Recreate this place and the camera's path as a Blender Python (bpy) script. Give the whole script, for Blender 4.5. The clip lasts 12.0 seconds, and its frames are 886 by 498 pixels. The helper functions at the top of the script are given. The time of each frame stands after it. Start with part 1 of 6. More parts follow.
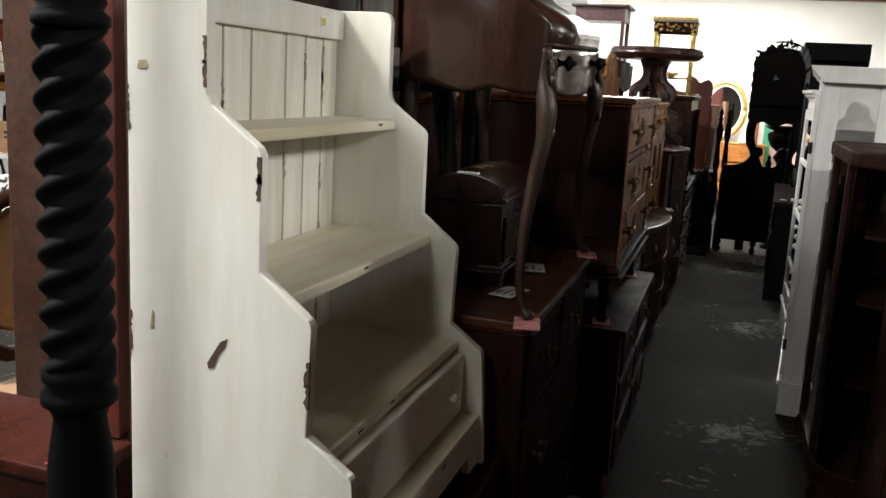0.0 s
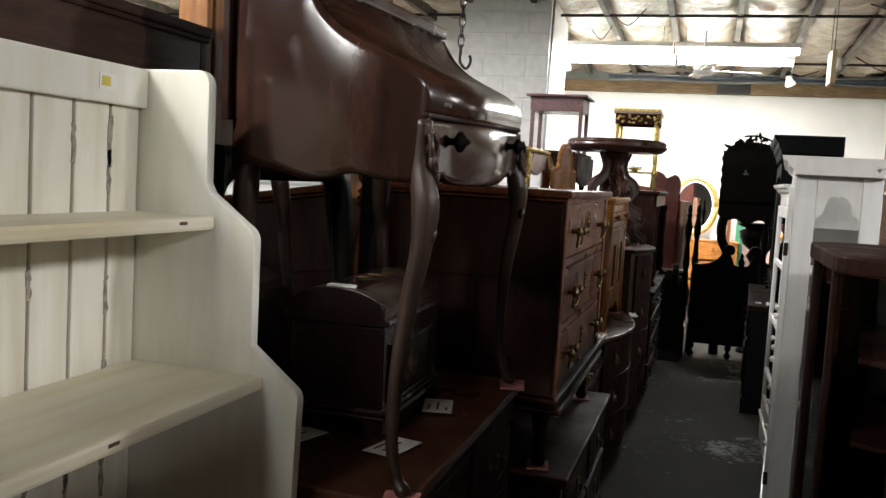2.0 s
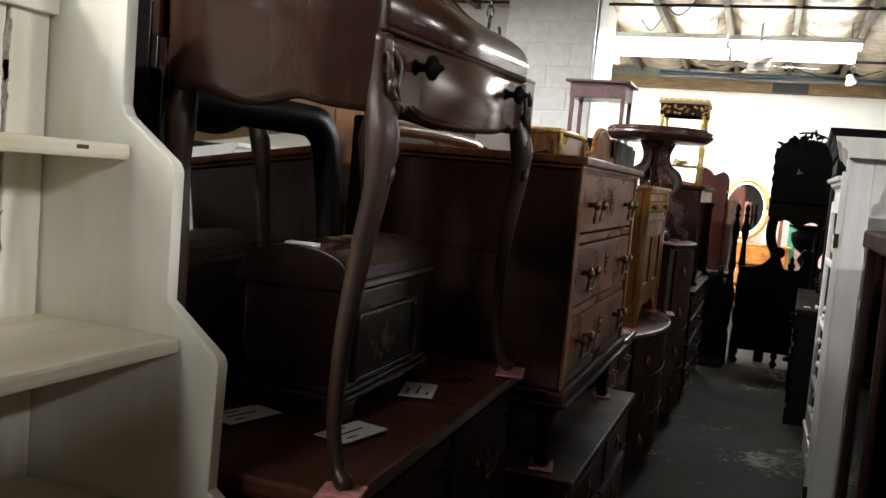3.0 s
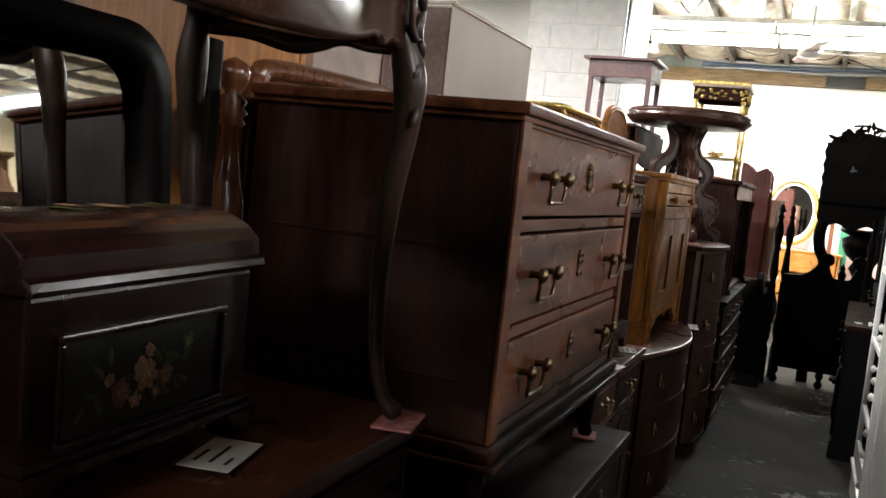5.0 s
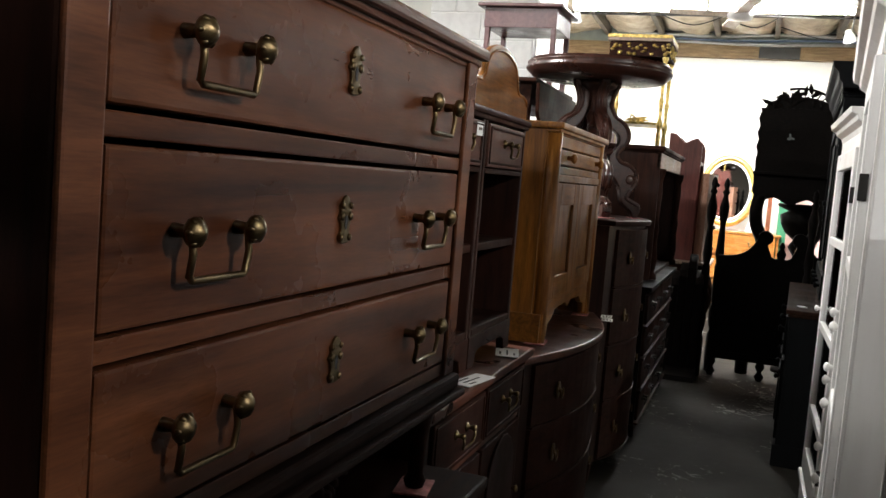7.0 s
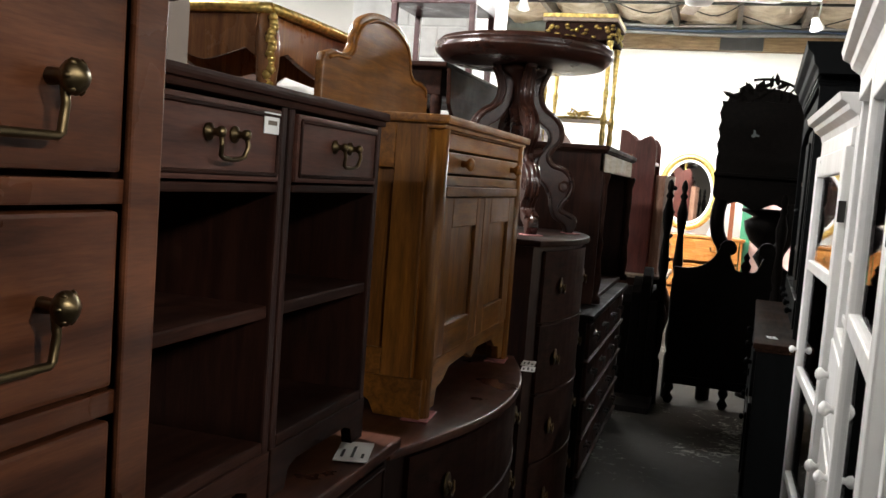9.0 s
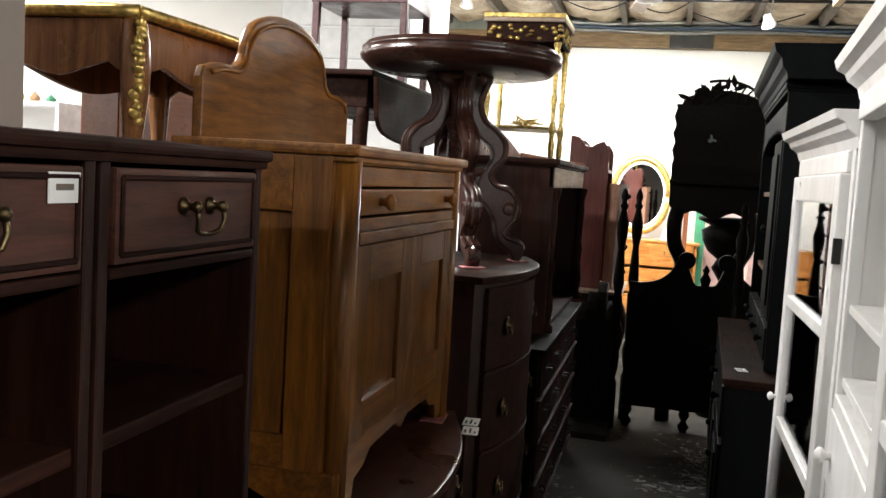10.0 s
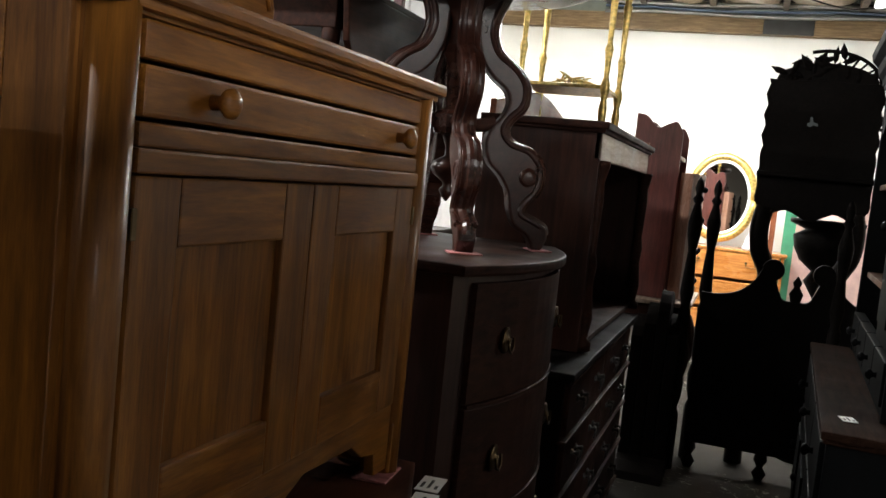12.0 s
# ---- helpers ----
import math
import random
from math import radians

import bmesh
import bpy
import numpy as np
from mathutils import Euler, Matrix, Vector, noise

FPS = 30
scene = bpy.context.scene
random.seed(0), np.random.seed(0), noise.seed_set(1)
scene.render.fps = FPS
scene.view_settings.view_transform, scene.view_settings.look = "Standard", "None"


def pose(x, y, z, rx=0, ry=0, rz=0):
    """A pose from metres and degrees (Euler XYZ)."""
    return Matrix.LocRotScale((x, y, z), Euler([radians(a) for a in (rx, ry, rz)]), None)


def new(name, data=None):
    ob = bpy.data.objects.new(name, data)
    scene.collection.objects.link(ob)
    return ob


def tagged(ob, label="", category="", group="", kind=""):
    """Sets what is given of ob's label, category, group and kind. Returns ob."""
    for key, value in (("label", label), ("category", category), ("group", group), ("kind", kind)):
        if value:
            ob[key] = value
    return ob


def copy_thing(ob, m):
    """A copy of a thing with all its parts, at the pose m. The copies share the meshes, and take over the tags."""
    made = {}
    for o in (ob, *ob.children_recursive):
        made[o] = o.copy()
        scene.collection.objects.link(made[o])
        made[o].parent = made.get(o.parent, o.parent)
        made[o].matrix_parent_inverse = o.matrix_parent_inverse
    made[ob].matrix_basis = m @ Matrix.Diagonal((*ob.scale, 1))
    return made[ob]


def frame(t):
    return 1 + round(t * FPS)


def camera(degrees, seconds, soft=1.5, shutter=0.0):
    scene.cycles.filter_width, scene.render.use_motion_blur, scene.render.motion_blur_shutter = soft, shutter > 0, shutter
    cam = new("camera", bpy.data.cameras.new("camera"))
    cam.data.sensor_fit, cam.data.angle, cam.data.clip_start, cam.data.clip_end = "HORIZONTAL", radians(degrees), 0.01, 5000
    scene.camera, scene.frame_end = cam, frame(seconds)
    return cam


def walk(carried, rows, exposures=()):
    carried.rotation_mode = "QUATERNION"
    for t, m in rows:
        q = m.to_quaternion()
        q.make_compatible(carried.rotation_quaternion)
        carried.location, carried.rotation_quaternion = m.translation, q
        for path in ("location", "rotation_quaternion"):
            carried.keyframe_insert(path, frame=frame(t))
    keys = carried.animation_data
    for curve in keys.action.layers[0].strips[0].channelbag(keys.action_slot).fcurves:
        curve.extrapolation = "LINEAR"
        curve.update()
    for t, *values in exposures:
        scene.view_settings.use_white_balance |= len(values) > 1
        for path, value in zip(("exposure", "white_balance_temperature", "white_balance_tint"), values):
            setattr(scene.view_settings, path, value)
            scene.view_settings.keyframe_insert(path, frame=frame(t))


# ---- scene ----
cam = camera(53.2, 12.0)
METRES, EYE, TILT, LEAN, TURN = 4.5, 1.43, 0.0, 0.0, 17.6
ROWS = [
    (0.0, 0.0, 0.0, 0.0, 0.6, -10.81, -3.14),
    (0.5, 0.0117, 0.0279, 0.0029, 0.09, -8.89, -3.19),
    (1.0, 0.0194, 0.0579, 0.0034, -0.44, -5.39, -3.11),
    (1.5, 0.0308, 0.0916, 0.0008, -0.85, -4.58, -3.08),
    (2.0, 0.0495, 0.1262, -0.0022, -0.73, -4.59, -3.33),
    (2.5, 0.0648, 0.1543, -0.0165, 0.69, -4.65, -4.14),
    (4.5, 0.1213, 0.2859, -0.0271, 5.89, -4.95, -6.26),
    (5.0, 0.1341, 0.332, -0.0331, 5.54, -4.97, -6.08),
    (5.5, 0.1438, 0.376, -0.0414, 5.15, -4.95, -5.85),
    (6.0, 0.1622, 0.4219, -0.0469, 4.29, -4.9, -5.47),
    (6.5, 0.1775, 0.4638, -0.0491, 2.98, -4.85, -4.99),
    (7.0, 0.1964, 0.5084, -0.0541, 2.0, -4.83, -4.67),
    (9.0, 0.25, 0.6734, -0.0423, -0.16, -4.78, -4.32),
    (9.5, 0.2558, 0.7195, -0.0314, -1.74, -4.75, -3.9),
    (10.0, 0.2647, 0.7591, -0.0235, -3.31, -4.73, -3.42),
    (10.5, 0.2782, 0.8041, -0.0212, -3.5, -4.78, -3.59),
    (11.0, 0.2852, 0.8473, -0.0271, -0.05, -4.82, -5.2),
    (11.5, 0.3013, 0.8848, -0.0324, 2.09, -4.88, -5.96),
    (12.0, 0.3204, 0.9301, -0.0466, 1.79, -4.9, -5.81),
]
walk(cam, [(t, pose(0, 0, EYE, TILT, LEAN, TURN) @ pose(METRES * x, METRES * y, METRES * z, 90 + pitch, roll, yaw)) for t, x, y, z, yaw, pitch, roll in ROWS],
     ((0, 0.05), (2.5, 0.12), (4.5, 0.68), (5.5, 0.55), (7, 0.38), (9, 0.33), (10.5, 0.32), (12, 0.0)))

LIGHT, WATTS = 45.0, 70.0

# ---- mesh helpers ----
def thing(name, x, y, z, label, category, group="", turn=0):
    e = new(name)
    e.empty_display_size = 0.1
    e.matrix_basis = pose(x, y, z, 0, 0, turn)
    return tagged(e, label, category, group)


def part(name, bm, mat, parent=None, label="", smooth=False, at=None):
    me = bpy.data.meshes.new(name)
    bm.normal_update()
    bm.to_mesh(me)
    bm.free()
    me.materials.append(mat)
    if smooth:
        for p in me.polygons:
            p.use_smooth = True
    ob = new(name, me)
    ob.parent = parent
    if at is not None:
        ob.matrix_basis = at
    if label:
        ob["label"] = label
    return ob


def again(ob, m, parent=None):
    """One more piece on the same mesh."""
    o = ob.copy()
    scene.collection.objects.link(o)
    o.parent = parent if parent else ob.parent
    o.matrix_basis = m
    return o


def box(x0, x1, y0, y1, z0, z1, bevel=0.004, bm=None, seg=2):
    b = bmesh.new()
    bmesh.ops.create_cube(b, size=1, matrix=Matrix.LocRotScale(((x0 + x1) / 2, (y0 + y1) / 2, (z0 + z1) / 2), None, (abs(x1 - x0), abs(y1 - y0), abs(z1 - z0))))
    if bevel:
        bmesh.ops.bevel(b, geom=b.edges[:], offset=min(bevel, 0.45 * min(abs(x1 - x0), abs(y1 - y0), abs(z1 - z0))), segments=seg, affect="EDGES", profile=0.6)
    return b if bm is None else join(bm, b)


def join(bm, b):
    me = bpy.data.meshes.new("tmp")
    b.to_mesh(me)
    b.free()
    bm.from_mesh(me)
    bpy.data.meshes.remove(me)
    return bm


def moved(b, m):
    bmesh.ops.transform(b, matrix=m, verts=b.verts[:])
    return b


def prism(outline, a, b, axis="y", bevel=0.0):
    """A flat outline (u, v) drawn out from a to b along an axis: y: (x, z), x: (y, z), z: (x, y)."""
    bm = bmesh.new()

    def at(u, v, w):
        return {"y": (u, w, v), "x": (w, u, v), "z": (u, v, w)}[axis]
    lo = [bm.verts.new(at(u, v, a)) for u, v in outline]
    hi = [bm.verts.new(at(u, v, b)) for u, v in outline]
    f0, f1 = bm.faces.new(lo), bm.faces.new(hi[::-1])
    n = len(outline)
    for i in range(n):
        bm.faces.new((lo[i], hi[i], hi[(i + 1) % n], lo[(i + 1) % n]))
    bmesh.ops.recalc_face_normals(bm, faces=bm.faces[:])
    if bevel:
        bmesh.ops.bevel(bm, geom=list({e for f in (f0, f1) for e in f.edges}), offset=bevel, segments=2, affect="EDGES", profile=0.6)
    bmesh.ops.triangulate(bm, faces=[f for f in bm.faces if len(f.verts) > 4])
    return bm


def lathe(profile, seg=20, m=None):
    bm = bmesh.new()
    rings = []
    for r, z in profile:
        rings.append([bm.verts.new((r * math.cos(2 * math.pi * i / seg), r * math.sin(2 * math.pi * i / seg), z)) for i in range(seg)])
    for p, q in zip(rings, rings[1:]):
        for i in range(seg):
            bm.faces.new((p[i], p[(i + 1) % seg], q[(i + 1) % seg], q[i]))
    bm.faces.new(rings[0][::-1])
    bm.faces.new(rings[-1])
    return moved(bm, m) if m else bm


def tube(points, radii, seg=10, flat=1.0):
    """A round bar along points; flat squeezes it across."""
    bm = bmesh.new()
    pts = [Vector(p) for p in points]
    if not isinstance(radii, (list, tuple)):
        radii = [radii] * len(pts)
    side, rings = None, []
    for i, p in enumerate(pts):
        d = (pts[min(i + 1, len(pts) - 1)] - pts[max(i - 1, 0)]).normalized()
        if side is None:
            side = d.orthogonal().normalized()
        side = (side - d * side.dot(d)).normalized()
        up = d.cross(side)
        rings.append([bm.verts.new(p + radii[i] * (math.cos(2 * math.pi * k / seg) * side + flat * math.sin(2 * math.pi * k / seg) * up)) for k in range(seg)])
    for p, q in zip(rings, rings[1:]):
        for k in range(seg):
            bm.faces.new((p[k], p[(k + 1) % seg], q[(k + 1) % seg], q[k]))
    bm.faces.new(rings[0][::-1])
    bm.faces.new(rings[-1])
    bmesh.ops.recalc_face_normals(bm, faces=bm.faces[:])
    return bm


def spline(points, n=6):
    """A smooth line through points."""
    p = [Vector(q) for q in points]
    out = []
    for i in range(len(p) - 1):
        a, b, c, d = p[max(i - 1, 0)], p[i], p[i + 1], p[min(i + 2, len(p) - 1)]
        for k in range(n):
            t = k / n
            out.append(0.5 * (2 * b + (c - a) * t + (2 * a - 5 * b + 4 * c - d) * t * t + (3 * b - a - 3 * c + d) * t ** 3))
    return out + [p[-1]]


def curve2(points, n=6):
    return [(v.x, v.y) for v in spline([(u, w, 0) for u, w in points], n)]


def ring(cx, cy, r, a0, a1, n=10):
    return [(cx + r * math.cos(radians(a0 + (a1 - a0) * i / n)), cy + r * math.sin(radians(a0 + (a1 - a0) * i / n))) for i in range(n + 1)]


# ---- materials ----
def nodes(name):
    mat = bpy.data.materials.new(name)
    mat.use_nodes = True
    return mat, mat.node_tree.nodes, mat.node_tree.links, mat.node_tree.nodes["Principled BSDF"]


def ramp(n, l, source, stops):
    r = n.new("ShaderNodeValToRGB")
    el = r.color_ramp.elements
    while len(el) < len(stops):
        el.new(0.5)
    for e, (p, c) in zip(el, stops):
        e.position, e.color = p, (*c, 1) if len(c) == 3 else c
    l.new(source, r.inputs[0])
    return r.outputs[0]


def grit(n, l, scale, detail=4.0, stretch=(1, 1, 1), rough=0.55, distort=0.0):
    c, m, t = n.new("ShaderNodeTexCoord"), n.new("ShaderNodeMapping"), n.new("ShaderNodeTexNoise")
    m.inputs["Scale"].default_value = stretch
    info = n.new("ShaderNodeObjectInfo")
    comb = n.new("ShaderNodeVectorMath")
    comb.operation = "SCALE"
    comb.inputs[0].default_value = (7.3, 3.1, 5.7)
    l.new(info.outputs["Random"], comb.inputs["Scale"])
    l.new(comb.outputs[0], m.inputs["Location"])
    l.new(c.outputs["Object"], m.inputs[0])
    l.new(m.outputs[0], t.inputs["Vector"])
    t.inputs["Scale"].default_value, t.inputs["Detail"].default_value = scale, detail
    t.inputs["Roughness"].default_value, t.inputs["Distortion"].default_value = rough, distort
    return t.outputs["Fac"]


def mixed(n, l, fac, a, b, mode="MIX"):
    m = n.new("ShaderNodeMix")
    m.data_type, m.blend_type = "RGBA", mode
    for k, v in ((0, fac), (6, a), (7, b)):
        if isinstance(v, (int, float)):
            m.inputs[k].default_value = v
        elif isinstance(v, tuple):
            m.inputs[k].default_value = (*v, 1)
        else:
            l.new(v, m.inputs[k])
    return m.outputs[2]


def relief(n, l, b, height, strength, distance=0.002):
    p = n.new("ShaderNodeBump")
    p.inputs["Strength"].default_value, p.inputs["Distance"].default_value = strength, distance
    l.new(height, p.inputs["Height"])
    l.new(p.outputs[0], b.inputs["Normal"])


def wood(name, dark, light, gloss=0.35, axis="y", coat=0.25, wear=0.35, figure=1.0, spec=0.35):
    mat, n, l, b = nodes(name)
    k = {"x": (1.2, 14, 14), "y": (14, 1.2, 14), "z": (14, 14, 1.2)}[axis]
    g = grit(n, l, 4.0 * figure, 6, k, 0.6, 0.6)
    fine = grit(n, l, 26, 3, k, 0.6)
    blotch = grit(n, l, 2.6, 3)
    col = ramp(n, l, g, [(0.3, dark), (0.52, tuple((p + q) / 2 for p, q in zip(dark, light))), (0.72, light)])
    col = mixed(n, l, 0.4, col, ramp(n, l, fine, [(0.35, (0.45, 0.42, 0.4)), (0.6, (1, 1, 1))]), "MULTIPLY")
    col = mixed(n, l, 0.5, col, ramp(n, l, blotch, [(0.3, (0.55, 0.52, 0.5)), (0.7, (1.25, 1.2, 1.15))]), "MULTIPLY")
    l.new(col, b.inputs["Base Color"])
    dust = grit(n, l, 5, 5)
    r = n.new("ShaderNodeMapRange")
    r.inputs["To Min"].default_value, r.inputs["To Max"].default_value = gloss - 0.08, gloss + wear
    r.inputs["From Min"].default_value, r.inputs["From Max"].default_value = 0.35, 0.75
    l.new(dust, r.inputs[0])
    l.new(r.outputs[0], b.inputs["Roughness"])
    b.inputs["Specular IOR Level"].default_value = spec
    b.inputs["Coat Weight"].default_value, b.inputs["Coat Roughness"].default_value = coat, 0.22
    relief(n, l, b, fine, 0.12, 0.0008)
    return mat


def paint(name, colour, under, gloss=0.45, chips=0.69, grime=(0.72, 0.68, 0.55), axis="z", spec=0.4):
    mat, n, l, b = nodes(name)
    k = {"y": (9, 1, 9), "z": (9, 9, 1)}[axis]
    chip = grit(n, l, 9, 8, (1, 1, 1.0), 0.7, 0.4)
    area = grit(n, l, 2.2, 2)
    both = n.new("ShaderNodeMath")
    both.operation = "MULTIPLY_ADD"
    l.new(area, both.inputs[0])
    both.inputs[1].default_value = 0.45
    l.new(chip, both.inputs[2])
    mask = ramp(n, l, both.outputs[0], [(chips + 0.2, (0, 0, 0)), (chips + 0.225, (1, 1, 1))])
    streak = grit(n, l, 3, 5, k)
    c = mixed(n, l, 1.0, colour, ramp(n, l, streak, [(0.25, grime), (0.6, (1, 1, 1))]), "MULTIPLY")
    c = mixed(n, l, 0.6, c, ramp(n, l, grit(n, l, 1.6, 3), [(0.3, (0.84, 0.83, 0.77)), (0.65, (1, 1, 1))]), "MULTIPLY")
    l.new(mixed(n, l, mask, c, under), b.inputs["Base Color"])
    b.inputs["Roughness"].default_value = gloss
    b.inputs["Specular IOR Level"].default_value = spec
    relief(n, l, b, both.outputs[0], 0.15, 0.001)
    return mat


def plain(name, colour, rough=0.5, metal=0.0, vary=0.25, scale=8.0, bump=0.1):
    mat, n, l, b = nodes(name)
    g = grit(n, l, scale, 6)
    l.new(mixed(n, l, 1.0, colour, ramp(n, l, g, [(0.3, (1 - vary,) * 3), (0.7, (1 + vary * 0.4,) * 3)]), "MULTIPLY"), b.inputs["Base Color"])
    b.inputs["Roughness"].default_value, b.inputs["Metallic"].default_value = rough, metal
    relief(n, l, b, g, bump, 0.002)
    return mat


def glow(name, colour, strength):
    mat, n, l, b = nodes(name)
    b.inputs["Base Color"].default_value = (*colour, 1)
    b.inputs["Emission Color"].default_value = (*colour, 1)
    b.inputs["Emission Strength"].default_value = strength
    return mat


def glassy(name, tint=(1, 1, 1), rough=0.02):
    mat, n, l, b = nodes(name)
    n.remove(b)
    gl, tr, mx, fr = n.new("ShaderNodeBsdfGlossy"), n.new("ShaderNodeBsdfTransparent"), n.new("ShaderNodeMixShader"), n.new("ShaderNodeFresnel")
    gl.inputs["Roughness"].default_value = rough
    tr.inputs["Color"].default_value = (*tint, 1)
    fr.inputs["IOR"].default_value = 1.5
    l.new(fr.outputs[0], mx.inputs[0])
    l.new(tr.outputs[0], mx.inputs[1])
    l.new(gl.outputs[0], mx.inputs[2])
    l.new(mx.outputs[0], n["Material Output"].inputs[0])
    return mat


MAHOG = wood("dark_mahogany", (0.012, 0.0045, 0.003), (0.040, 0.0145, 0.0085), 0.55, "y", 0.0, 0.25, 1.0, 0.09)
MAHOGZ = wood("dark_mahogany_upright", (0.012, 0.0045, 0.003), (0.036, 0.013, 0.008), 0.42, "z", 0.05, 0.3, 1.0, 0.2)
FLAME = wood("flame_mahogany", (0.032, 0.0095, 0.0048), (0.185, 0.068, 0.029), 0.32, "y", 0.12, 0.15, 0.32, 0.22)
ROSE = wood("polished_walnut", (0.022, 0.009, 0.006), (0.075, 0.030, 0.017), 0.22, "z", 0.3, 0.12, 0.6, 0.35)
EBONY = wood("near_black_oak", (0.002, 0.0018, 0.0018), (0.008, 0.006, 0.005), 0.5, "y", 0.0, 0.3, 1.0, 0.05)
REDWOOD = wood("red_mahogany", (0.030, 0.007, 0.005), (0.075, 0.018, 0.011), 0.28)
OAK = wood("golden_oak", (0.105, 0.036, 0.006), (0.33, 0.138, 0.022), 0.36, "y", 0.15)
OAKZ = wood("golden_oak_upright", (0.095, 0.034, 0.006), (0.30, 0.124, 0.020), 0.36, "z", 0.15)
TABLETOP = wood("carved_mahogany", (0.018, 0.0065, 0.0045), (0.055, 0.02, 0.013), 0.30, "y", 0.2, 0.15)
PINE = wood("orange_pine", (0.22, 0.085, 0.02), (0.45, 0.20, 0.06), 0.42, "z", 0.15)
WHITE = paint("distressed_white_paint", (0.80, 0.80, 0.745), (0.10, 0.06, 0.035), 0.42, 0.74, (0.9, 0.88, 0.80))
COOLWHITE = paint("distressed_cool_white_paint", (0.80, 0.80, 0.80), (0.13, 0.10, 0.08), 0.38, 0.73, (0.88, 0.87, 0.85))
BLACK = paint("worn_black_paint", (0.0045, 0.005, 0.0055), (0.05, 0.035, 0.025), 0.62, 0.76, (0.6, 0.6, 0.6), "z", 0.04)
DIMBRASS = plain("dim_brass", (0.13, 0.09, 0.045), 0.4, 1.0, 0.5, 40)
BRASS = plain("tarnished_brass", (0.19, 0.14, 0.07), 0.38, 1.0, 0.5, 40)
GOLD = plain("gilded_metal", (0.80, 0.58, 0.18), 0.32, 0.75, 0.6, 60, 0.5)
IRON = plain("dark_iron", (0.03, 0.028, 0.026), 0.45, 0.6)
STEEL = plain("galvanised_steel", (0.45, 0.45, 0.45), 0.4, 0.8)
PAPER = plain("paper_tag", (0.8, 0.8, 0.78), 0.7, 0, 0.08)
PINK = plain("pink_felt_pad", (0.55, 0.22, 0.22), 0.8, 0, 0.5, 60)
INK = plain("black_ink", (0.02, 0.02, 0.02), 0.6)
MIRROR = plain("mirror_silver", (0.85, 0.87, 0.86), 0.02, 1.0, 0.04, 3, 0.0)
GLASS = glassy("window_glass")
TUBE = glow("fluorescent_tube", (0.95, 1.0, 0.93), LIGHT)
WALLW = plain("white_painted_plaster", (0.82, 0.81, 0.77), 0.6, 0, 0.08, 1.5)
# dark board for the light-blocking partition and the painted shade inside cabinets
SHADEBOARD = wood("dark_shade_board", (0.03, 0.014, 0.009), (0.08, 0.037, 0.022), 0.5, "z", 0.0)
CREAMW = plain("dull_cream_paint", (0.62, 0.52, 0.34), 0.7, 0, 0.2, 1.2)
# invented wall colour, dark so the closing walls return little fill light
LOWBOUNCE = plain("low_bounce_brown", (0.10, 0.085, 0.07), 0.8, 0, 0.3, 1.2)
BLOCKW = plain("white_painted_block", (0.80, 0.80, 0.79), 0.55, 0, 0.12, 14, 0.35)
CARD = plain("brown_cardboard", (0.36, 0.21, 0.11), 0.8, 0, 0.2)
GREEN = plain("green_paint", (0.05, 0.22, 0.12), 0.4)


def floor_material():
    mat, n, l, b = nodes("worn_concrete")
    big, small = grit(n, l, 0.9, 4), grit(n, l, 14, 8, (1, 1, 1), 0.7)
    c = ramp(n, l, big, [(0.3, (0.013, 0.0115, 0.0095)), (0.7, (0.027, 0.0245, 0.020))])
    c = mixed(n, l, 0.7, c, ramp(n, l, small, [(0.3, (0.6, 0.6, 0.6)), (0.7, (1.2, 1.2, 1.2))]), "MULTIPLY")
    flake = grit(n, l, 24, 9, (0.8, 1.1, 1), 0.8, 0.8)
    zone = grit(n, l, 1.7, 2)
    s = n.new("ShaderNodeMath")
    s.operation = "MULTIPLY_ADD"
    l.new(zone, s.inputs[0])
    s.inputs[1].default_value = 0.7
    l.new(flake, s.inputs[2])
    mask = ramp(n, l, s.outputs[0], [(0.975, (0, 0, 0)), (1.03, (1, 1, 1))])
    l.new(mixed(n, l, mask, c, (0.24, 0.235, 0.22)), b.inputs["Base Color"])
    rr = ramp(n, l, small, [(0.3, (0.66,) * 3), (0.8, (0.92,) * 3)])
    l.new(rr, b.inputs["Roughness"])
    b.inputs["Specular IOR Level"].default_value = 0.09
    relief(n, l, b, small, 0.25, 0.003)
    return mat


def quilt_material():
    mat, n, l, b = nodes("white_foil_insulation")
    g, f = grit(n, l, 5, 6), grit(n, l, 24, 6)
    l.new(ramp(n, l, g, [(0.3, (0.34, 0.25, 0.15)), (0.5, (0.62, 0.52, 0.38)), (0.7, (0.86, 0.80, 0.69))]), b.inputs["Base Color"])
    b.inputs["Roughness"].default_value = 0.38
    both = n.new("ShaderNodeMath")
    both.operation = "MULTIPLY_ADD"
    l.new(f, both.inputs[0])
    both.inputs[1].default_value = 0.35
    l.new(g, both.inputs[2])
    relief(n, l, b, both.outputs[0], 1.0, 0.05)
    return mat


FLOOR, QUILT = floor_material(), quilt_material()

# ---- the building ----
FAR, PIER = 12.9, 8.8


def structure(name, bm, mat, label, category):
    return tagged(part(name, bm, mat, None), label, category, kind="structure")


def ceiling_z(y):
    return 3.06 + 0.035 * (FAR - y)


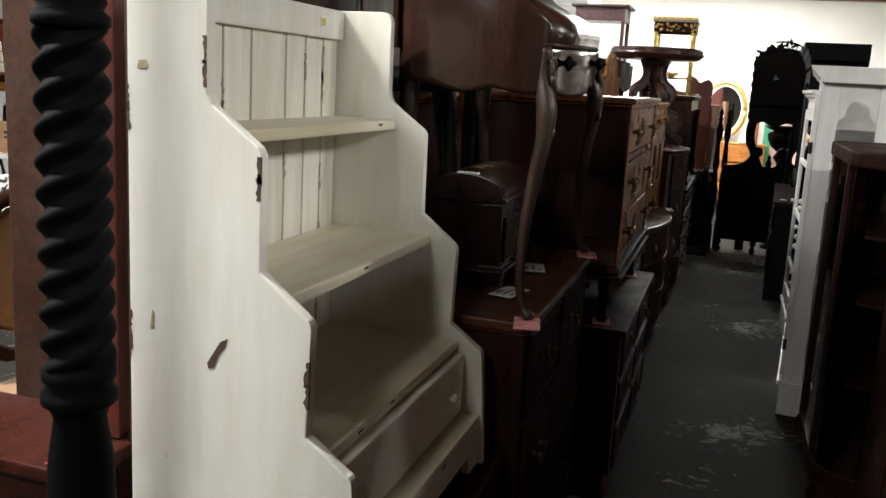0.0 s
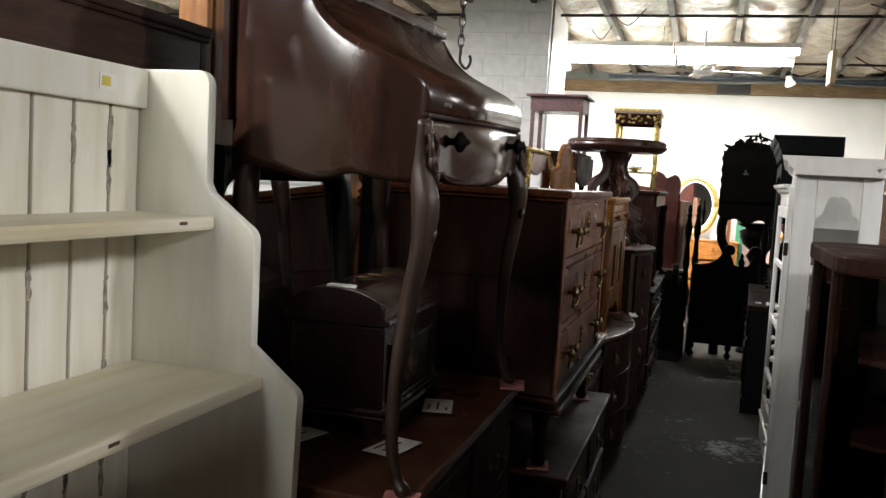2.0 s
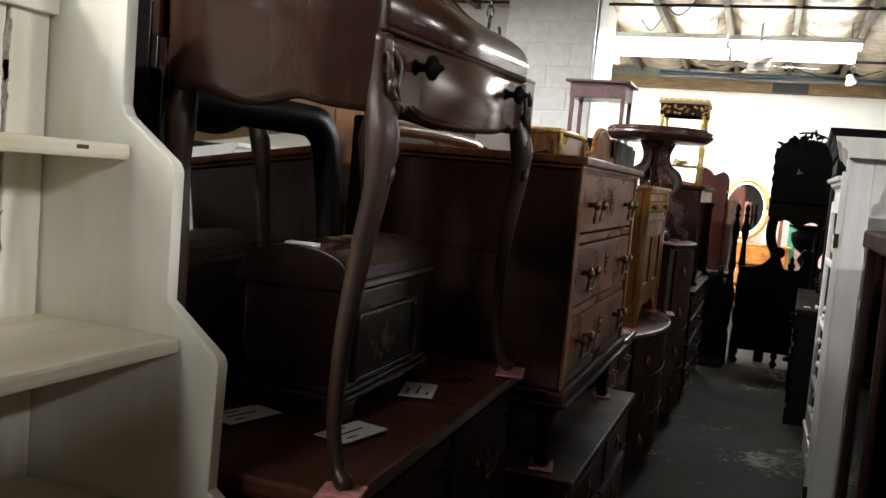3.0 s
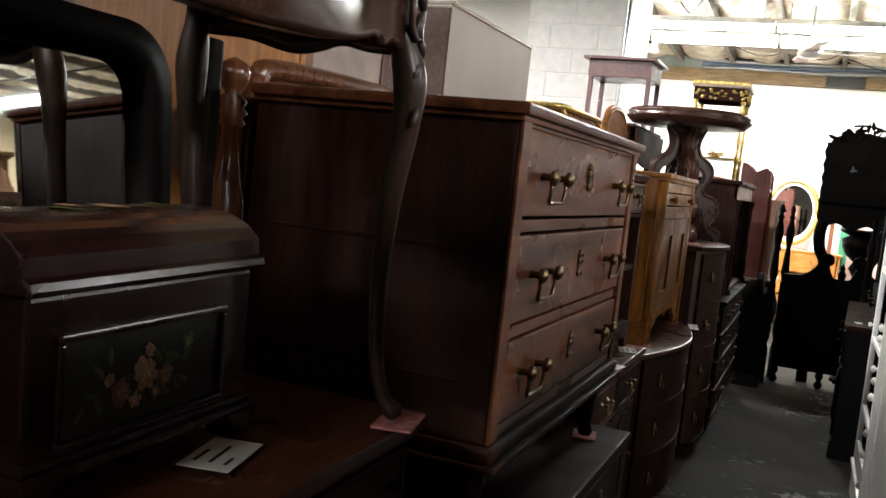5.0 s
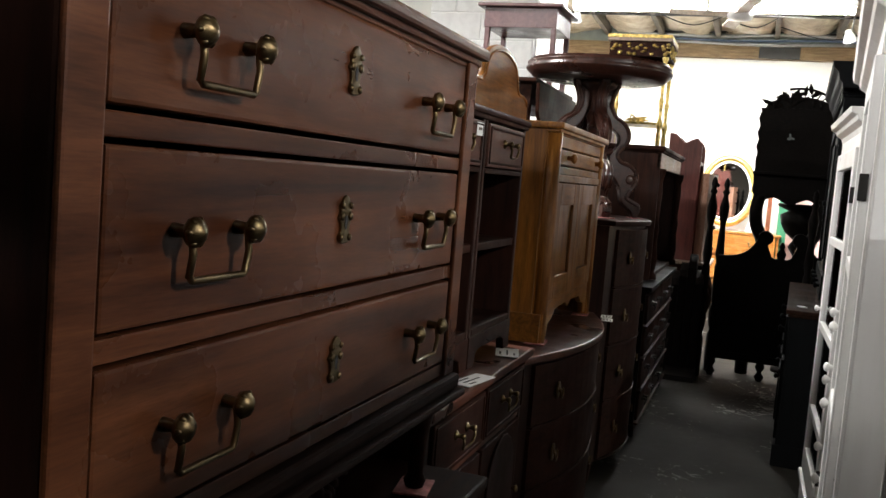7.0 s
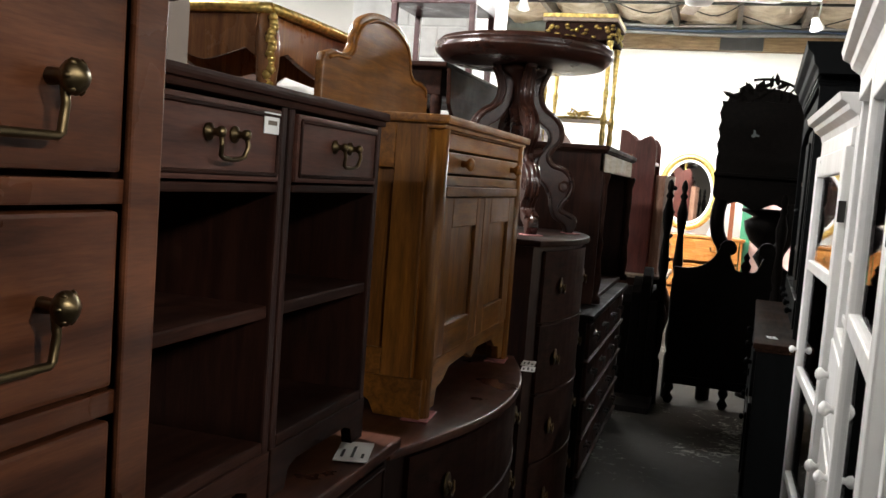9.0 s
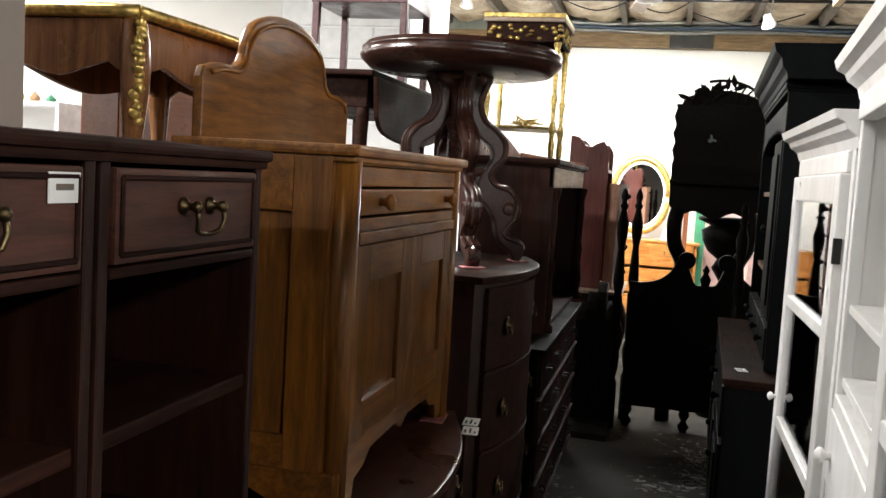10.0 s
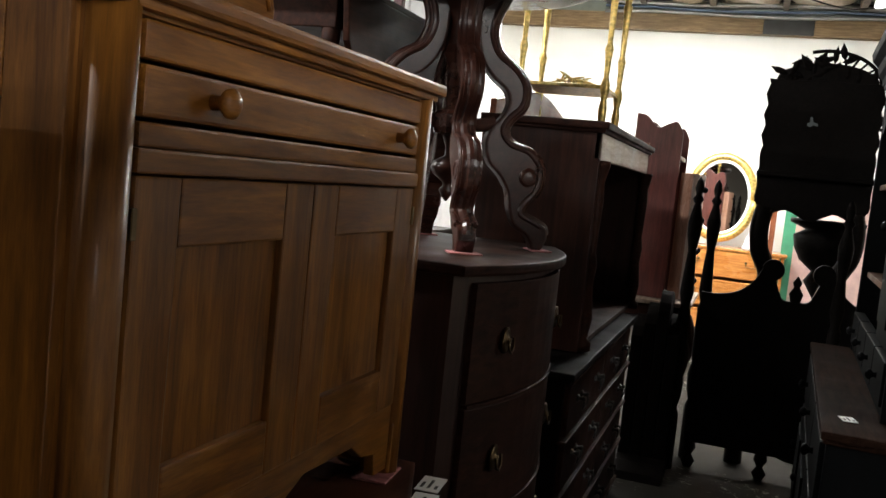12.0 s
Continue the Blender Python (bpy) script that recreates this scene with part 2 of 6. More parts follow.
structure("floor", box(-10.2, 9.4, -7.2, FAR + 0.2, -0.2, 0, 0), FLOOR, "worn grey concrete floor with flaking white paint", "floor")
structure("wall_north", box(-3.2, 9.4, FAR, FAR + 0.2, 0, 3.4, 0), WALLW, "bright white painted end wall", "wall")
structure("wall_east", box(9.2, 9.4, -7.0, FAR, 0, 4.0, 0), CREAMW, "dull cream painted side wall", "wall")
# closing walls out of view, coloured dark to hold the bounce down
structure("wall_south", box(-10.2, 9.4, -7.2, -7.0, 0, 4.0, 0), LOWBOUNCE, "plain brown-grey back wall, kept dark to cut bounced light", "wall")
structure("wall_west", box(-10.2, -10.0, -7.0, 9.6, 0, 4.0, 0), LOWBOUNCE, "plain brown-grey side wall, kept dark to cut bounced light", "wall")
structure("wall_side", box(-3.2, -3.0, 9.8, FAR, 0, 3.4, 0), WALLW, "white painted return wall beside the pier", "wall")
# unseen board, added to keep the east lamps off the aisle and low fronts
structure("wall_partition", box(0.80, 0.90, -3.0, 1.9, 0, 1.75, 0), SHADEBOARD, "unseen dark board added to block low light from the aisle", "wall")
structure("wall_inner", box(-10.0, -2.32, 9.6, 9.8, 0, 3.4, 0), WALLW, "white painted partition wall", "wall")


def ceiling():
    bm = bmesh.new()
    xs, step = np.arange(-10.2, 9.4, 0.61), 0.61
    ys = np.arange(-7.2, FAR + 0.21, 0.12)
    for x in xs[:-1]:
        cols = []
        for k in range(7):
            u = k / 6
            cols.append([bm.verts.new((x + u * step, y, ceiling_z(y) - 0.10 * (4 * u * (1 - u)) ** 0.7 + 0.045 * noise.noise((x * 3 + u * 2, y * 2.6, 1)) + 0.034 * noise.noise((x * 9 + u * 6, y * 8, 4)))) for y in ys])
        for a, b in zip(cols, cols[1:]):
            for i in range(len(ys) - 1):
                bm.faces.new((a[i], a[i + 1], b[i + 1], b[i]))
    ob = part("ceiling", bm, QUILT, None, "", True)
    tagged(ob, "sagging white foil insulation between roof purlins", "ceiling", kind="structure")
    deck = bmesh.new()
    f = deck.faces.new([deck.verts.new(p) for p in ((-10.2, -7.2, ceiling_z(-7.2) + 0.1), (9.4, -7.2, ceiling_z(-7.2) + 0.1), (9.4, FAR + 0.2, ceiling_z(FAR + 0.2) + 0.1), (-10.2, FAR + 0.2, ceiling_z(FAR + 0.2) + 0.1))])
    bmesh.ops.solidify(deck, geom=[f], thickness=0.05)
    structure("roof_deck", deck, STEEL, "sheet metal roof deck above the insulation", "roof")
    j = bmesh.new()
    for x in xs:
        prof = [(x - 0.026, -0.125), (x + 0.026, -0.125), (x + 0.026, 0.03), (x - 0.026, 0.03)]
        lo = [j.verts.new((a, -7.0, ceiling_z(-7.0) + b)) for a, b in prof]
        hi = [j.verts.new((a, FAR, ceiling_z(FAR) + b)) for a, b in prof]
        for i in range(4):
            j.faces.new((lo[i], lo[(i + 1) % 4], hi[(i + 1) % 4], hi[i]))
    structure("purlins", j, plain("grey_timber", (0.17, 0.145, 0.115), 0.7, 0, 0.4, 12), "grey timber purlins under the roof", "beam")
    c = bmesh.new()
    for y in (11.75, 9.3, 7.0, 4.6, 2.2, -0.2, -2.6, -5):
        join(c, tube([(-10, y, ceiling_z(y) - 0.13), (-3, y + 0.02, ceiling_z(y) - 0.12), (9.1, y, ceiling_z(y) - 0.13)], 0.014, 6))
    structure("sprinkler_pipes", c, IRON, "thin dark pipes crossing under the insulation", "pipe")


ceiling()


def beam():
    e = tagged(new("wall_beam"), "timber ledger beam with conduits above the end wall", "beam", kind="structure")
    e.location = (0, FAR, 2.72)
    tan = wood("weathered_ledger_timber", (0.16, 0.10, 0.05), (0.38, 0.27, 0.15), 0.6, "x", 0.0)
    part("ledger", box(-3.0, 9.1, -0.10, 0, 0, 0.15), tan, e)
    part("header", box(-3.0, 9.1, -0.06, 0, 0.154, 0.34), plain("grey_green_steel", (0.20, 0.22, 0.20), 0.45, 0.3), e)
    for i, (z, r) in enumerate(((0.15, 0.016), (0.19, 0.012), (0.235, 0.02), (0.275, 0.012))):
        pts = [(-1.4 + 0.4 * k, -0.125 - 0.01 * (k % 2), z + 0.012 * math.sin(k * 1.3 + i)) for k in range(17)]
        part("conduit", tube(pts, r, 6), (STEEL, plain("blue_cable", (0.10, 0.14, 0.22), 0.5), STEEL, IRON)[i], e, "", True)
    part("dark_bracket", box(0.0, 0.42, -0.12, -0.1005, 0.0, 0.14), IRON, e)


beam()


def block_pier():
    """Painted concrete block: courses of blocks, each proud of its joint."""
    e = tagged(new("wall_pier"), "white painted concrete block pier", "wall", kind="structure")
    e.location = (-2.32, PIER, 0)
    part("core", box(0.006, 0.824, 0.006, 1.0, 0, 3.3, 0), BLOCKW, e)
    piece = part("block", box(0, 0.402, 0, 0.02, 0, 0.195, 0.006, None, 1), BLOCKW, e)
    half = part("block", box(0, 0.198, 0, 0.02, 0, 0.195, 0.006, None, 1), BLOCKW, e)
    used = False
    for r in range(16):
        xs = [0.006, 0.414] if r % 2 else [0.21]
        for x in xs:
            m = pose(x, 0.0, 0.2 * r + 0.0025)
            if not used:
                piece.matrix_basis, used = m, True
            else:
                again(piece, m)
        if r % 2 == 0:
            for x in (0.006, 0.618):
                m = pose(x, 0.0, 0.2 * r + 0.0025)
                if r == 0 and x < 0.1:
                    half.matrix_basis = m
                else:
                    again(half, m)
    part("conduit", tube([(0.84, -0.02, 0), (0.84, -0.02, 1.9), (0.845, -0.03, 2.4), (0.86, -0.03, 3.3)], 0.012, 6), STEEL, e, "", True)


block_pier()


def lamp(x, y, n, group="rows of fluorescent lamps"):
    """A twin-tube batten."""
    z = ceiling_z(y) - 0.30
    e = thing("fluorescent_lamp", x, y, z, "twin-tube white fluorescent lamp hung under the roof", "lamp", group)
    part("tray", box(-0.6, 0.6, -0.075, 0.075, 0.03, 0.08, 0.006), plain_tray, e)
    for s in (-0.04, 0.04):
        part("tube", tube([(-0.59, s, 0), (0.59, s, 0)], 0.019, 8), TUBE, e, "", True)
    for s in (-0.5, 0.5):
        part("hanger", tube([(s, 0, 0.078), (s, 0, 0.33)], 0.004, 5), STEEL, e)
    return e


plain_tray = plain("white_enamel", (0.8, 0.8, 0.8), 0.4)
# the weak pair at y 10.1 is added to widen the glow on the ceiling
LAMPS = ((-1.05, 10.75, 1.5), (0.17, 10.75, 1.5), (-1.05, 10.1, 0.3), (0.17, 10.1, 0.3), (-2.4, 0.6, 2.6), (4.0, 0.2, 3.1), (4.0, 3.2, 2.5), (7.1, 9.65, 3.4), (-1.3, -1.6, 0.9), (-2.5, 5.4, 2.4), (-5.2, 7.6, 2.6), (-6.6, 2.0, 2.8))
first = lamp(LAMPS[0][0], LAMPS[0][1], 0)
for x, y, s in LAMPS[1:]:
    copy_thing(first, pose(x, y, ceiling_z(y) - 0.30))
for x, y, s in LAMPS:
    d = bpy.data.lights.new("tube_light", "AREA")
    d.shape, d.size, d.size_y, d.energy, d.color = "RECTANGLE", 1.16, 0.12, WATTS * s, (1.0, 0.965, 0.945)
    new("tube_light", d).matrix_basis = pose(x, y, ceiling_z(y) - 0.325)

# ---- furniture builders: front at x = 0 facing +x, width along y from 0, z up from the base ----
def bail(parent, x, y, z, w=0.075, mat=None):
    """A drop handle on two rosettes."""
    mat = mat or BRASS
    bm = bmesh.new()
    for s in (-1, 1):
        join(bm, lathe([(0.011, 0), (0.011, 0.003), (0.005, 0.006), (0.0045, 0.013), (0.0072, 0.016), (0.007, 0.021), (0.003, 0.024)], 10, pose(x, y + s * w / 2, z, 0, 90, 0)))
    h = w / 2
    join(bm, tube([(x + 0.018, y - h, z), (x + 0.021, y - h - 0.001, z - 0.015), (x + 0.018, y - h * 0.92, z - 0.028), (x + 0.016, y - h * 0.6, z - 0.031), (x + 0.016, y, z - 0.032), (x + 0.016, y + h * 0.6, z - 0.031), (x + 0.018, y + h * 0.92, z - 0.028), (x + 0.021, y + h + 0.001, z - 0.015), (x + 0.018, y + h, z)], 0.0032, 6))
    return part("handle", bm, mat, parent, "", True)


def swan_bail(parent, x, y, z, w=0.098):
    """A square drop handle between two petalled cup posts."""
    bm = bmesh.new()
    for s in (-1, 1):
        join(bm, lathe([(0.007, 0), (0.006, 0.012), (0.007, 0.016), (0.013, 0.019), (0.014, 0.024), (0.010, 0.029), (0.004, 0.032), (0.001, 0.033)], 12, pose(x, y + s * w / 2, z, 0, 90, 0)))
        for k in range(6):
            t = radians(60 * k)
            join(bm, lathe([(0.001, -0.004), (0.0045, 0), (0.001, 0.004)], 6, pose(x + 0.024, y + s * w / 2 + 0.011 * math.cos(t), z + 0.011 * math.sin(t), 0, 90, 0)))
    h = w / 2 - 0.004
    join(bm, tube([(x + 0.016, y - h, z), (x + 0.019, y - h, z - 0.020), (x + 0.016, y - h, z - 0.041), (x + 0.016, y - h + 0.004, z - 0.044), (x + 0.016, y + h - 0.004, z - 0.044), (x + 0.016, y + h, z - 0.041), (x + 0.019, y + h, z - 0.020), (x + 0.016, y + h, z)], 0.0036, 8))
    return part("handle", bm, BRASS, parent, "square brass drop handle", True)


def knob(parent, x, y, z, r=0.016, mat=None):
    return part("knob", lathe([(r * 0.6, 0), (r * 0.45, r * 0.5), (r, r * 1.1), (r, r * 1.5), (r * 0.5, r * 1.9), (0.001, r * 2)], 12, pose(x, y, z, 0, 90, 0)), mat or MAHOG, parent, "", True)


def oval_pull(parent, x, y, z, mat=None):
    bm = lathe([(0.026, 0), (0.026, 0.003), (0.02, 0.005), (0.016, 0.004), (0.006, 0.006), (0.005, 0.012)], 16, pose(x, y, z, 0, 90, 0))
    join(bm, tube([(x + 0.012, y - 0.018, z + 0.004), (x + 0.014, y - 0.016, z - 0.016), (x + 0.014, y, z - 0.024), (x + 0.014, y + 0.016, z - 0.016), (x + 0.012, y + 0.018, z + 0.004)], 0.003, 6))
    return part("handle", bm, mat or DIMBRASS, parent, "", True)


def scutcheon(parent, x, y, z, mat=None):
    """A pierced leafy keyhole plate."""
    o = curve2([(0.0, -0.029), (0.011, -0.028), (0.015, -0.021), (0.011, -0.014), (0.013, -0.004), (0.018, 0.003), (0.013, 0.010), (0.015, 0.017), (0.010, 0.022), (0.006, 0.027), (0.0, 0.030)], 3)
    o = o + [(-a, b) for a, b in o[::-1][1:-1]]
    bm = prism([(y + a, z + b) for a, b in o], x, x + 0.004, "x", 0.0012)
    for s in (-1, 1):
        for dz, r in ((-0.022, 0.005), (0.004, 0.006), (0.017, 0.0045)):
            join(bm, lathe([(r, 0), (r * 0.8, 0.003), (0.001, 0.004)], 8, pose(x + 0.003, y + s * 0.011, z + dz, 0, 90, 0)))
    p = part("keyhole_plate", bm, mat or BRASS, parent, "", True)
    part("keyhole", prism([(y - 0.002, z - 0.012), (y + 0.002, z - 0.012), (y + 0.004, z), (y + 0.002, z + 0.005), (y - 0.002, z + 0.005), (y - 0.004, z)], x + 0.0035, x + 0.0048, "x"), INK, p)
    return p


def drawer(parent, x, y0, y1, z0, z1, mat, proud=0.006, bead=None):
    d = part("drawer", box(x - 0.03, x + proud, y0 + 0.003, y1 - 0.003, z0 + 0.003, z1 - 0.003, 0.004), mat, parent)
    if bead:
        bm = bmesh.new()
        for a, b, c, e in ((y0 + 0.012, y1 - 0.012, z0 + 0.010, z0 + 0.016), (y0 + 0.012, y1 - 0.012, z1 - 0.016, z1 - 0.010), (y0 + 0.010, y0 + 0.016, z0 + 0.012, z1 - 0.012), (y1 - 0.016, y1 - 0.010, z0 + 0.012, z1 - 0.012)):
            box(x + proud - 0.002, x + proud + 0.003, a, b, c, e, 0.0015, bm, 1)
        part("beading", bm, bead, d)
    return d


def pad(x, y, z, w=0.09, d=0.06, mat=None, turn=0, label="faded pink felt pad under a furniture foot"):
    o = part("furniture_pad", box(-d / 2, d / 2, -w / 2, w / 2, 0, 0.004, 0.001, None, 1), mat or PINK, None, "", False, pose(x, y, z + 0.001, 0, 0, turn))
    return tagged(o, label, "pad", "pads under stacked furniture")


def card(x, y, z, w=0.09, d=0.05, turn=0, label="white paper price card with printed marks lying flat"):
    e = thing("price_card", x, y, z + 0.002, label, "price tag", "paper price cards", turn)
    part("sheet", box(-d / 2, d / 2, -w / 2, w / 2, 0, 0.0015, 0, None, 1), PAPER, e)
    for i, (u, v) in enumerate(((-0.3, 0.5), (0.0, 0.7), (0.3, 0.35))):
        part("printed_bar", box(u * d - 0.0025, u * d + 0.0025, -w * 0.32, w * (v - 0.45), 0.0017, 0.0021, 0), INK, e)
    return e


def carcass(e, d, w, h, mat, top=0.022, over=0.015, foot=0.0, matz=None, back=True, wall=0.022, rails=()):
    """Sides, back, bottom, rails and a moulded top."""
    matz = matz or mat
    for y in (0, w - wall):
        part("side", box(-d, 0, y, y + wall, foot, h - top), matz, e)
    if back:
        part("back", box(-d + 0.004, -d + 0.014, wall + 0.001, w - wall - 0.001, foot, h - top - 0.001, 0), matz, e)
    part("bottom", box(-d + 0.015, -0.004, wall + 0.001, w - wall - 0.001, foot + 0.004, foot + 0.022, 0.002), mat, e)
    for z in rails:
        part("rail", box(-0.03, -0.001, wall + 0.001, w - wall - 0.001, z - 0.007, z + 0.007, 0.002), mat, e)
    bm = box(-d - 0.005, over, -over, w + over, h - top, h, 0.006)
    box(-d - 0.003, over * 0.5, -over * 0.5, w + over * 0.5, h - top - 0.01, h - top + 0.002, 0.004, bm)
    part("top", bm, mat, e)


def bracket_feet(e, d, w, h, mat):
    o = [(0, 0), (0.05, 0), (0.06, 0.4 * h), (0.10, 0.55 * h), (0.13, h), (0, h)]
    for s in (0, 1):
        f = [((w - u) if s else u, z) for u, z in o]
        bm = prism(f, -0.028, 0.004, "x", 0.003)
        y = w - 0.025 if s else 0.0
        join(bm, prism([(-u, z) for u, z in o], y - 0.002, y + 0.024, "y", 0.003))
        part("foot", bm, mat, e)
        part("back_foot", box(-d, -d + 0.05, y, y + 0.025, 0, h, 0.003), mat, e)


def cabriole(e, x, y, h, mat, out=(1, 0), r=0.028, name="leg", bulge=0.03):
    ox, oy = out
    k = [(0, h, 1.15), (0.55, h * 0.9, 1.3), (1.0, h * 0.78, 1.25), (0.5, h * 0.55, 0.8), (-0.2, h * 0.3, 0.52), (-0.35, h * 0.12, 0.44), (0.1, h * 0.04, 0.5), (0.45, h * 0.02, 0.62), (0.35, 0.0, 0.5)]
    pts = spline([(x + ox * bulge * a, y + oy * bulge * a, z) for a, z, _ in k], 4)
    rr = [v.x for v in spline([(r * q, 0, 0) for _, _, q in k], 4)]
    return part(name, tube(pts, rr, 10), mat, e, "", True)


def turned(e, x, y, prof, mat, name="leg", seg=16, at=0):
    return part(name, lathe([(r, z + at) for r, z in prof], seg, pose(x, y, 0)), mat, e, "", True)


# ---- left row, from the nearest ----
def base_chest():
    e = thing("low_chest", -0.45, 1.12, 0, "dark mahogany low chest under the white stepped shelf", "chest")
    carcass(e, 0.46, 0.86, 0.555, MAHOG, foot=0.06, rails=(0.29,))
    bracket_feet(e, 0.46, 0.86, 0.06, MAHOG)
    for z in (0.07, 0.297):
        dr = drawer(e, 0, 0.025, 0.835, z, z + 0.22, MAHOG)
        for y in (0.2, 0.66):
            knob(dr, 0.006, y, z + 0.11)


def stepped_shelf():
    e = thing("stepped_shelf", -0.47, 1.147, 0.56, "distressed cream-white stepped shelf with bead-board back and drawer", "shelf")
    prof = [(-0.41, 0.0), (-0.10, 0.0), (-0.085, 0.03), (-0.06, 0.06), (-0.05, 0.0), (0.0, 0.0), (-0.008, 0.14), (-0.018, 0.262)] + ring(-0.033, 0.262, 0.015, 0, 75, 3) + [(-0.095, 0.325), (-0.092, 0.495)] + ring(-0.112, 0.495, 0.02, 0, 60, 3) + [(-0.178, 0.572), (-0.180, 0.745)] + ring(-0.20, 0.745, 0.02, 0, 60, 3) + [(-0.262, 0.815), (-0.270, 0.83), (-0.272, 0.99)] + ring(-0.292, 0.99, 0.02, 0, 90, 3) + [(-0.41, 1.01)]
    for y in (0, 0.723):
        part("side", prism(prof, y, y + 0.022, "y", 0.003), WHITE, e)
    cuts = (0.0225, 0.10, 0.175, 0.248, 0.345, 0.48, 0.565, 0.648, 0.7225)
    for y0, y1 in zip(cuts, cuts[1:]):
        part("plank", box(-0.408, -0.398, y0 + 0.003, y1 - 0.003, 0.02, 0.965, 0.004), PLANKW, e)
    part("backing", box(-0.4135, -0.409, 0.023, 0.722, 0.02, 0.96, 0), GAPDARK, e)
    rs = random.Random(12)
    for y in cuts[1:-1]:
        for k in range(5):
            z, ln = rs.uniform(0.05, 0.88), rs.uniform(0.02, 0.09)
            n = 7
            lf = [(y + rs.uniform(-0.008, -0.003), z + ln * i / n) for i in range(n + 1)]
            rt = [(y + rs.uniform(-0.002, 0.006), z + ln * i / n) for i in range(n + 1)]
            part("worn_seam", prism(lf + rt[::-1], -0.3982, -0.3972, "x"), SEAM, e)
    part("top_rail", box(-0.397, -0.384, 0.0225, 0.7225, 0.945, 1.008, 0.004), WHITE, e)
    for x, z in ((-0.262, 0.755), (-0.165, 0.505), (-0.085, 0.268)):
        part("shelf", box(-0.397, x + 0.012, 0.0225, 0.7225, z, z + 0.022, 0.006), SHELFW, e)
    part("shelf", box(-0.397, -0.012, 0.0225, 0.7225, 0.098, 0.12, 0.005), SHELFW, e)
    d = part("drawer", box(-0.37, -0.055, 0.03, 0.715, 0.126, 0.262, 0.004), WHITE, e)
    for y in (0.12, 0.6):
        knob(d, -0.055, y, 0.195, 0.011, WHITE)
    ap = [(0.0225, 0.096), (0.7225, 0.096), (0.7225, 0.0), (0.66, 0.0), (0.64, 0.045), (0.10, 0.045), (0.08, 0.0), (0.0225, 0.0)]
    part("apron", prism(ap, -0.03, -0.012, "x", 0.002), WHITE, e)
    t = part("price_sticker", box(-0.3838, -0.3828, 0.60, 0.64, 0.965, 0.99, 0), PAPER, e, "yellow and white price sticker")
    part("yellow_band", box(-0.3827, -0.3822, 0.605, 0.625, 0.97, 0.985, 0), plain("yellow_print", (0.7, 0.6, 0.1), 0.6), t)
    # worn dents along the edges
    STAIN = plain("yellowed_stain", (0.42, 0.36, 0.22), 0.6, 0, 0.3, 40)
    WORN = plain("bare_worn_wood", (0.09, 0.055, 0.035), 0.7, 0, 0.5, 60)
    rng = random.Random(4)
    spots = [(-0.272, 0.0, 0.895), (-0.272, 0.0, 0.86), (-0.18, 0.0, 0.725), (-0.18, 0.0, 0.70), (-0.093, 0.0, 0.425), (-0.093, 0.0, 0.39), (-0.41, 0.0, 0.82), (-0.41, 0.0, 0.79), (-0.41, 0.0, 0.47), (-0.41, 0.0, 0.43)]
    for x, y, z in spots:
        o = [(x + 0.004 + rng.uniform(-0.006, 0.002) * (k % 2), z - 0.02 + 0.04 * k / 7) for k in range(8)]
        o = o + [(x - 0.003 - rng.uniform(0.0, 0.006), zz) for _, zz in o[::-1]]
        if x > -0.4:
            o = [(min(u, x + 0.0005), v) for u, v in o]
        else:
            o = [(max(u, x - 0.0005) if k < 8 else x - 0.0008, v) for k, (u, v) in enumerate(o)]
        part("worn_chip", prism(o, y - 0.0008, y + 0.004, "y"), WORN, e)
    part("worn_scratch", prism([(-0.268, 0.418), (-0.245, 0.455), (-0.232, 0.462), (-0.236, 0.448), (-0.248, 0.432), (-0.256, 0.412), (-0.266, 0.409)], -0.0008, 0.003, "y"), WORN, e)
    part("worn_scratch", prism([(-0.372, 0.46), (-0.368, 0.49), (-0.365, 0.488), (-0.367, 0.462)], -0.0008, 0.003, "y"), STAIN, e)
    part("tape_mark", prism([(-0.392, 0.864), (-0.388, 0.875), (-0.376, 0.876), (-0.372, 0.868), (-0.378, 0.862)], -0.0008, 0.003, "y"), STAIN, e)
    for y, x, z in ((0.30, -0.073, 0.28), (0.34, -0.153, 0.516), (0.45, -0.012, 0.1), (0.62, -0.25, 0.767), (0.15, -0.073, 0.278)):
        part("worn_edge", box(x - 0.004, x + 0.0006, y, y + 0.022, z - 0.0015, z + 0.0045, 0.001, None, 1), WORN, e)


SHELFW = paint("yellowed_shelf_paint", (0.76, 0.73, 0.60), (0.12, 0.08, 0.05), 0.40, 0.73, (0.86, 0.80, 0.66), "y")
SEAM = plain("grey_worn_seam", (0.33, 0.30, 0.25), 0.8, 0, 0.7, 90)
PLANKW = paint("chalky_white_board", (0.80, 0.79, 0.72), (0.22, 0.19, 0.15), 0.5, 0.72, (0.80, 0.77, 0.68))
GAPDARK = plain("grey_brown_gap", (0.16, 0.13, 0.10), 0.8)


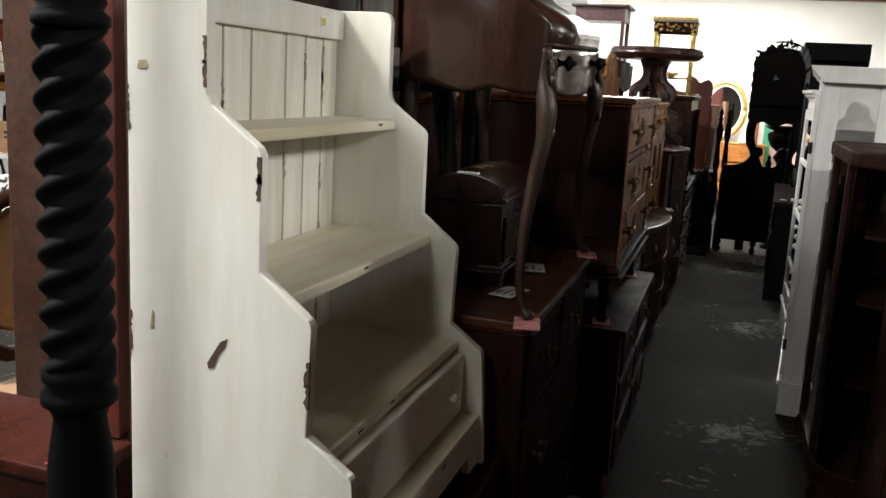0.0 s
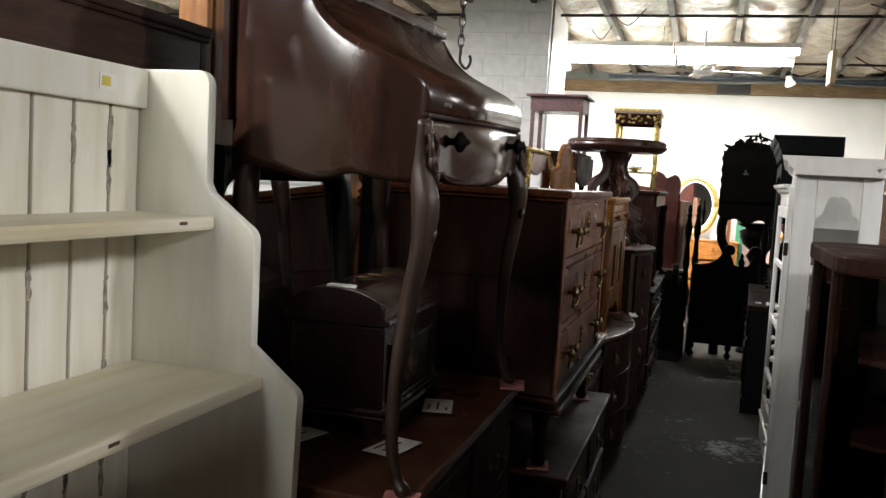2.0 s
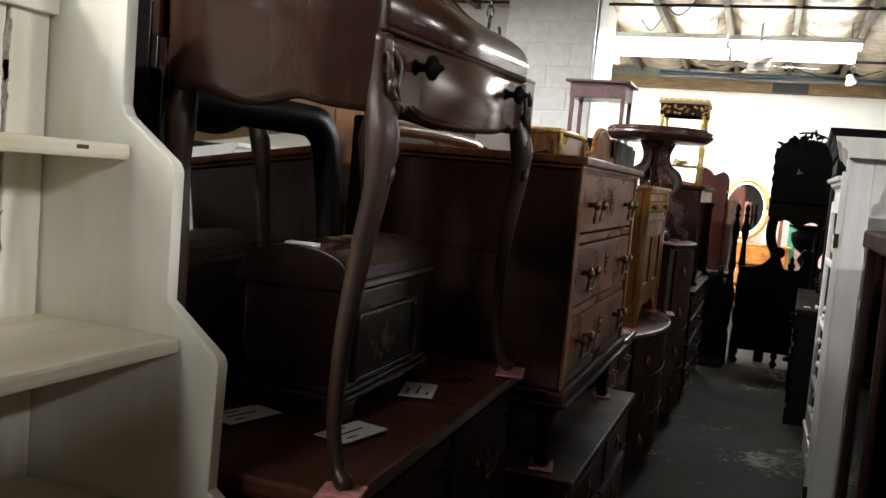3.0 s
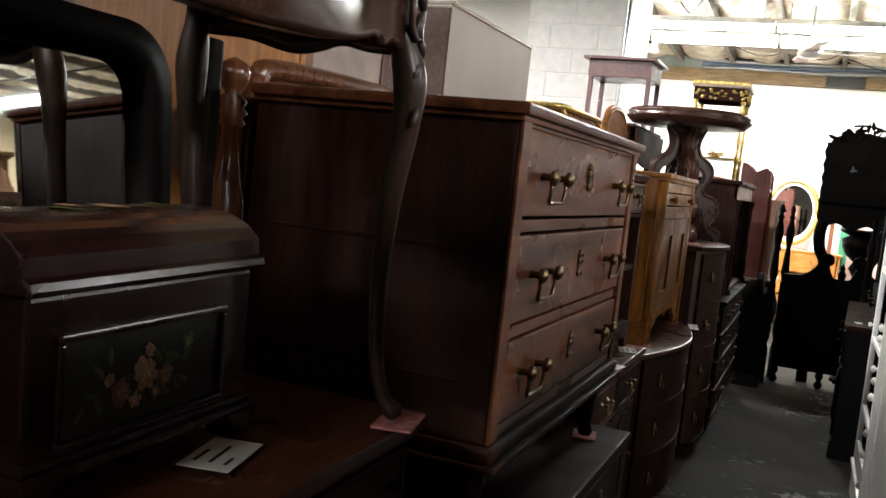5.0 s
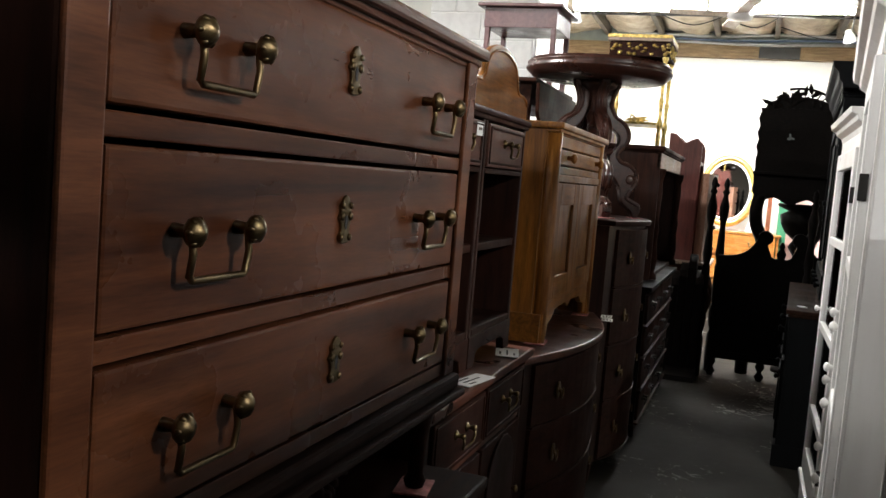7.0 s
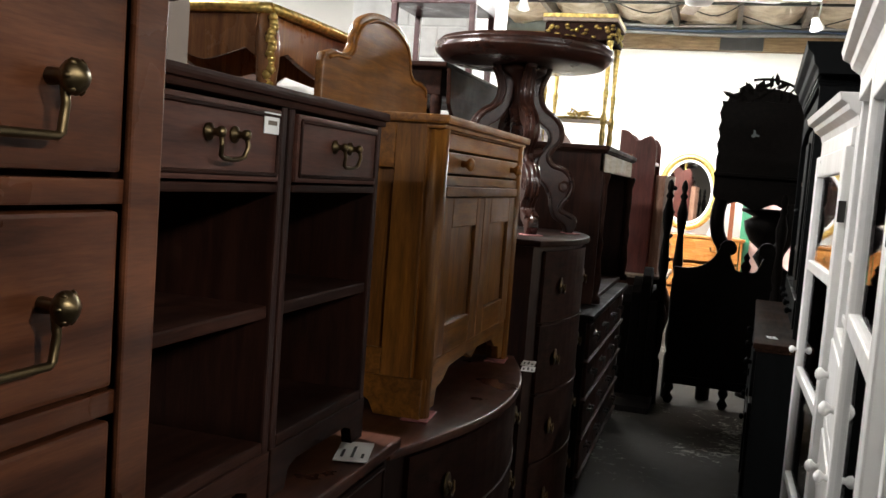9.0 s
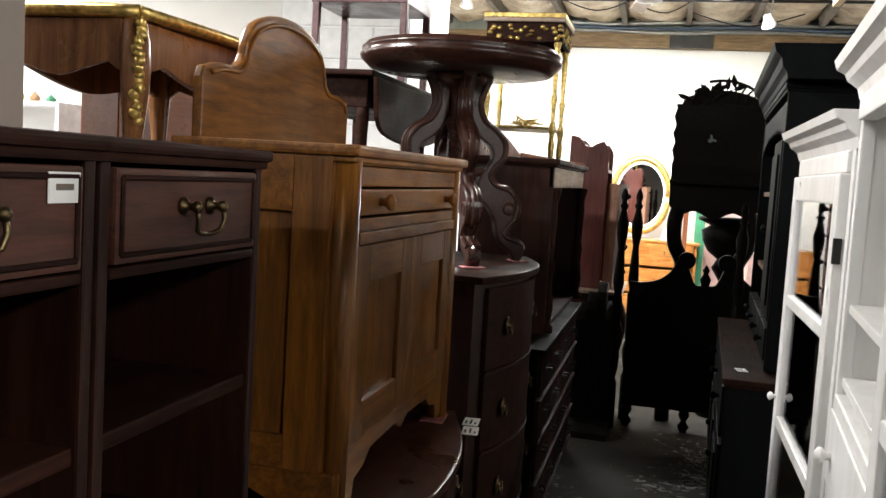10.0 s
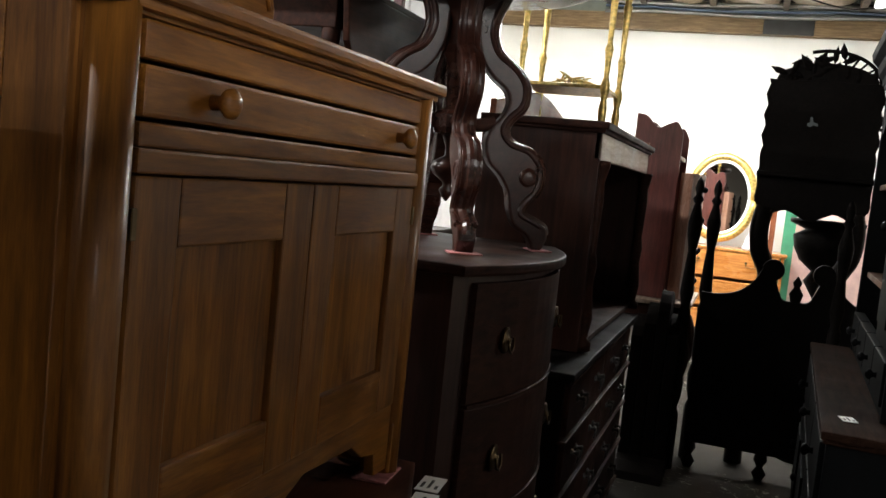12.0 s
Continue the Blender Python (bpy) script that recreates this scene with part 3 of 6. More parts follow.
def dresser_one():
    e = thing("dresser", -0.41, 1.98, 0, "dark red-brown mahogany dresser with reddish polished top", "dresser")
    e.matrix_basis = pose(-0.41, 1.98, 0.0, 1.2, 0, 0)
    carcass(e, 0.46, 0.87, 0.89, REDTOP, top=0.025, over=0.02, foot=0.09, matz=MAHOGZ, rails=(0.36, 0.62))
    bracket_feet(e, 0.46, 0.87, 0.09, MAHOG)
    for z0, z1 in ((0.1, 0.355), (0.365, 0.615)):
        d = drawer(e, 0, 0.025, 0.845, z0, z1, MAHOG, 0.008, MAHOG)
        for y in (0.2, 0.67):
            bail(d, 0.008, y, (z0 + z1) / 2)
    for y0, y1 in ((0.025, 0.43), (0.44, 0.845)):
        d = drawer(e, 0, y0, y1, 0.625, 0.85, MAHOG, 0.008, MAHOG)
        bail(d, 0.008, (y0 + y1) / 2, 0.745)
        knob(d, 0.008, y1 - 0.05, 0.80, 0.012)


REDTOP = wood("red_dresser_top", (0.052, 0.017, 0.010), (0.125, 0.044, 0.024), 0.34, "y", 0.1, 0.25, 1.0, 0.3)


DESKEND = wood("swirled_walnut_veneer", (0.020, 0.009, 0.0065), (0.058, 0.026, 0.018), 0.20, "z", 0.5, 0.08, 0.3, 0.5)
DRAWERV = wood("polished_drawer_veneer", (0.024, 0.011, 0.008), (0.065, 0.030, 0.020), 0.22, "z", 0.35, 0.1, 0.5, 0.45)
FALLV = wood("polished_fall_veneer", (0.018, 0.008, 0.0055), (0.055, 0.023, 0.014), 0.26, "y", 0.25, 0.12, 0.6, 0.35)
DESKLEG = wood("dark_walnut_leg", (0.014, 0.0075, 0.005), (0.044, 0.022, 0.014), 0.40, "z", 0.12, 0.25)


def ladies_desk():
    """A bow-ended desk: ogee fall front, pillowed drawer, scalloped lower edges; it leans a little."""
    e = thing("ladies_desk", -0.41, 1.985, 0.894, "polished walnut bureau desk on tall carved cabriole legs", "desk")
    e.matrix_basis = pose(-0.41, 1.985, 0.894, 1.8, 0, 0)
    W, D, Z, LIP = 0.735, 0.352, 0.520, 0.632
    ogee = curve2([(0.005, LIP), (0.007, LIP + 0.026), (-0.006, LIP + 0.052), (-0.036, LIP + 0.074), (-0.078, LIP + 0.094), (-0.130, LIP + 0.120), (-0.172, LIP + 0.155), (-0.196, LIP + 0.192), (-0.204, LIP + 0.206)], 5)

    def top_at(x):
        for (a, b), (c, d) in zip(ogee, ogee[1:]):
            if c <= x <= a:
                return b + (d - b) * (a - x) / max(a - c, 1e-6)
        return LIP + 0.206 if x < -0.1 else LIP + 0.03
    low = spline([(-D, Z + 0.012, 0), (-0.27, Z + 0.008, 0), (-0.20, Z - 0.008, 0), (-0.155, Z - 0.004, 0), (-0.115, Z + 0.006, 0), (-0.07, Z - 0.002, 0), (-0.02, Z - 0.006, 0)], 6)

    def low_at(x):
        for a, b in zip(low, low[1:]):
            if a.x <= x <= b.x:
                return a.y + (b.y - a.y) * (x - a.x) / max(b.x - a.x, 1e-6)
        return Z - 0.006
    for far in (False, True):
        b = bmesh.new()
        nx, nz, sheets = 26, 16, []
        for inner in (0, 1):
            rows = []
            for i in range(nx + 1):
                x = -D + (D + 0.002) * i / nx
                u = (i / nx) * 2 - 1
                col = []
                for j in range(nz + 1):
                    w = j / nz
                    z = low_at(x) + (top_at(x) - low_at(x)) * w
                    swell = 0.046 * (1 - abs(u) ** 2.6) * (0.55 + 0.45 * math.sin(math.pi * min(1.0, 0.12 + 0.75 * w)))
                    y = 0.016 - swell + 0.014 * inner
                    col.append(b.verts.new((x, W - y if far else y, z)))
                rows.append(col)
            sheets.append(rows)
        for rows in sheets:
            for p, q in zip(rows, rows[1:]):
                for j in range(nz):
                    b.faces.new((p[j], q[j], q[j + 1], p[j + 1]))
        a, c = sheets
        for i in range(nx):
            for j in (0, nz):
                b.faces.new((a[i][j], a[i + 1][j], c[i + 1][j], c[i][j]))
        for j in range(nz):
            for i in (0, nx):
                b.faces.new((a[i][j], a[i][j + 1], c[i][j + 1], c[i][j]))
        bmesh.ops.recalc_face_normals(b, faces=b.faces[:])
        part("side", b, DESKEND, e, "bulging polished end panel", True)
    shell = ogee + [(u - 0.014, v - 0.010) for u, v in ogee[::-1]]
    f = part("fall_front", prism(shell, 0.0145, W - 0.0145, "y", 0.0), FALLV, e, "curved polished fall front", True)
    part("lock_plate", box(0.005, 0.008, 0.085, 0.135, LIP + 0.012, LIP + 0.020, 0.001, None, 1), IRON, f)
    top = box(-D - 0.034, -0.196, -0.014, W + 0.014, LIP + 0.206, LIP + 0.232, 0.005)
    part("top", top, ROSE, e)
    part("lip", box(-0.020, 0.006, 0.010, W - 0.010, LIP - 0.010, LIP - 0.002, 0.003), MAHOG, e)
    part("back", box(-D - 0.014, -D - 0.001, 0, W, Z + 0.085, LIP + 0.205, 0.002), MAHOGZ, e)
    part("bottom", box(-D, -0.025, 0.034, W - 0.034, Z + 0.085, Z + 0.095, 0), MAHOG, e)
    # pillowed drawer front with a cut lower edge
    edge = spline([(0.030, Z - 0.004, 0), (0.060, Z + 0.006, 0), (0.085, Z - 0.002, 0), (0.110, Z + 0.006, 0), (0.160, Z - 0.006, 0), (0.24, Z - 0.014, 0), (W / 2, Z - 0.018, 0)], 5)
    half = [(v.x, v.y) for v in edge]
    outline = half + [(W - u, v) for u, v in half[::-1][1:]]
    b = bmesh.new()
    front, behind = [], []
    for u, v in outline:
        k = abs(u - W / 2) / (W / 2)
        pf, pb = [], []
        for j in range(11):
            w = j / 10
            z = v + (LIP - 0.0135 - v) * w
            swell = 0.027 * max(0.0, 1 - (k / 0.62) ** 2) ** 1.5 * math.sin(math.pi * (0.18 + 0.62 * (1 - w))) + 0.004
            pf.append(b.verts.new((swell, u, z)))
            pb.append(b.verts.new((-0.018, u, z)))
        front.append(pf)
        behind.append(pb)
    for rows in (front, behind):
        for p, q in zip(rows, rows[1:]):
            for j in range(10):
                b.faces.new((p[j], q[j], q[j + 1], p[j + 1]))
    for i in range(len(outline) - 1):
        for j in (0, 10):
            b.faces.new((front[i][j], front[i + 1][j], behind[i + 1][j], behind[i][j]))
    for i in (0, -1):
        for j in range(10):
            b.faces.new((front[i][j], front[i][j + 1], behind[i][j + 1], behind[i][j]))
    bmesh.ops.recalc_face_normals(b, faces=b.faces[:])
    d = part("drawer", b, DRAWERV, e, "glossy pillowed drawer front", True)
    for y in (0.118, W - 0.155):
        part("knob", lathe([(0.012, 0), (0.007, 0.006), (0.006, 0.016), (0.017, 0.022), (0.019, 0.028), (0.014, 0.033), (0.007, 0.037), (0.004, 0.043), (0.001, 0.045)], 16, pose(0.004 if y < 0.2 else 0.006, y, LIP - 0.046, 0, 90, 0)), EBONY, d, "", True)
    for x, y, ox, oy in ((-0.006, 0.022, 1, -1), (-0.006, W - 0.022, 1, 1), (-D + 0.03, 0.03, -0.5, -0.5), (-D + 0.03, W - 0.05, -0.5, 0.3)):
        k = [(0.0, LIP - 0.014, 0.017), (0.0, Z + 0.03, 0.019), (0.25, Z - 0.01, 0.025), (0.45, Z - 0.045, 0.027), (0.35, Z - 0.11, 0.021), (-0.15, Z - 0.20, 0.0185), (-0.55, Z - 0.32, 0.0150), (-0.55, Z - 0.43, 0.0125), (-0.1, Z - 0.49, 0.0125), (0.35, 0.012, 0.016), (0.5, 0.004, 0.012)]
        pts = spline([(x + 0.030 * ox * a, y + oy * (0.010 * max(a, 0) + 0.052 * (1 - z / LIP) ** 1.5), z) for a, z, _ in k], 5)
        rr = [0.86 * v.x for v in spline([(r, 0, 0) for _, _, r in k], 5)]
        leg = part("leg", tube(pts, rr, 12), DESKLEG, e, "", True)
        if ox > 0:
            b = bmesh.new()
            for j in range(6):
                z = Z - 0.085 + 0.030 * j
                join(b, moved(lathe([(0.001, -0.018), (0.006, -0.009), (0.0075, 0.002), (0.004, 0.012), (0.001, 0.019)], 8), pose(x + 0.029 - 0.0016 * j, y + oy * 0.006 + (0.006 if j % 2 else -0.006), z, 22 if j % 2 else -22, 0, 0)))
            for s in (-1, 1):
                join(b, tube(spline([(x + 0.016, y + s * 0.012, Z + 0.075), (x + 0.021, y + s * 0.016, Z + 0.055), (x + 0.021, y + s * 0.012, Z + 0.030), (x + 0.026, y + s * 0.004, Z + 0.012)], 4), 0.005, 6))
            tagged(part("carved_knee", b, DESKLEG, leg, "carved acanthus knee", True), kind="stuff")
    for y in (1.925, 2.765):
        pad(-0.40, y, 0.893 + 0.018 * (y - 1.98) / 0.87, 0.10, 0.06, None, 12)


def petal(r, w, lift):
    """One small rounded dab, slightly raised."""
    b = bmesh.new()
    n = 9
    rim = [b.verts.new((0.5 * r + 0.5 * r * math.cos(2 * math.pi * k / n), 0.5 * w * math.sin(2 * math.pi * k / n), 0)) for k in range(n)]
    mid = b.verts.new((0.55 * r, 0, lift))
    for k in range(n):
        b.faces.new((rim[k], rim[(k + 1) % n], mid))
    return b


def dome_trunk():
    e = thing("dome_casket", -0.55, 2.225, 0.8985, "small dark dome-lidded casket painted with pale flowers", "trunk")
    e.matrix_basis = pose(-0.55, 2.225, 0.8985, 1.2, 0, 0)
    W, D = 0.36, 0.20
    part("body", box(-D, 0, 0, W, 0.035, 0.222, 0.005), CASKET, e)
    for x in (-D - 0.006, -0.034):
        for y in (-0.006, W - 0.042):
            part("foot", prism([(y, 0.0), (y + 0.034, 0.0), (y + 0.048, 0.034), (y, 0.034)] if y < 0.1 else [(y + 0.014, 0.0), (y + 0.048, 0.0), (y + 0.048, 0.034), (y, 0.034)], x, x + 0.044, "x", 0.003), CASKET, e)
    part("base_moulding", box(-D - 0.012, 0.014, -0.012, W + 0.012, 0.0345, 0.046, 0.005), CASKET, e)
    part("base_moulding", box(-D - 0.006, 0.008, -0.006, W + 0.006, 0.0465, 0.056, 0.004), CASKET, e)
    lid = [(-D - 0.010, 0.224), (0.010, 0.224), (0.014, 0.230), (0.012, 0.238), (0.004, 0.242), (0.003, 0.262)] + [(-D / 2 + (D / 2) * math.cos(radians(t)), 0.256 + 0.040 * math.sin(radians(t))) for t in range(18, 163, 12)] + [(-D - 0.003, 0.262), (-D - 0.004, 0.242), (-D - 0.012, 0.238), (-D - 0.014, 0.230)]
    l = part("lid", prism(lid, -0.010, W + 0.010, "y", 0.003), CASKET, e)
    a0, a1, c0, c1 = 0.036, W - 0.056, 0.060, 0.182
    for a, b, c, d2 in ((a0, a1, c0, c0 + 0.009), (a0, a1, c1 - 0.009, c1), (a0, a0 + 0.009, c0 + 0.0095, c1 - 0.0095), (a1 - 0.009, a1, c0 + 0.0095, c1 - 0.0095)):
        part("panel_moulding", box(0.0, 0.008, a, b, c, d2, 0.003), CASKET, e)
    part("painted_ground", box(0.0005, 0.002, a0 + 0.0095, a1 - 0.0095, c0 + 0.0095, c1 - 0.0095, 0), GROUNDG, e, "dark green painted panel")
    rng = random.Random(8)
    tones = [plain("painted_cream", (0.46, 0.35, 0.20), 0.5, 0, 0.6, 90), plain("painted_peach", (0.30, 0.17, 0.085), 0.5, 0, 0.6, 90), plain("painted_leaf", (0.05, 0.07, 0.018), 0.5, 0, 0.6, 90), plain("painted_yellow", (0.34, 0.31, 0.07), 0.5, 0, 0.6, 90), plain("painted_shadow_rose", (0.17, 0.09, 0.05), 0.5, 0, 0.6, 90)]

    def rose(parent, m, r, inner, outer):
        for mat, q, k0, spin in ((outer, 1.0, 9, 0), (inner, 0.66, 7, 20), (outer, 0.34, 4, 50)):
            b = bmesh.new()
            for k in range(k0):
                t = 360 * k / k0 + spin + rng.uniform(-14, 14)
                g = r * q * rng.uniform(0.75, 1.05)
                join(b, moved(petal(g, g * 0.62, 0.0006), pose(0, 0, 0.0003 * (3 - 2 * q) + 0.0001 * k, 0, 0, t)))
            part("painted_flower", moved(b, m), mat, parent)

    def leaf(parent, m, r, mat):
        part("painted_leaf", moved(petal(r, r * 0.36, 0.0004), m), mat, parent)
    for k in range(16):
        y, z = rng.gauss(0.155, 0.055), rng.gauss(0.112, 0.018)
        leaf(e, pose(0.0022, min(max(y, 0.075), 0.255), min(max(z, 0.082), 0.145), 0, 90, 0) @ pose(0, 0, 0, 0, 0, rng.uniform(0, 360)), rng.uniform(0.016, 0.028), tones[2])
    for y, z, r, a, b in ((0.165, 0.118, 0.024, 0, 1), (0.128, 0.103, 0.019, 1, 4), (0.198, 0.112, 0.016, 1, 4), (0.235, 0.146, 0.013, 3, 2), (0.150, 0.092, 0.011, 0, 1), (0.182, 0.094, 0.010, 0, 4), (0.170, 0.145, 0.010, 4, 1), (0.11, 0.122, 0.009, 4, 1)):
        rose(e, pose(0.0026, y, z, 0, 90, 0), r, tones[a], tones[b])
    for k in range(12):
        leaf(l, pose(-0.10 + rng.uniform(-0.012, 0.012), rng.uniform(0.08, 0.32), 0.2962, 0, 0, rng.uniform(0, 360)), 0.024, tones[2])
    for x, y, r, a, b in ((-0.10, 0.2, 0.026, 0, 1), (-0.09, 0.25, 0.02, 1, 4), (-0.11, 0.15, 0.02, 0, 1), (-0.09, 0.12, 0.014, 3, 2), (-0.11, 0.29, 0.016, 3, 2)):
        rose(l, pose(x, y, 0.2966, 0, 0, 30), r, tones[a], tones[b])
    part("paper_label", box(-0.128, -0.072, 0.004, 0.026, 0.2945, 0.298, 0, None, 1), PAPER, l)
    for x, y, t in ((-0.512, 2.495, 14), (-0.506, 2.184, -12), (-0.70, 2.165, -16)):
        card(x, y, 0.8935 + 0.021 * (y - 1.98), 0.115, 0.065, t)


GROUNDG = plain("dark_green_ground", (0.008, 0.010, 0.005), 0.4, 0, 0.5, 25)


CASKET = wood("dark_painted_casket", (0.010, 0.0045, 0.0045), (0.030, 0.010, 0.009), 0.26, "y", 0.6, 0.12, 1.0, 0.5)


def dresser_mirror():
    e = thing("dresser_mirror", -0.83, 2.06, 0.897, "swing mirror in a dark rounded wooden frame standing on the dresser", "mirror")
    W, H = 0.71, 0.54

    def rr(w, h, r, c):
        cy, cz = c
        o = []
        for sy, sz, a in ((1, -1, -90), (1, 1, 0), (-1, 1, 90), (-1, -1, 180)):
            o += ring(cy + sy * (w / 2 - r), cz + sz * (h / 2 - r), r, a, a + 90, 6)
        return o
    out, inn = rr(W, H, 0.10, (0.345, 0.28)), rr(W - 0.17, H - 0.13, 0.055, (0.345, 0.28))
    bm = bmesh.new()
    rows = []
    for x, o in ((0.0, out), (0.028, out), (0.034, [((a + c) / 2, (b + d) / 2) for (a, b), (c, d) in zip(out, inn)]), (0.02, inn), (0.0, inn)):
        rows.append([bm.verts.new((x, u, v)) for u, v in o])
    for p, q in zip(rows, rows[1:] + rows[:1]):
        for i in range(len(p)):
            bm.faces.new((p[i], p[(i + 1) % len(p)], q[(i + 1) % len(p)], q[i]))
    bmesh.ops.recalc_face_normals(bm, faces=bm.faces[:])
    part("frame", bm, EBONY, e, "", True, pose(-0.02, 0, 0.012, 0, -4.5, 0))
    part("mirror_glass", prism(rr(W - 0.15, H - 0.11, 0.055, (0.345, 0.28)), 0.006, 0.012, "x"), MIRROR, e, "silvered mirror glass", False, pose(-0.02, 0, 0.012, 0, -4.5, 0))
    for y in (-0.045, 0.735):
        part("post", box(-0.01, 0.03, y - 0.018, y + 0.018, 0.0, 0.56, 0.008), EBONY, e)
    part("crossbar", box(-0.02, 0.05, -0.07, 0.76, 0.0, 0.01, 0.003), EBONY, e)


def three_drawer_chest():
    e = thing("chest_of_drawers", -0.33, 2.957, 0.637, "flame mahogany three-drawer chest with brass drop handles on turned feet", "chest of drawers")
    W, D, Z0, Z1 = 0.955, 0.50, 0.205, 0.768
    carcass(e, D, W, Z1, FLAME, top=0.02, over=0.022, foot=Z0, matz=MAHOGZ, wall=0.03, rails=())
    rows = ((0.228, 0.374), (0.398, 0.555), (0.581, 0.734))
    for z in (0.217, 0.386, 0.568, 0.742):
        part("rail", box(-0.03, 0.002, 0.031, W - 0.031, z - 0.0105, z + 0.0105, 0.002), FLAME, e)
    for y in (0.0, W - 0.045):
        part("stile", box(0.0005, 0.008, y, y + 0.045, Z0, Z1 - 0.022, 0.003), FLAME, e)
    for z0, z1 in rows:
        d = drawer(e, 0, 0.048, W - 0.048, z0, z1, FLAME, 0.004, None)
        for y in (0.190, 0.768):
            swan_bail(d, 0.004, y, z0 + (0.080 if z0 < 0.3 else 0.084 if z0 < 0.5 else 0.073))
        scutcheon(d, 0.004, 0.478, (z0 + z1) / 2 + 0.008)
    for z in (0.30, 0.52):
        part("side_groove", box(-D + 0.05, -0.06, -0.003, 0.0, z, z + 0.006, 0.001, None, 1), MAHOG, e)
    bm = bmesh.new()
    box(-D - 0.012, 0.018, -0.012, W + 0.012, Z0 - 0.028, Z0 - 0.002, 0.008, bm)
    part("base_moulding", bm, MAHOG, e)
    part("base_ledge", box(-D - 0.006, 0.028, -0.02, W + 0.02, Z0 - 0.042, Z0 - 0.030, 0.005), MAHOG, e)
    prof = [(0.016, 0), (0.02, 0.012), (0.014, 0.025), (0.018, 0.09), (0.028, 0.15), (0.022, 0.150), (0.03, 0.156), (0.03, 0.163)]
    for x, y in ((-0.035, 0.06), (-0.035, W - 0.035), (-D + 0.05, 0.06), (-D + 0.05, W - 0.06)):
        turned(e, x, y, prof, MAHOG, "foot")
        if x > -0.1:
            pad(-0.33 + x, 2.957 + y, 0.632, 0.085, 0.06, None, 10)
    b = bmesh.new()
    rng = random.Random(3)
    for k in range(26):
        u, v = rng.uniform(-0.09, 0.09), rng.uniform(-0.06, 0.0)
        v *= 1 - abs(u) * 8
        join(b, moved(lathe([(0.001, -0.01), (0.011, -0.003), (0.008, 0.006), (0.001, 0.014)], 7), pose(-0.005, W / 2 + u, Z0 - 0.035 + v, rng.uniform(-60, 60), rng.uniform(-30, 30), 0)))
    tagged(part("carved_apron", b, MAHOG, e, "", True), kind="stuff")


def low_dresser():
    e = thing("low_dresser", -0.285, 2.955, 0, "dark mahogany low dresser carrying the three-drawer chest", "dresser")
    carcass(e, 0.55, 1.04, 0.632, MAHOG, over=0.018, foot=0.10, matz=MAHOGZ, rails=(0.28, 0.445))
    for z0, z1 in ((0.11, 0.273), (0.287, 0.438), (0.452, 0.60)):
        for y0, y1 in ((0.03, 0.515), (0.525, 1.01)):
            d = drawer(e, 0, y0, y1, z0, z1, MAHOG, 0.008, MAHOG)
            oval_pull(d, 0.008, (y0 + y1) / 2, (z0 + z1) / 2)
    for x, y in ((-0.03, 0.03), (-0.03, 1.01), (-0.5, 0.03), (-0.5, 1.01)):
        turned(e, x, y, [(0.02, 0), (0.03, 0.03), (0.018, 0.06), (0.028, 0.10)], MAHOG, "foot")


def sideboard_short():
    e = thing("sideboard", -0.40, 4.02, 0, "reddish mahogany sideboard with panelled doors under the nightstands", "sideboard")
    W = 0.76
    carcass(e, 0.48, W, 0.735, REDTOP, over=0.02, foot=0.08, matz=MAHOGZ, rails=(0.56,))
    bracket_feet(e, 0.5, W, 0.08, MAHOG)
    for y0, y1 in ((0.025, 0.375), (0.385, 0.735)):
        d = drawer(e, 0, y0, y1, 0.57, 0.70, MAHOG, 0.008, MAHOG)
        bail(d, 0.008, (y0 + y1) / 2, 0.645)
        f = part("door", box(-0.022, 0.006, y0 + 0.003, y1 - 0.003, 0.095, 0.55, 0.004), MAHOG, e)
        arch = [(y0 + 0.05, 0.14), (y1 - 0.05, 0.14), (y1 - 0.05, 0.42)] + ring((y0 + y1) / 2, 0.42, (y1 - y0) / 2 - 0.05, 0, 180, 10)[1:-1] + [(y0 + 0.05, 0.42)]
        part("panel", prism(arch, 0.0065, 0.013, "x", 0.004), MAHOGZ, f)
        knob(f, 0.006, y1 - 0.03, 0.36, 0.01, BRASS)


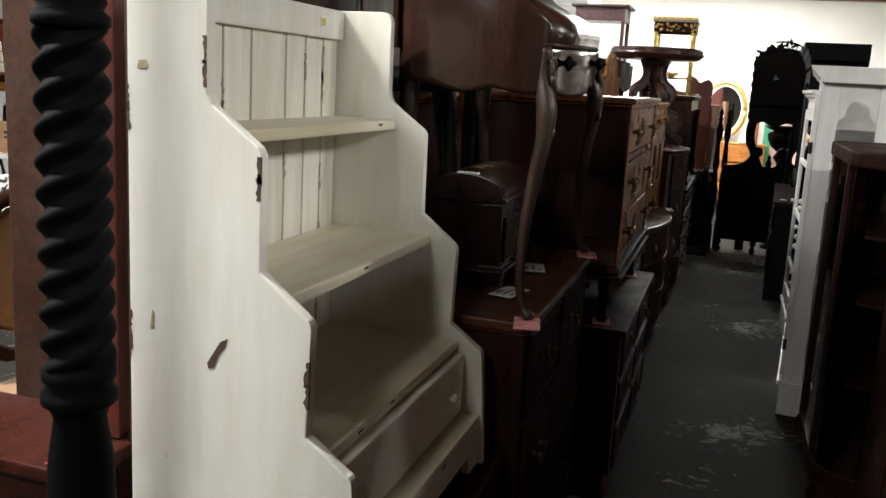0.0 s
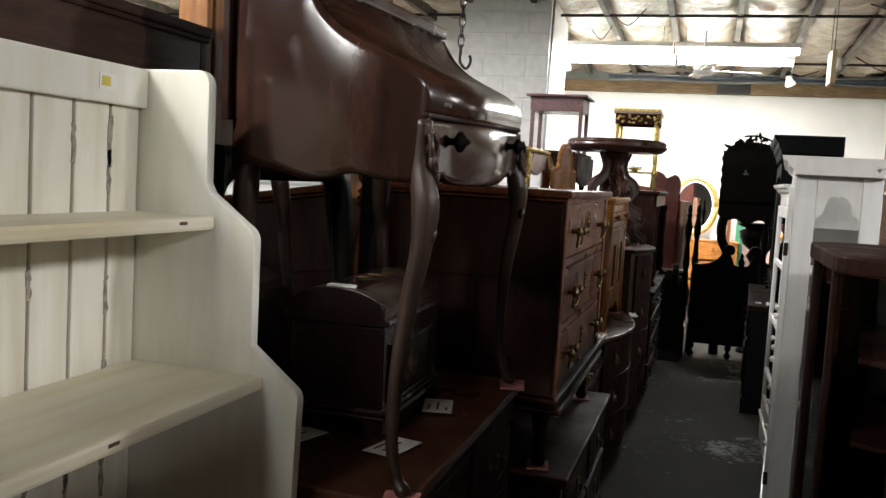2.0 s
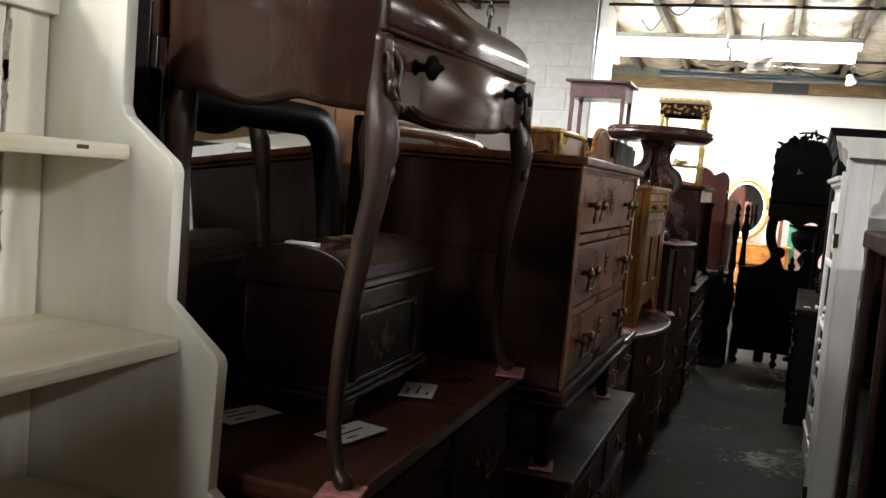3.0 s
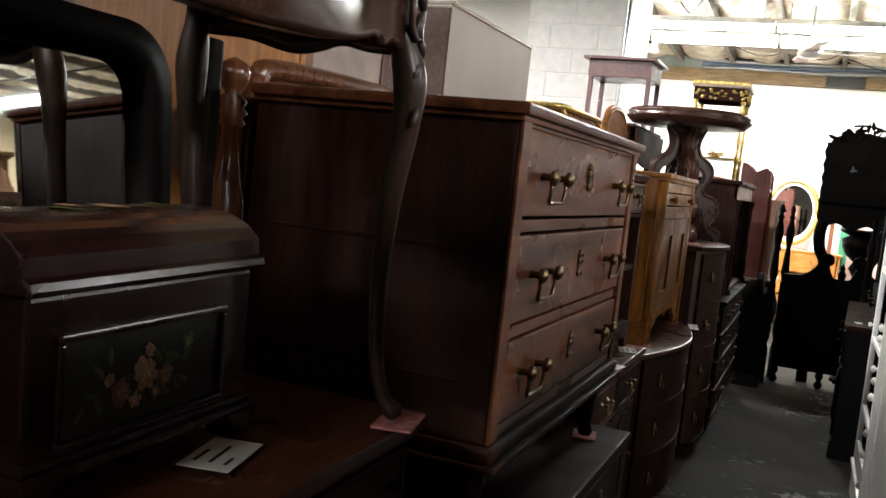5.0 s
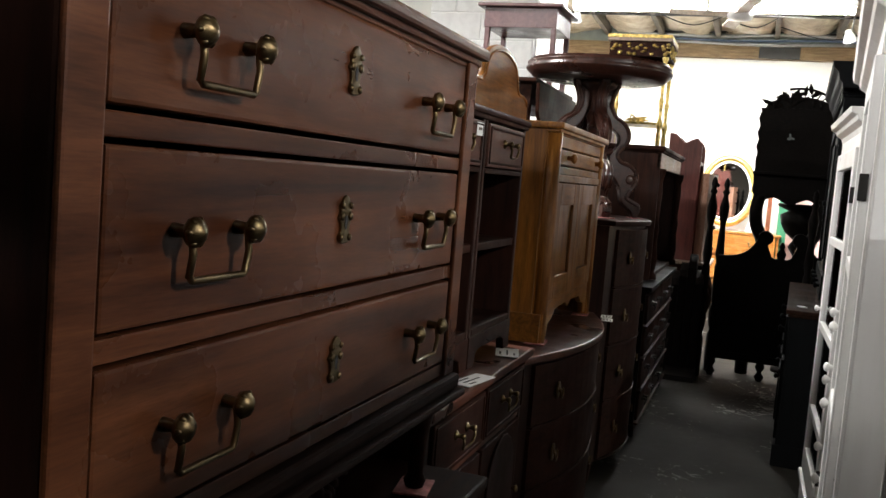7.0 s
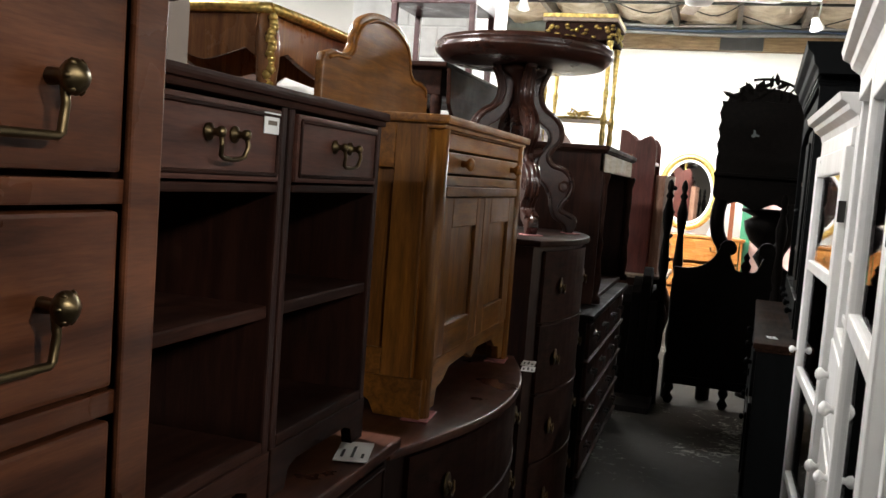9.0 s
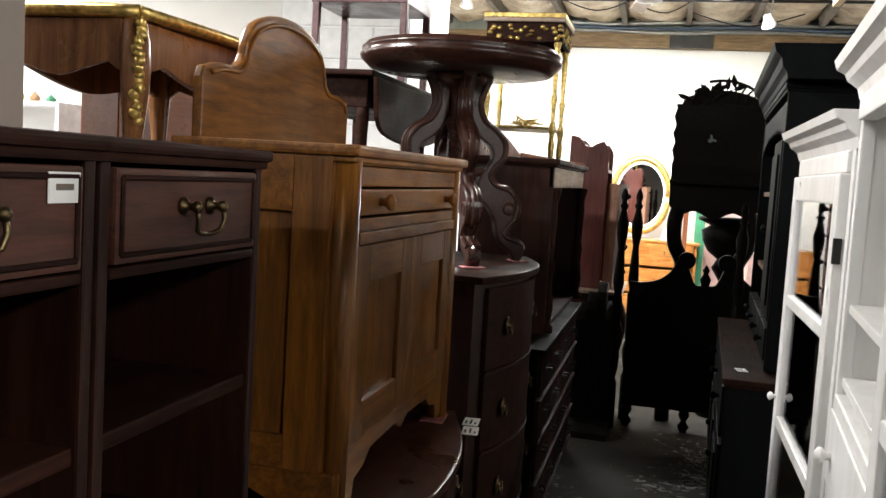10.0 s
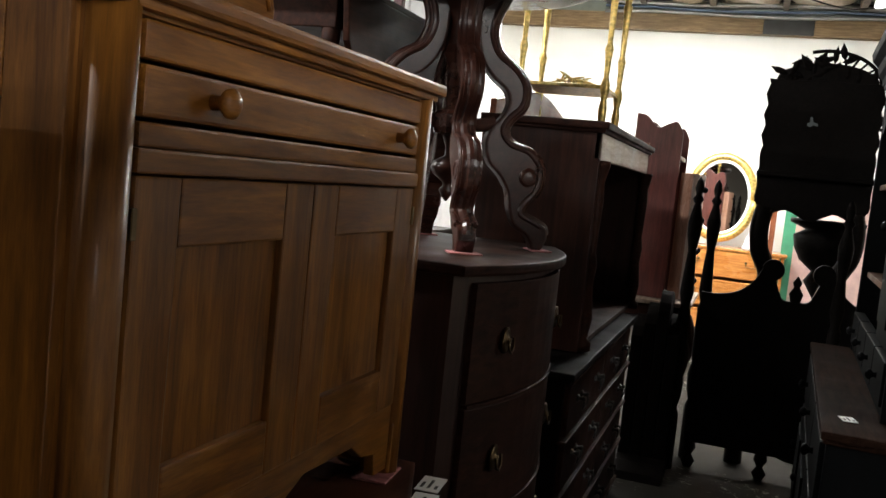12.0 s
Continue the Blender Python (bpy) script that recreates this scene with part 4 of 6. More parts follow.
def nightstand():
    e = thing("nightstand", -0.445, 4.02, 0.739, "dark mahogany open nightstand with one drawer and brass bail pull", "nightstand", "pair of nightstands")
    W, D, H = 0.362, 0.33, 0.605
    carcass(e, D, W, H, MAHOG, top=0.016, over=0.012, foot=0.03, matz=MAHOGZ, wall=0.018)
    part("rail", box(-0.02, 0.0, 0.019, W - 0.019, H - 0.147, H - 0.135, 0.003), MAHOG, e)
    part("drawer_floor", box(-D + 0.02, -0.02, 0.019, W - 0.019, H - 0.146, H - 0.138, 0), MAHOG, e)
    d = drawer(e, 0, 0.02, W - 0.02, H - 0.135, H - 0.028, NSFRONT, 0.003, MAHOG)
    bail(d, 0.004, W / 2, H - 0.073, 0.06)
    part("shelf", box(-D + 0.015, -0.005, 0.019, W - 0.019, 0.275, 0.295, 0.004), MAHOG, e)
    part("low_shelf", box(-D + 0.015, 0.0, 0.019, W - 0.019, 0.075, 0.093, 0.004), MAHOG, e)
    ap = [(0, 0.075), (W, 0.075), (W, 0), (W - 0.05, 0), (W - 0.06, 0.03), (W - 0.09, 0.04), (W / 2 + 0.03, 0.05), (W / 2, 0.04), (W / 2 - 0.03, 0.05), (0.09, 0.04), (0.06, 0.03), (0.05, 0), (0, 0)]
    part("apron", prism(ap, -0.018, 0.002, "x", 0.002), MAHOG, e)
    for y in (0, W - 0.018):
        part("back_foot", box(-D, -D + 0.04, y, y + 0.018, 0, 0.03, 0.002), MAHOG, e)
    o = copy_thing(e, pose(-0.445, 4.388, 0.739))
    t = part("price_tag", box(0.0045, 0.0055, 0.285, 0.33, H - 0.066, H - 0.037, 0), PAPER, e, "white paper price tag")
    part("printed_bar", box(0.0057, 0.006, 0.295, 0.32, H - 0.054, H - 0.048, 0), GAPDARK, t)
    card(-0.42, 4.66, 0.736, 0.11, 0.06, 15)
    card(-0.40, 4.3, 0.736, 0.13, 0.05, -10)
    card(-0.40, 4.06, 0.736, 0.08, 0.05, 8)


NSFRONT = wood("faded_mahogany", (0.045, 0.018, 0.013), (0.115, 0.046, 0.031), 0.42, "y", 0.1, 0.3, 1.0, 0.25)


def oak_washstand():
    e = thing("oak_washstand", -0.425, 5.05, 0.70, "golden oak washstand with shaped splashback and two panel doors", "washstand")
    W, D, H = 0.79, 0.33, 0.668
    carcass(e, D, W, H, OAK, top=0.02, over=0.022, foot=0.09, matz=OAKZ, wall=0.02)
    for y in (0.0, W - 0.04):
        part("corner_post", lathe([(0.001, 0), (0.024, 0.001), (0.024, H - 0.024), (0.001, H - 0.023)], 12, pose(-0.012, y + 0.02, 0)), OAKZ, e, "", True)
        part("foot", box(-0.05, 0.006, y, y + 0.04, 0, 0.092, 0.006), OAKZ, e)
        part("back_foot", box(-D, -D + 0.05, y, y + 0.04, 0, 0.092, 0.004), OAKZ, e)
    for y in (-0.004, W - 0.002):
        part("side_frame", box(-D, -D + 0.06, y - 0.008, y + 0.014, 0.09, H - 0.022, 0.002), OAKZ, e)
        part("side_frame", box(-0.10, -0.03, y - 0.008, y + 0.014, 0.09, H - 0.022, 0.002), OAKZ, e)
        part("side_frame", box(-D + 0.061, -0.101, y - 0.008, y + 0.014, H - 0.12, H - 0.022, 0.002), OAK, e)
        part("side_frame", box(-D + 0.061, -0.101, y - 0.008, y + 0.014, 0.09, 0.15, 0.002), OAK, e)
        skirt = [(-D, 0.0), (-D + 0.06, 0.0), (-D + 0.075, 0.03), (-D + 0.11, 0.045), (-0.16, 0.045), (-0.125, 0.03), (-0.11, 0.0), (-0.002, 0.0), (-0.002, 0.0895), (-D, 0.0895)]
        part("side_skirt", prism(skirt, y - 0.006, y + 0.012, "y", 0.002), OAK, e)
    part("front_frame", box(-0.02, 0.0, 0.041, W - 0.041, H - 0.034, H - 0.022, 0.002), OAK, e)
    part("drawer_moulding", box(-0.02, 0.004, 0.045, W - 0.045, H - 0.0715, H - 0.036, 0.003), OAK, e)
    d = drawer(e, 0, 0.045, W - 0.045, H - 0.127, H - 0.073, OAK, 0.004, None)
    part("drawer_moulding", box(-0.02, 0.004, 0.045, W - 0.045, H - 0.152, H - 0.1285, 0.003), OAK, e)
    for y in (0.156, W - 0.135):
        part("knob", lathe([(0.008, 0), (0.007, 0.010), (0.015, 0.018), (0.016, 0.024), (0.010, 0.029), (0.001, 0.031)], 14, pose(0.004, y, H - 0.100, 0, 90, 0)), OAK, d, "", True)
    part("front_frame", box(-0.02, 0.008, 0.041, W - 0.041, H - 0.176, H - 0.1525, 0.003), OAK, e)
    for i, (y0, y1) in enumerate(((0.045, W / 2 - 0.001), (W / 2 + 0.001, W - 0.045))):
        f = new("door")
        f.parent = e
        z0, z1 = 0.125, H - 0.178
        for a, b, c, g, mt in ((y0, y0 + 0.07, z0, z1, OAKZ), (y1 - 0.07, y1, z0, z1, OAKZ), (y0 + 0.0705, y1 - 0.0705, z0, z0 + 0.07, OAK), (y0 + 0.0705, y1 - 0.0705, z1 - 0.07, z1, OAK)):
            part("frame", box(-0.018, 0.004, a, b, c, g, 0.003), mt, f)
        part("panel", box(-0.014, -0.006, y0 + 0.06, y1 - 0.06, z0 + 0.06, z1 - 0.06, 0), OAKZ, f)
        part("hinge", box(0.0, 0.006, y0 - 0.004 if i == 0 else y1 - 0.002, y0 + 0.004 if i == 0 else y1 + 0.006, z1 - 0.06, z1 - 0.03, 0.001, None, 1), BRASS, f)
    ap = [(0.04, 0.124), (W - 0.04, 0.124), (W - 0.04, 0.01), (W - 0.09, 0.012), (W - 0.10, 0.05), (W - 0.15, 0.06), (W - 0.19, 0.085), (W / 2 + 0.05, 0.09), (W / 2, 0.07), (W / 2 - 0.05, 0.09), (0.19, 0.085), (0.15, 0.06), (0.10, 0.05), (0.09, 0.012), (0.04, 0.01)]
    part("apron", prism(ap, -0.02, 0.0, "x", 0.003), OAK, e)
    s = [(0.02, H), (W - 0.02, H), (W - 0.02, H + 0.11)] + curve2([(W - 0.03, H + 0.13), (W - 0.08, H + 0.142), (W - 0.145, H + 0.145), (W - 0.178, H + 0.165), (W - 0.19, H + 0.20), (W - 0.225, H + 0.24), (W / 2 + 0.09, H + 0.268), (W / 2, H + 0.276), (W / 2 - 0.09, H + 0.268), (0.225, H + 0.24), (0.19, H + 0.20), (0.178, H + 0.165), (0.145, H + 0.145), (0.08, H + 0.142), (0.03, H + 0.13)], 4) + [(0.02, H + 0.11)]
    sp = part("splashback", prism(s, -D + 0.01, -D + 0.03, "x", 0.006), OAK, e, "shaped golden oak splashback")
    bead = [(u, v) for u, v in s[2:-1]]
    cy = W / 2
    part("bead", tube([(-D + 0.031, cy + (u - cy) * 0.94, H + (v - H) * 0.93) for u, v in bead], 0.005, 6), OAK, sp, "", True)
    card(-0.34, 5.80, 0.698, 0.07, 0.04, 5)
    card(-0.325, 5.72, 0.698, 0.07, 0.04, 8)
    pad(-0.44, 5.08, 0.6965, 0.10, 0.06, None, 5)
    pad(-0.44, 5.80, 0.6965, 0.09, 0.06, None, 5)


def bow(w, d, b, n=16):
    """Plan of a bow-fronted top: y along w, bulging b."""
    front = [(b * (1 - (2 * i / n - 1) ** 2), w * i / n) for i in range(n + 1)]
    return front + [(-d, w), (-d, 0)]


def bow_chest(x, y, w, d, b, h, rows, label, pulls, mat, turn=0):
    e = thing("bow_front_chest", x, y, 0, label, "chest of drawers", "bow-fronted chests", turn)
    o = bow(w, d, b)
    part("carcass", prism([(u - 0.012, v) for u, v in o], 0.08, h - 0.022, "z"), MAHOGZ, e)
    tp = [(u + 0.012, v + (0.012 if v >= w - 1e-6 else -0.012 if v <= 1e-6 else 0)) for u, v in o]
    part("top", prism(tp, h - 0.021, h, "z", 0.006), REDTOP if h < 0.8 else mat, e)
    n = len(rows) - 1
    for z0, z1 in zip(rows, rows[1:]):
        f = [(u, v) for u, v in bow(w, d, b)[:17] if 0.02 < v < w - 0.02]
        f = f + [(u - 0.02, v) for u, v in f[::-1]]
        dr = part("drawer", prism(f, z0 + 0.005, z1 - 0.005, "z", 0.003), mat, e)
        part("drawer_bead", prism([(u + 0.004, v) for u, v in f], z0 - 0.003, z0 + 0.004, "z", 0.001), MAHOG, e)
        for py in pulls:
            oval_pull(dr, b * (1 - (2 * py / w - 1) ** 2), py, (z0 + z1) / 2)
    for yy in (0.03, w - 0.03):
        for xx in (-0.03, -d + 0.03):
            part("foot", prism([(xx - 0.03, 0.08), (xx + 0.03, 0.08), (xx + 0.022, 0.0), (xx - 0.015, 0.0)], yy - 0.025, yy + 0.025, "y", 0.003), MAHOG, e)
    return e


def pedestal_table():
    e = thing("pedestal_table", -0.56, 6.36, 1.062, "round carved mahogany pedestal table standing on the bow-front chest", "table")
    H = 0.66
    part("tabletop", lathe([(0.001, H - 0.075), (0.27, H - 0.075), (0.285, H - 0.072), (0.315, H - 0.045), (0.318, H - 0.035), (0.305, H - 0.028), (0.312, H - 0.018), (0.312, H - 0.012), (0.30, H - 0.008), (0.30, H), (0.001, H)], 48), TABLETOP, e, "moulded round top", True)
    turned(e, 0, 0, [(0.09, H - 0.078), (0.085, H - 0.10), (0.05, H - 0.12), (0.03, H - 0.16), (0.028, H - 0.38), (0.020, H - 0.42), (0.012, H - 0.44), (0.012, H - 0.46), (0.036, H - 0.475), (0.042, H - 0.49), (0.034, H - 0.505), (0.012, H - 0.52), (0.010, H - 0.53), (0.018, H - 0.54), (0.010, H - 0.555), (0.002, H - 0.565)][::-1], TABLETOP, "pendant")
    part("hub", lathe([(0.020, 0.245), (0.045, 0.250), (0.048, 0.262), (0.048, 0.292), (0.040, 0.300), (0.028, 0.306), (0.026, 0.40), (0.040, 0.43), (0.030, 0.45), (0.030, 0.585)], 8), TABLETOP, e, "faceted centre hub")
    outer = curve2([(0.110, 0.584), (0.086, 0.530), (0.080, 0.485), (0.100, 0.440), (0.142, 0.412), (0.170, 0.375), (0.168, 0.330), (0.140, 0.298), (0.128, 0.268), (0.150, 0.240), (0.196, 0.226), (0.226, 0.190), (0.222, 0.140), (0.196, 0.108), (0.190, 0.082), (0.222, 0.066), (0.246, 0.052), (0.250, 0.026)], 4) + [(0.236, 0.0)]
    inner = curve2([(0.214, 0.0), (0.200, 0.030), (0.166, 0.052), (0.148, 0.092), (0.140, 0.130), (0.118, 0.165), (0.088, 0.195), (0.076, 0.235), (0.086, 0.272), (0.112, 0.305), (0.122, 0.335), (0.112, 0.362), (0.080, 0.385), (0.052, 0.420), (0.036, 0.470), (0.034, 0.530), (0.036, 0.584)], 4)
    leg0 = prism(outer + inner, -0.020, 0.020, "y", 0.006)
    rib = [(u - 0.013, v) for u, v in outer[2:-6]]
    for s in (-1, 1):
        join(leg0, tube([(u, s * 0.019, v) for u, v in rib], 0.0075, 8))
        join(leg0, lathe([(0.022, -0.004), (0.022, 0.003), (0.017, 0.006), (0.012, 0.004), (0.001, 0.005)], 14, pose(0.186, s * 0.020, 0.168, -90 * s, 0, 0)))
    join(leg0, tube([(u - 0.003, 0.0, v) for u, v in outer[1:-3]], 0.011, 8))
    join(leg0, tube(spline([(0.098, 0, 0.285), (0.070, 0, 0.278), (0.040, 0, 0.275)], 4), 0.016, 8))
    l0 = part("leg", leg0, TABLETOP, e, "scroll-cut carved leg", False, pose(0, 0, 0, 0, 0, 31))
    for k in (1, 2, 3):
        again(l0, pose(0, 0, 0, 0, 0, 31 + 90 * k))
    for k in range(4):
        a = radians(31 + 90 * k)
        pad(-0.56 + 0.235 * math.cos(a), 6.36 + 0.235 * math.sin(a), 1.0585, 0.07, 0.05, None, 31 + 90 * k)




def hutch_cabinet():
    b = thing("drawer_base", -0.30, 6.72, 0, "dark sideboard base with rows of small drawers", "sideboard")
    W = 1.30
    carcass(b, 0.48, W, 0.735, EBONY, over=0.03, foot=0.06, rails=())
    bracket_feet(b, 0.48, W, 0.06, EBONY)
    for r in range(4):
        z0 = 0.075 + 0.157 * r
        for k in range(2):
            y0 = 0.03 + 0.62 * k
            d = drawer(b, 0, y0, y0 + 0.61, z0, z0 + 0.145, MAHOG, 0.012, None)
            for yy in (0.16, 0.45):
                bail(d, 0.012, y0 + yy, z0 + 0.085, 0.06, IRON)
        part("moulding", box(-0.01, 0.022, 0.0, W, z0 - 0.013, z0 - 0.002, 0.004), MAHOG, b)
    e = thing("open_cabinet", -0.32, 6.98, 0.738, "dark mahogany open cabinet with shaped gallery and columns", "cabinet")
    W = 1.2
    carcass(e, 0.36, W, 0.675, MAHOG, over=0.02, foot=0.0, matz=MAHOGZ)
    part("frieze", box(-0.02, 0.0, 0.0, W, 0.565, 0.651, 0.004), PALE, e, "pale worn frieze board")
    for y in (0.02, W - 0.05):
        turned(e, 0.0, y + 0.015, [(0.03, 0.005), (0.03, 0.03), (0.018, 0.04), (0.026, 0.10), (0.016, 0.2), (0.022, 0.26), (0.014, 0.3), (0.02, 0.45), (0.016, 0.5), (0.028, 0.55), (0.028, 0.564)], MAHOG, "column")
    g = [(0.02, 0.676), (W - 0.02, 0.676), (W - 0.02, 0.72)] + curve2([(W - 0.2, 0.75), (W / 2, 0.80), (0.2, 0.75)], 5) + [(0.02, 0.72)]
    part("gallery", prism(g, -0.35, -0.33, "x", 0.004), CHERRY, e)
    part("side_gallery", prism([(-0.329, 0.676), (0.0, 0.676), (0.0, 0.69), (-0.329, 0.73)], W - 0.035, W - 0.02, "y", 0.003), CHERRY, e)


PALE = wood("worn_pale_board", (0.25, 0.18, 0.13), (0.5, 0.40, 0.32), 0.5)
CHERRY = wood("cherry_red_wood", (0.12, 0.035, 0.015), (0.26, 0.09, 0.04), 0.35)


def gilt_stand():
    e = thing("gilt_stand", -0.52, 7.42, 1.414, "tall gilded stand with pierced frieze on slim turned legs", "stand")
    S, H = 0.15, 0.575
    part("top", box(-S - 0.02, S + 0.02, -S - 0.02, S + 0.02, H - 0.018, H, 0.005), PALE, e)
    rail = bmesh.new()
    for s in (-1, 1):
        box(-S - 0.018, S + 0.018, s * (S + 0.016) - 0.003, s * (S + 0.016) + 0.003, H, H + 0.018, 0.002, rail, 1)
        box(s * (S + 0.016) - 0.003, s * (S + 0.016) + 0.003, -S - 0.018, S + 0.018, H, H + 0.018, 0.002, rail, 1)
    part("gallery", rail, GOLD, e)
    for s in (-1, 1):
        part("frieze", box(-S, S, s * S - 0.008, s * S + 0.008, H - 0.095, H - 0.019, 0.002), MAHOG, e)
        part("frieze", box(s * S - 0.008, s * S + 0.008, -S, S, H - 0.095, H - 0.019, 0.002), MAHOG, e)
    rng = random.Random(2)
    o = bmesh.new()
    for k in range(60):
        a, v = rng.uniform(-S, S), rng.uniform(H - 0.085, H - 0.03)
        m = pose(a, -S - 0.009, v, 90, 0, 0) if k % 2 else pose(S + 0.009, a, v, 0, 90, 0)
        join(o, moved(lathe([(0.001, -0.003), (0.012, 0), (0.006, 0.006), (0.001, 0.007)], 7), m @ pose(0, 0, 0, 0, 0, 0) @ Matrix.Diagonal((1, rng.uniform(0.4, 1), 1, 1))))
    tagged(part("ormolu_mount", o, GOLD, e, "", True), kind="stuff")
    prof = [(0.006, 0), (0.012, 0.02), (0.014, 0.06), (0.009, 0.09), (0.015, 0.12), (0.015, 0.14), (0.008, 0.16), (0.010, 0.22), (0.014, 0.25), (0.008, 0.27), (0.012, 0.40), (0.015, 0.44), (0.010, 0.45), (0.016, 0.47), (0.016, 0.482)]
    for x in (-S + 0.01, S - 0.01):
        for y in (-S + 0.01, S - 0.01):
            turned(e, x, y, prof, GOLD, "leg", 10)
    part("shelf", box(-S + 0.01, S - 0.01, -S + 0.01, S - 0.01, 0.125, 0.137, 0.003), GOLD, e)
    b = bmesh.new()
    for k in range(18):
        join(b, tube(spline([(0, 0, 0.137), (rng.uniform(-0.05, 0.05), rng.uniform(-0.05, 0.05), 0.16), (rng.uniform(-0.09, 0.09), rng.uniform(-0.09, 0.09), rng.uniform(0.15, 0.19))], 3), [0.004] * 6 + [0.001], 5))
    part("gilt_spray", b, GOLD, e, "", True)


def bedpost_profile(h):
    return [(0.03, 0), (0.03, 0.25), (0.018, 0.28), (0.03, 0.33), (0.034, 0.40), (0.02, 0.46), (0.026, 0.5), (0.026, 0.72), (0.018, 0.74), (0.030, 0.80), (0.020, h - 0.36), (0.017, h - 0.33), (0.028, h - 0.26), (0.032, h - 0.20), (0.014, h - 0.12), (0.024, h - 0.10), (0.012, h - 0.08), (0.020, h - 0.05), (0.014, h - 0.02), (0.001, h)]


def far_left():
    t = thing("side_table", -0.13, 8.62, 0, "dark side table with pale top and cabriole legs", "table")
    part("tabletop", box(-0.45, 0.03, -0.02, 0.62, 0.715, 0.735, 0.006), PALE, t)
    part("apron", box(-0.42, 0.0, 0.01, 0.59, 0.60, 0.714, 0.004), MAHOG, t)
    for x, y in ((-0.03, 0.04), (-0.03, 0.56), (-0.39, 0.04), (-0.39, 0.56)):
        cabriole(t, x, y, 0.605, MAHOG, (0.7 if x > -0.1 else -0.5, 0), 0.035, "leg", 0.05)
    h = thing("tall_cupboard", -0.235, 8.70, 0.737, "dark red cupboard with shaped side cresting on the side table", "cupboard")
    o = [(-0.22, 0), (0.0, 0), (0.0, 0.70)] + curve2([(0.0, 0.78), (-0.03, 0.83), (-0.07, 0.82), (-0.12, 0.80), (-0.17, 0.85), (-0.22, 0.86)], 4)
    for y in (0.0, 0.42):
        part("side", prism(o, y, y + 0.02, "y", 0.003), REDDARK, h)
    part("back", box(-0.22, -0.205, 0.021, 0.419, 0, 0.84, 0), REDDARK, h)
    part("top", box(-0.204, -0.005, 0.021, 0.419, 0.66, 0.68, 0.003), REDDARK, h)
    c = thing("small_bow_chest", -0.17, 8.74, 0.737, "small pink-brown bow-front chest with round dark knobs", "chest")
    part("body", prism([(-0.055, 0.0)] + [(0.05 * math.sin(math.pi * i / 10), 0.34 * i / 10) for i in range(11)] + [(-0.055, 0.34)], 0.0, 0.60, "z"), PINKWOOD, c)
    for z in (0.08, 0.23, 0.38, 0.53):
        for y in (0.09, 0.25):
            knob(c, 0.035, y, z, 0.014, EBONY)
    for x, y in ((-0.12, 8.50), (-0.05, 8.72)):
        p = thing("bed_post", x, y, 0, "dark turned bed post with pointed finial", "bed post", "bed posts")
        part("shaft", lathe(bedpost_profile(1.32), 14), EBONY, p, "", True)


REDDARK = wood("deep_red_board", (0.06, 0.015, 0.012), (0.13, 0.035, 0.028), 0.4, "z")
PINKWOOD = wood("pink_brown_veneer", (0.30, 0.15, 0.10), (0.50, 0.30, 0.22), 0.3, "z")


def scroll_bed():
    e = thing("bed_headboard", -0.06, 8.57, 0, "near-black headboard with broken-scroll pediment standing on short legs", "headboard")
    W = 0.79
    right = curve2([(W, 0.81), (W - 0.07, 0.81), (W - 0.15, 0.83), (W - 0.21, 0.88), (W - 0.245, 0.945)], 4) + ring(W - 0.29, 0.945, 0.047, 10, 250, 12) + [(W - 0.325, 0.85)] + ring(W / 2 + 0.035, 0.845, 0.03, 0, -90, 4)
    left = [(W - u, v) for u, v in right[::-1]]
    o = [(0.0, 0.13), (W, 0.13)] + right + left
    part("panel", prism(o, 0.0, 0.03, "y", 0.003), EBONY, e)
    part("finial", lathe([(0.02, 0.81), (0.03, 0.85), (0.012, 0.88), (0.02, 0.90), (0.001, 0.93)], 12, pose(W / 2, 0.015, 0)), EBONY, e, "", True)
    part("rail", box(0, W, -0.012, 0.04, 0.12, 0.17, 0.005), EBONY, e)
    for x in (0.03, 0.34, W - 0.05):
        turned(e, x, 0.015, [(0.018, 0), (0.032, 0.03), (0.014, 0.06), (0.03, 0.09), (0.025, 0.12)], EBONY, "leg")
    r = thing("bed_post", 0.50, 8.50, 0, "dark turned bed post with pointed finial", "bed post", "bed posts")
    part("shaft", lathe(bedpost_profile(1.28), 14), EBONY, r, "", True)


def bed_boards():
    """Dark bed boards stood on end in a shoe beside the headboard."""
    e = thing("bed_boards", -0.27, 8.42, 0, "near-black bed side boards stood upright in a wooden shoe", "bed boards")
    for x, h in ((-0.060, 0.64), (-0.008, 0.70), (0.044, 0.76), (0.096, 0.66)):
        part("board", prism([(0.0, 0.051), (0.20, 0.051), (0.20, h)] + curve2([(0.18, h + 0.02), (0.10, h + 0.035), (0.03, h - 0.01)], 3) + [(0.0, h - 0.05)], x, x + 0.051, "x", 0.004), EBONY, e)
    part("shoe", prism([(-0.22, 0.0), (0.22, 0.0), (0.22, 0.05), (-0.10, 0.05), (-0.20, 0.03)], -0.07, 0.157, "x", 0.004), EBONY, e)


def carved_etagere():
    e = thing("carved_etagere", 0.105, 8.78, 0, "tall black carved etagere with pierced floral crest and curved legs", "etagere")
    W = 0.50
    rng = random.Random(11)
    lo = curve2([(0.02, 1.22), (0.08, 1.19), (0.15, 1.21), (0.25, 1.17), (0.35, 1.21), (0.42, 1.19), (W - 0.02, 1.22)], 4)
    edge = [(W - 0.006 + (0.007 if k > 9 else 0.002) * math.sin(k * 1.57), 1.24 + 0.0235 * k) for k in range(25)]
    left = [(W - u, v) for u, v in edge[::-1]]
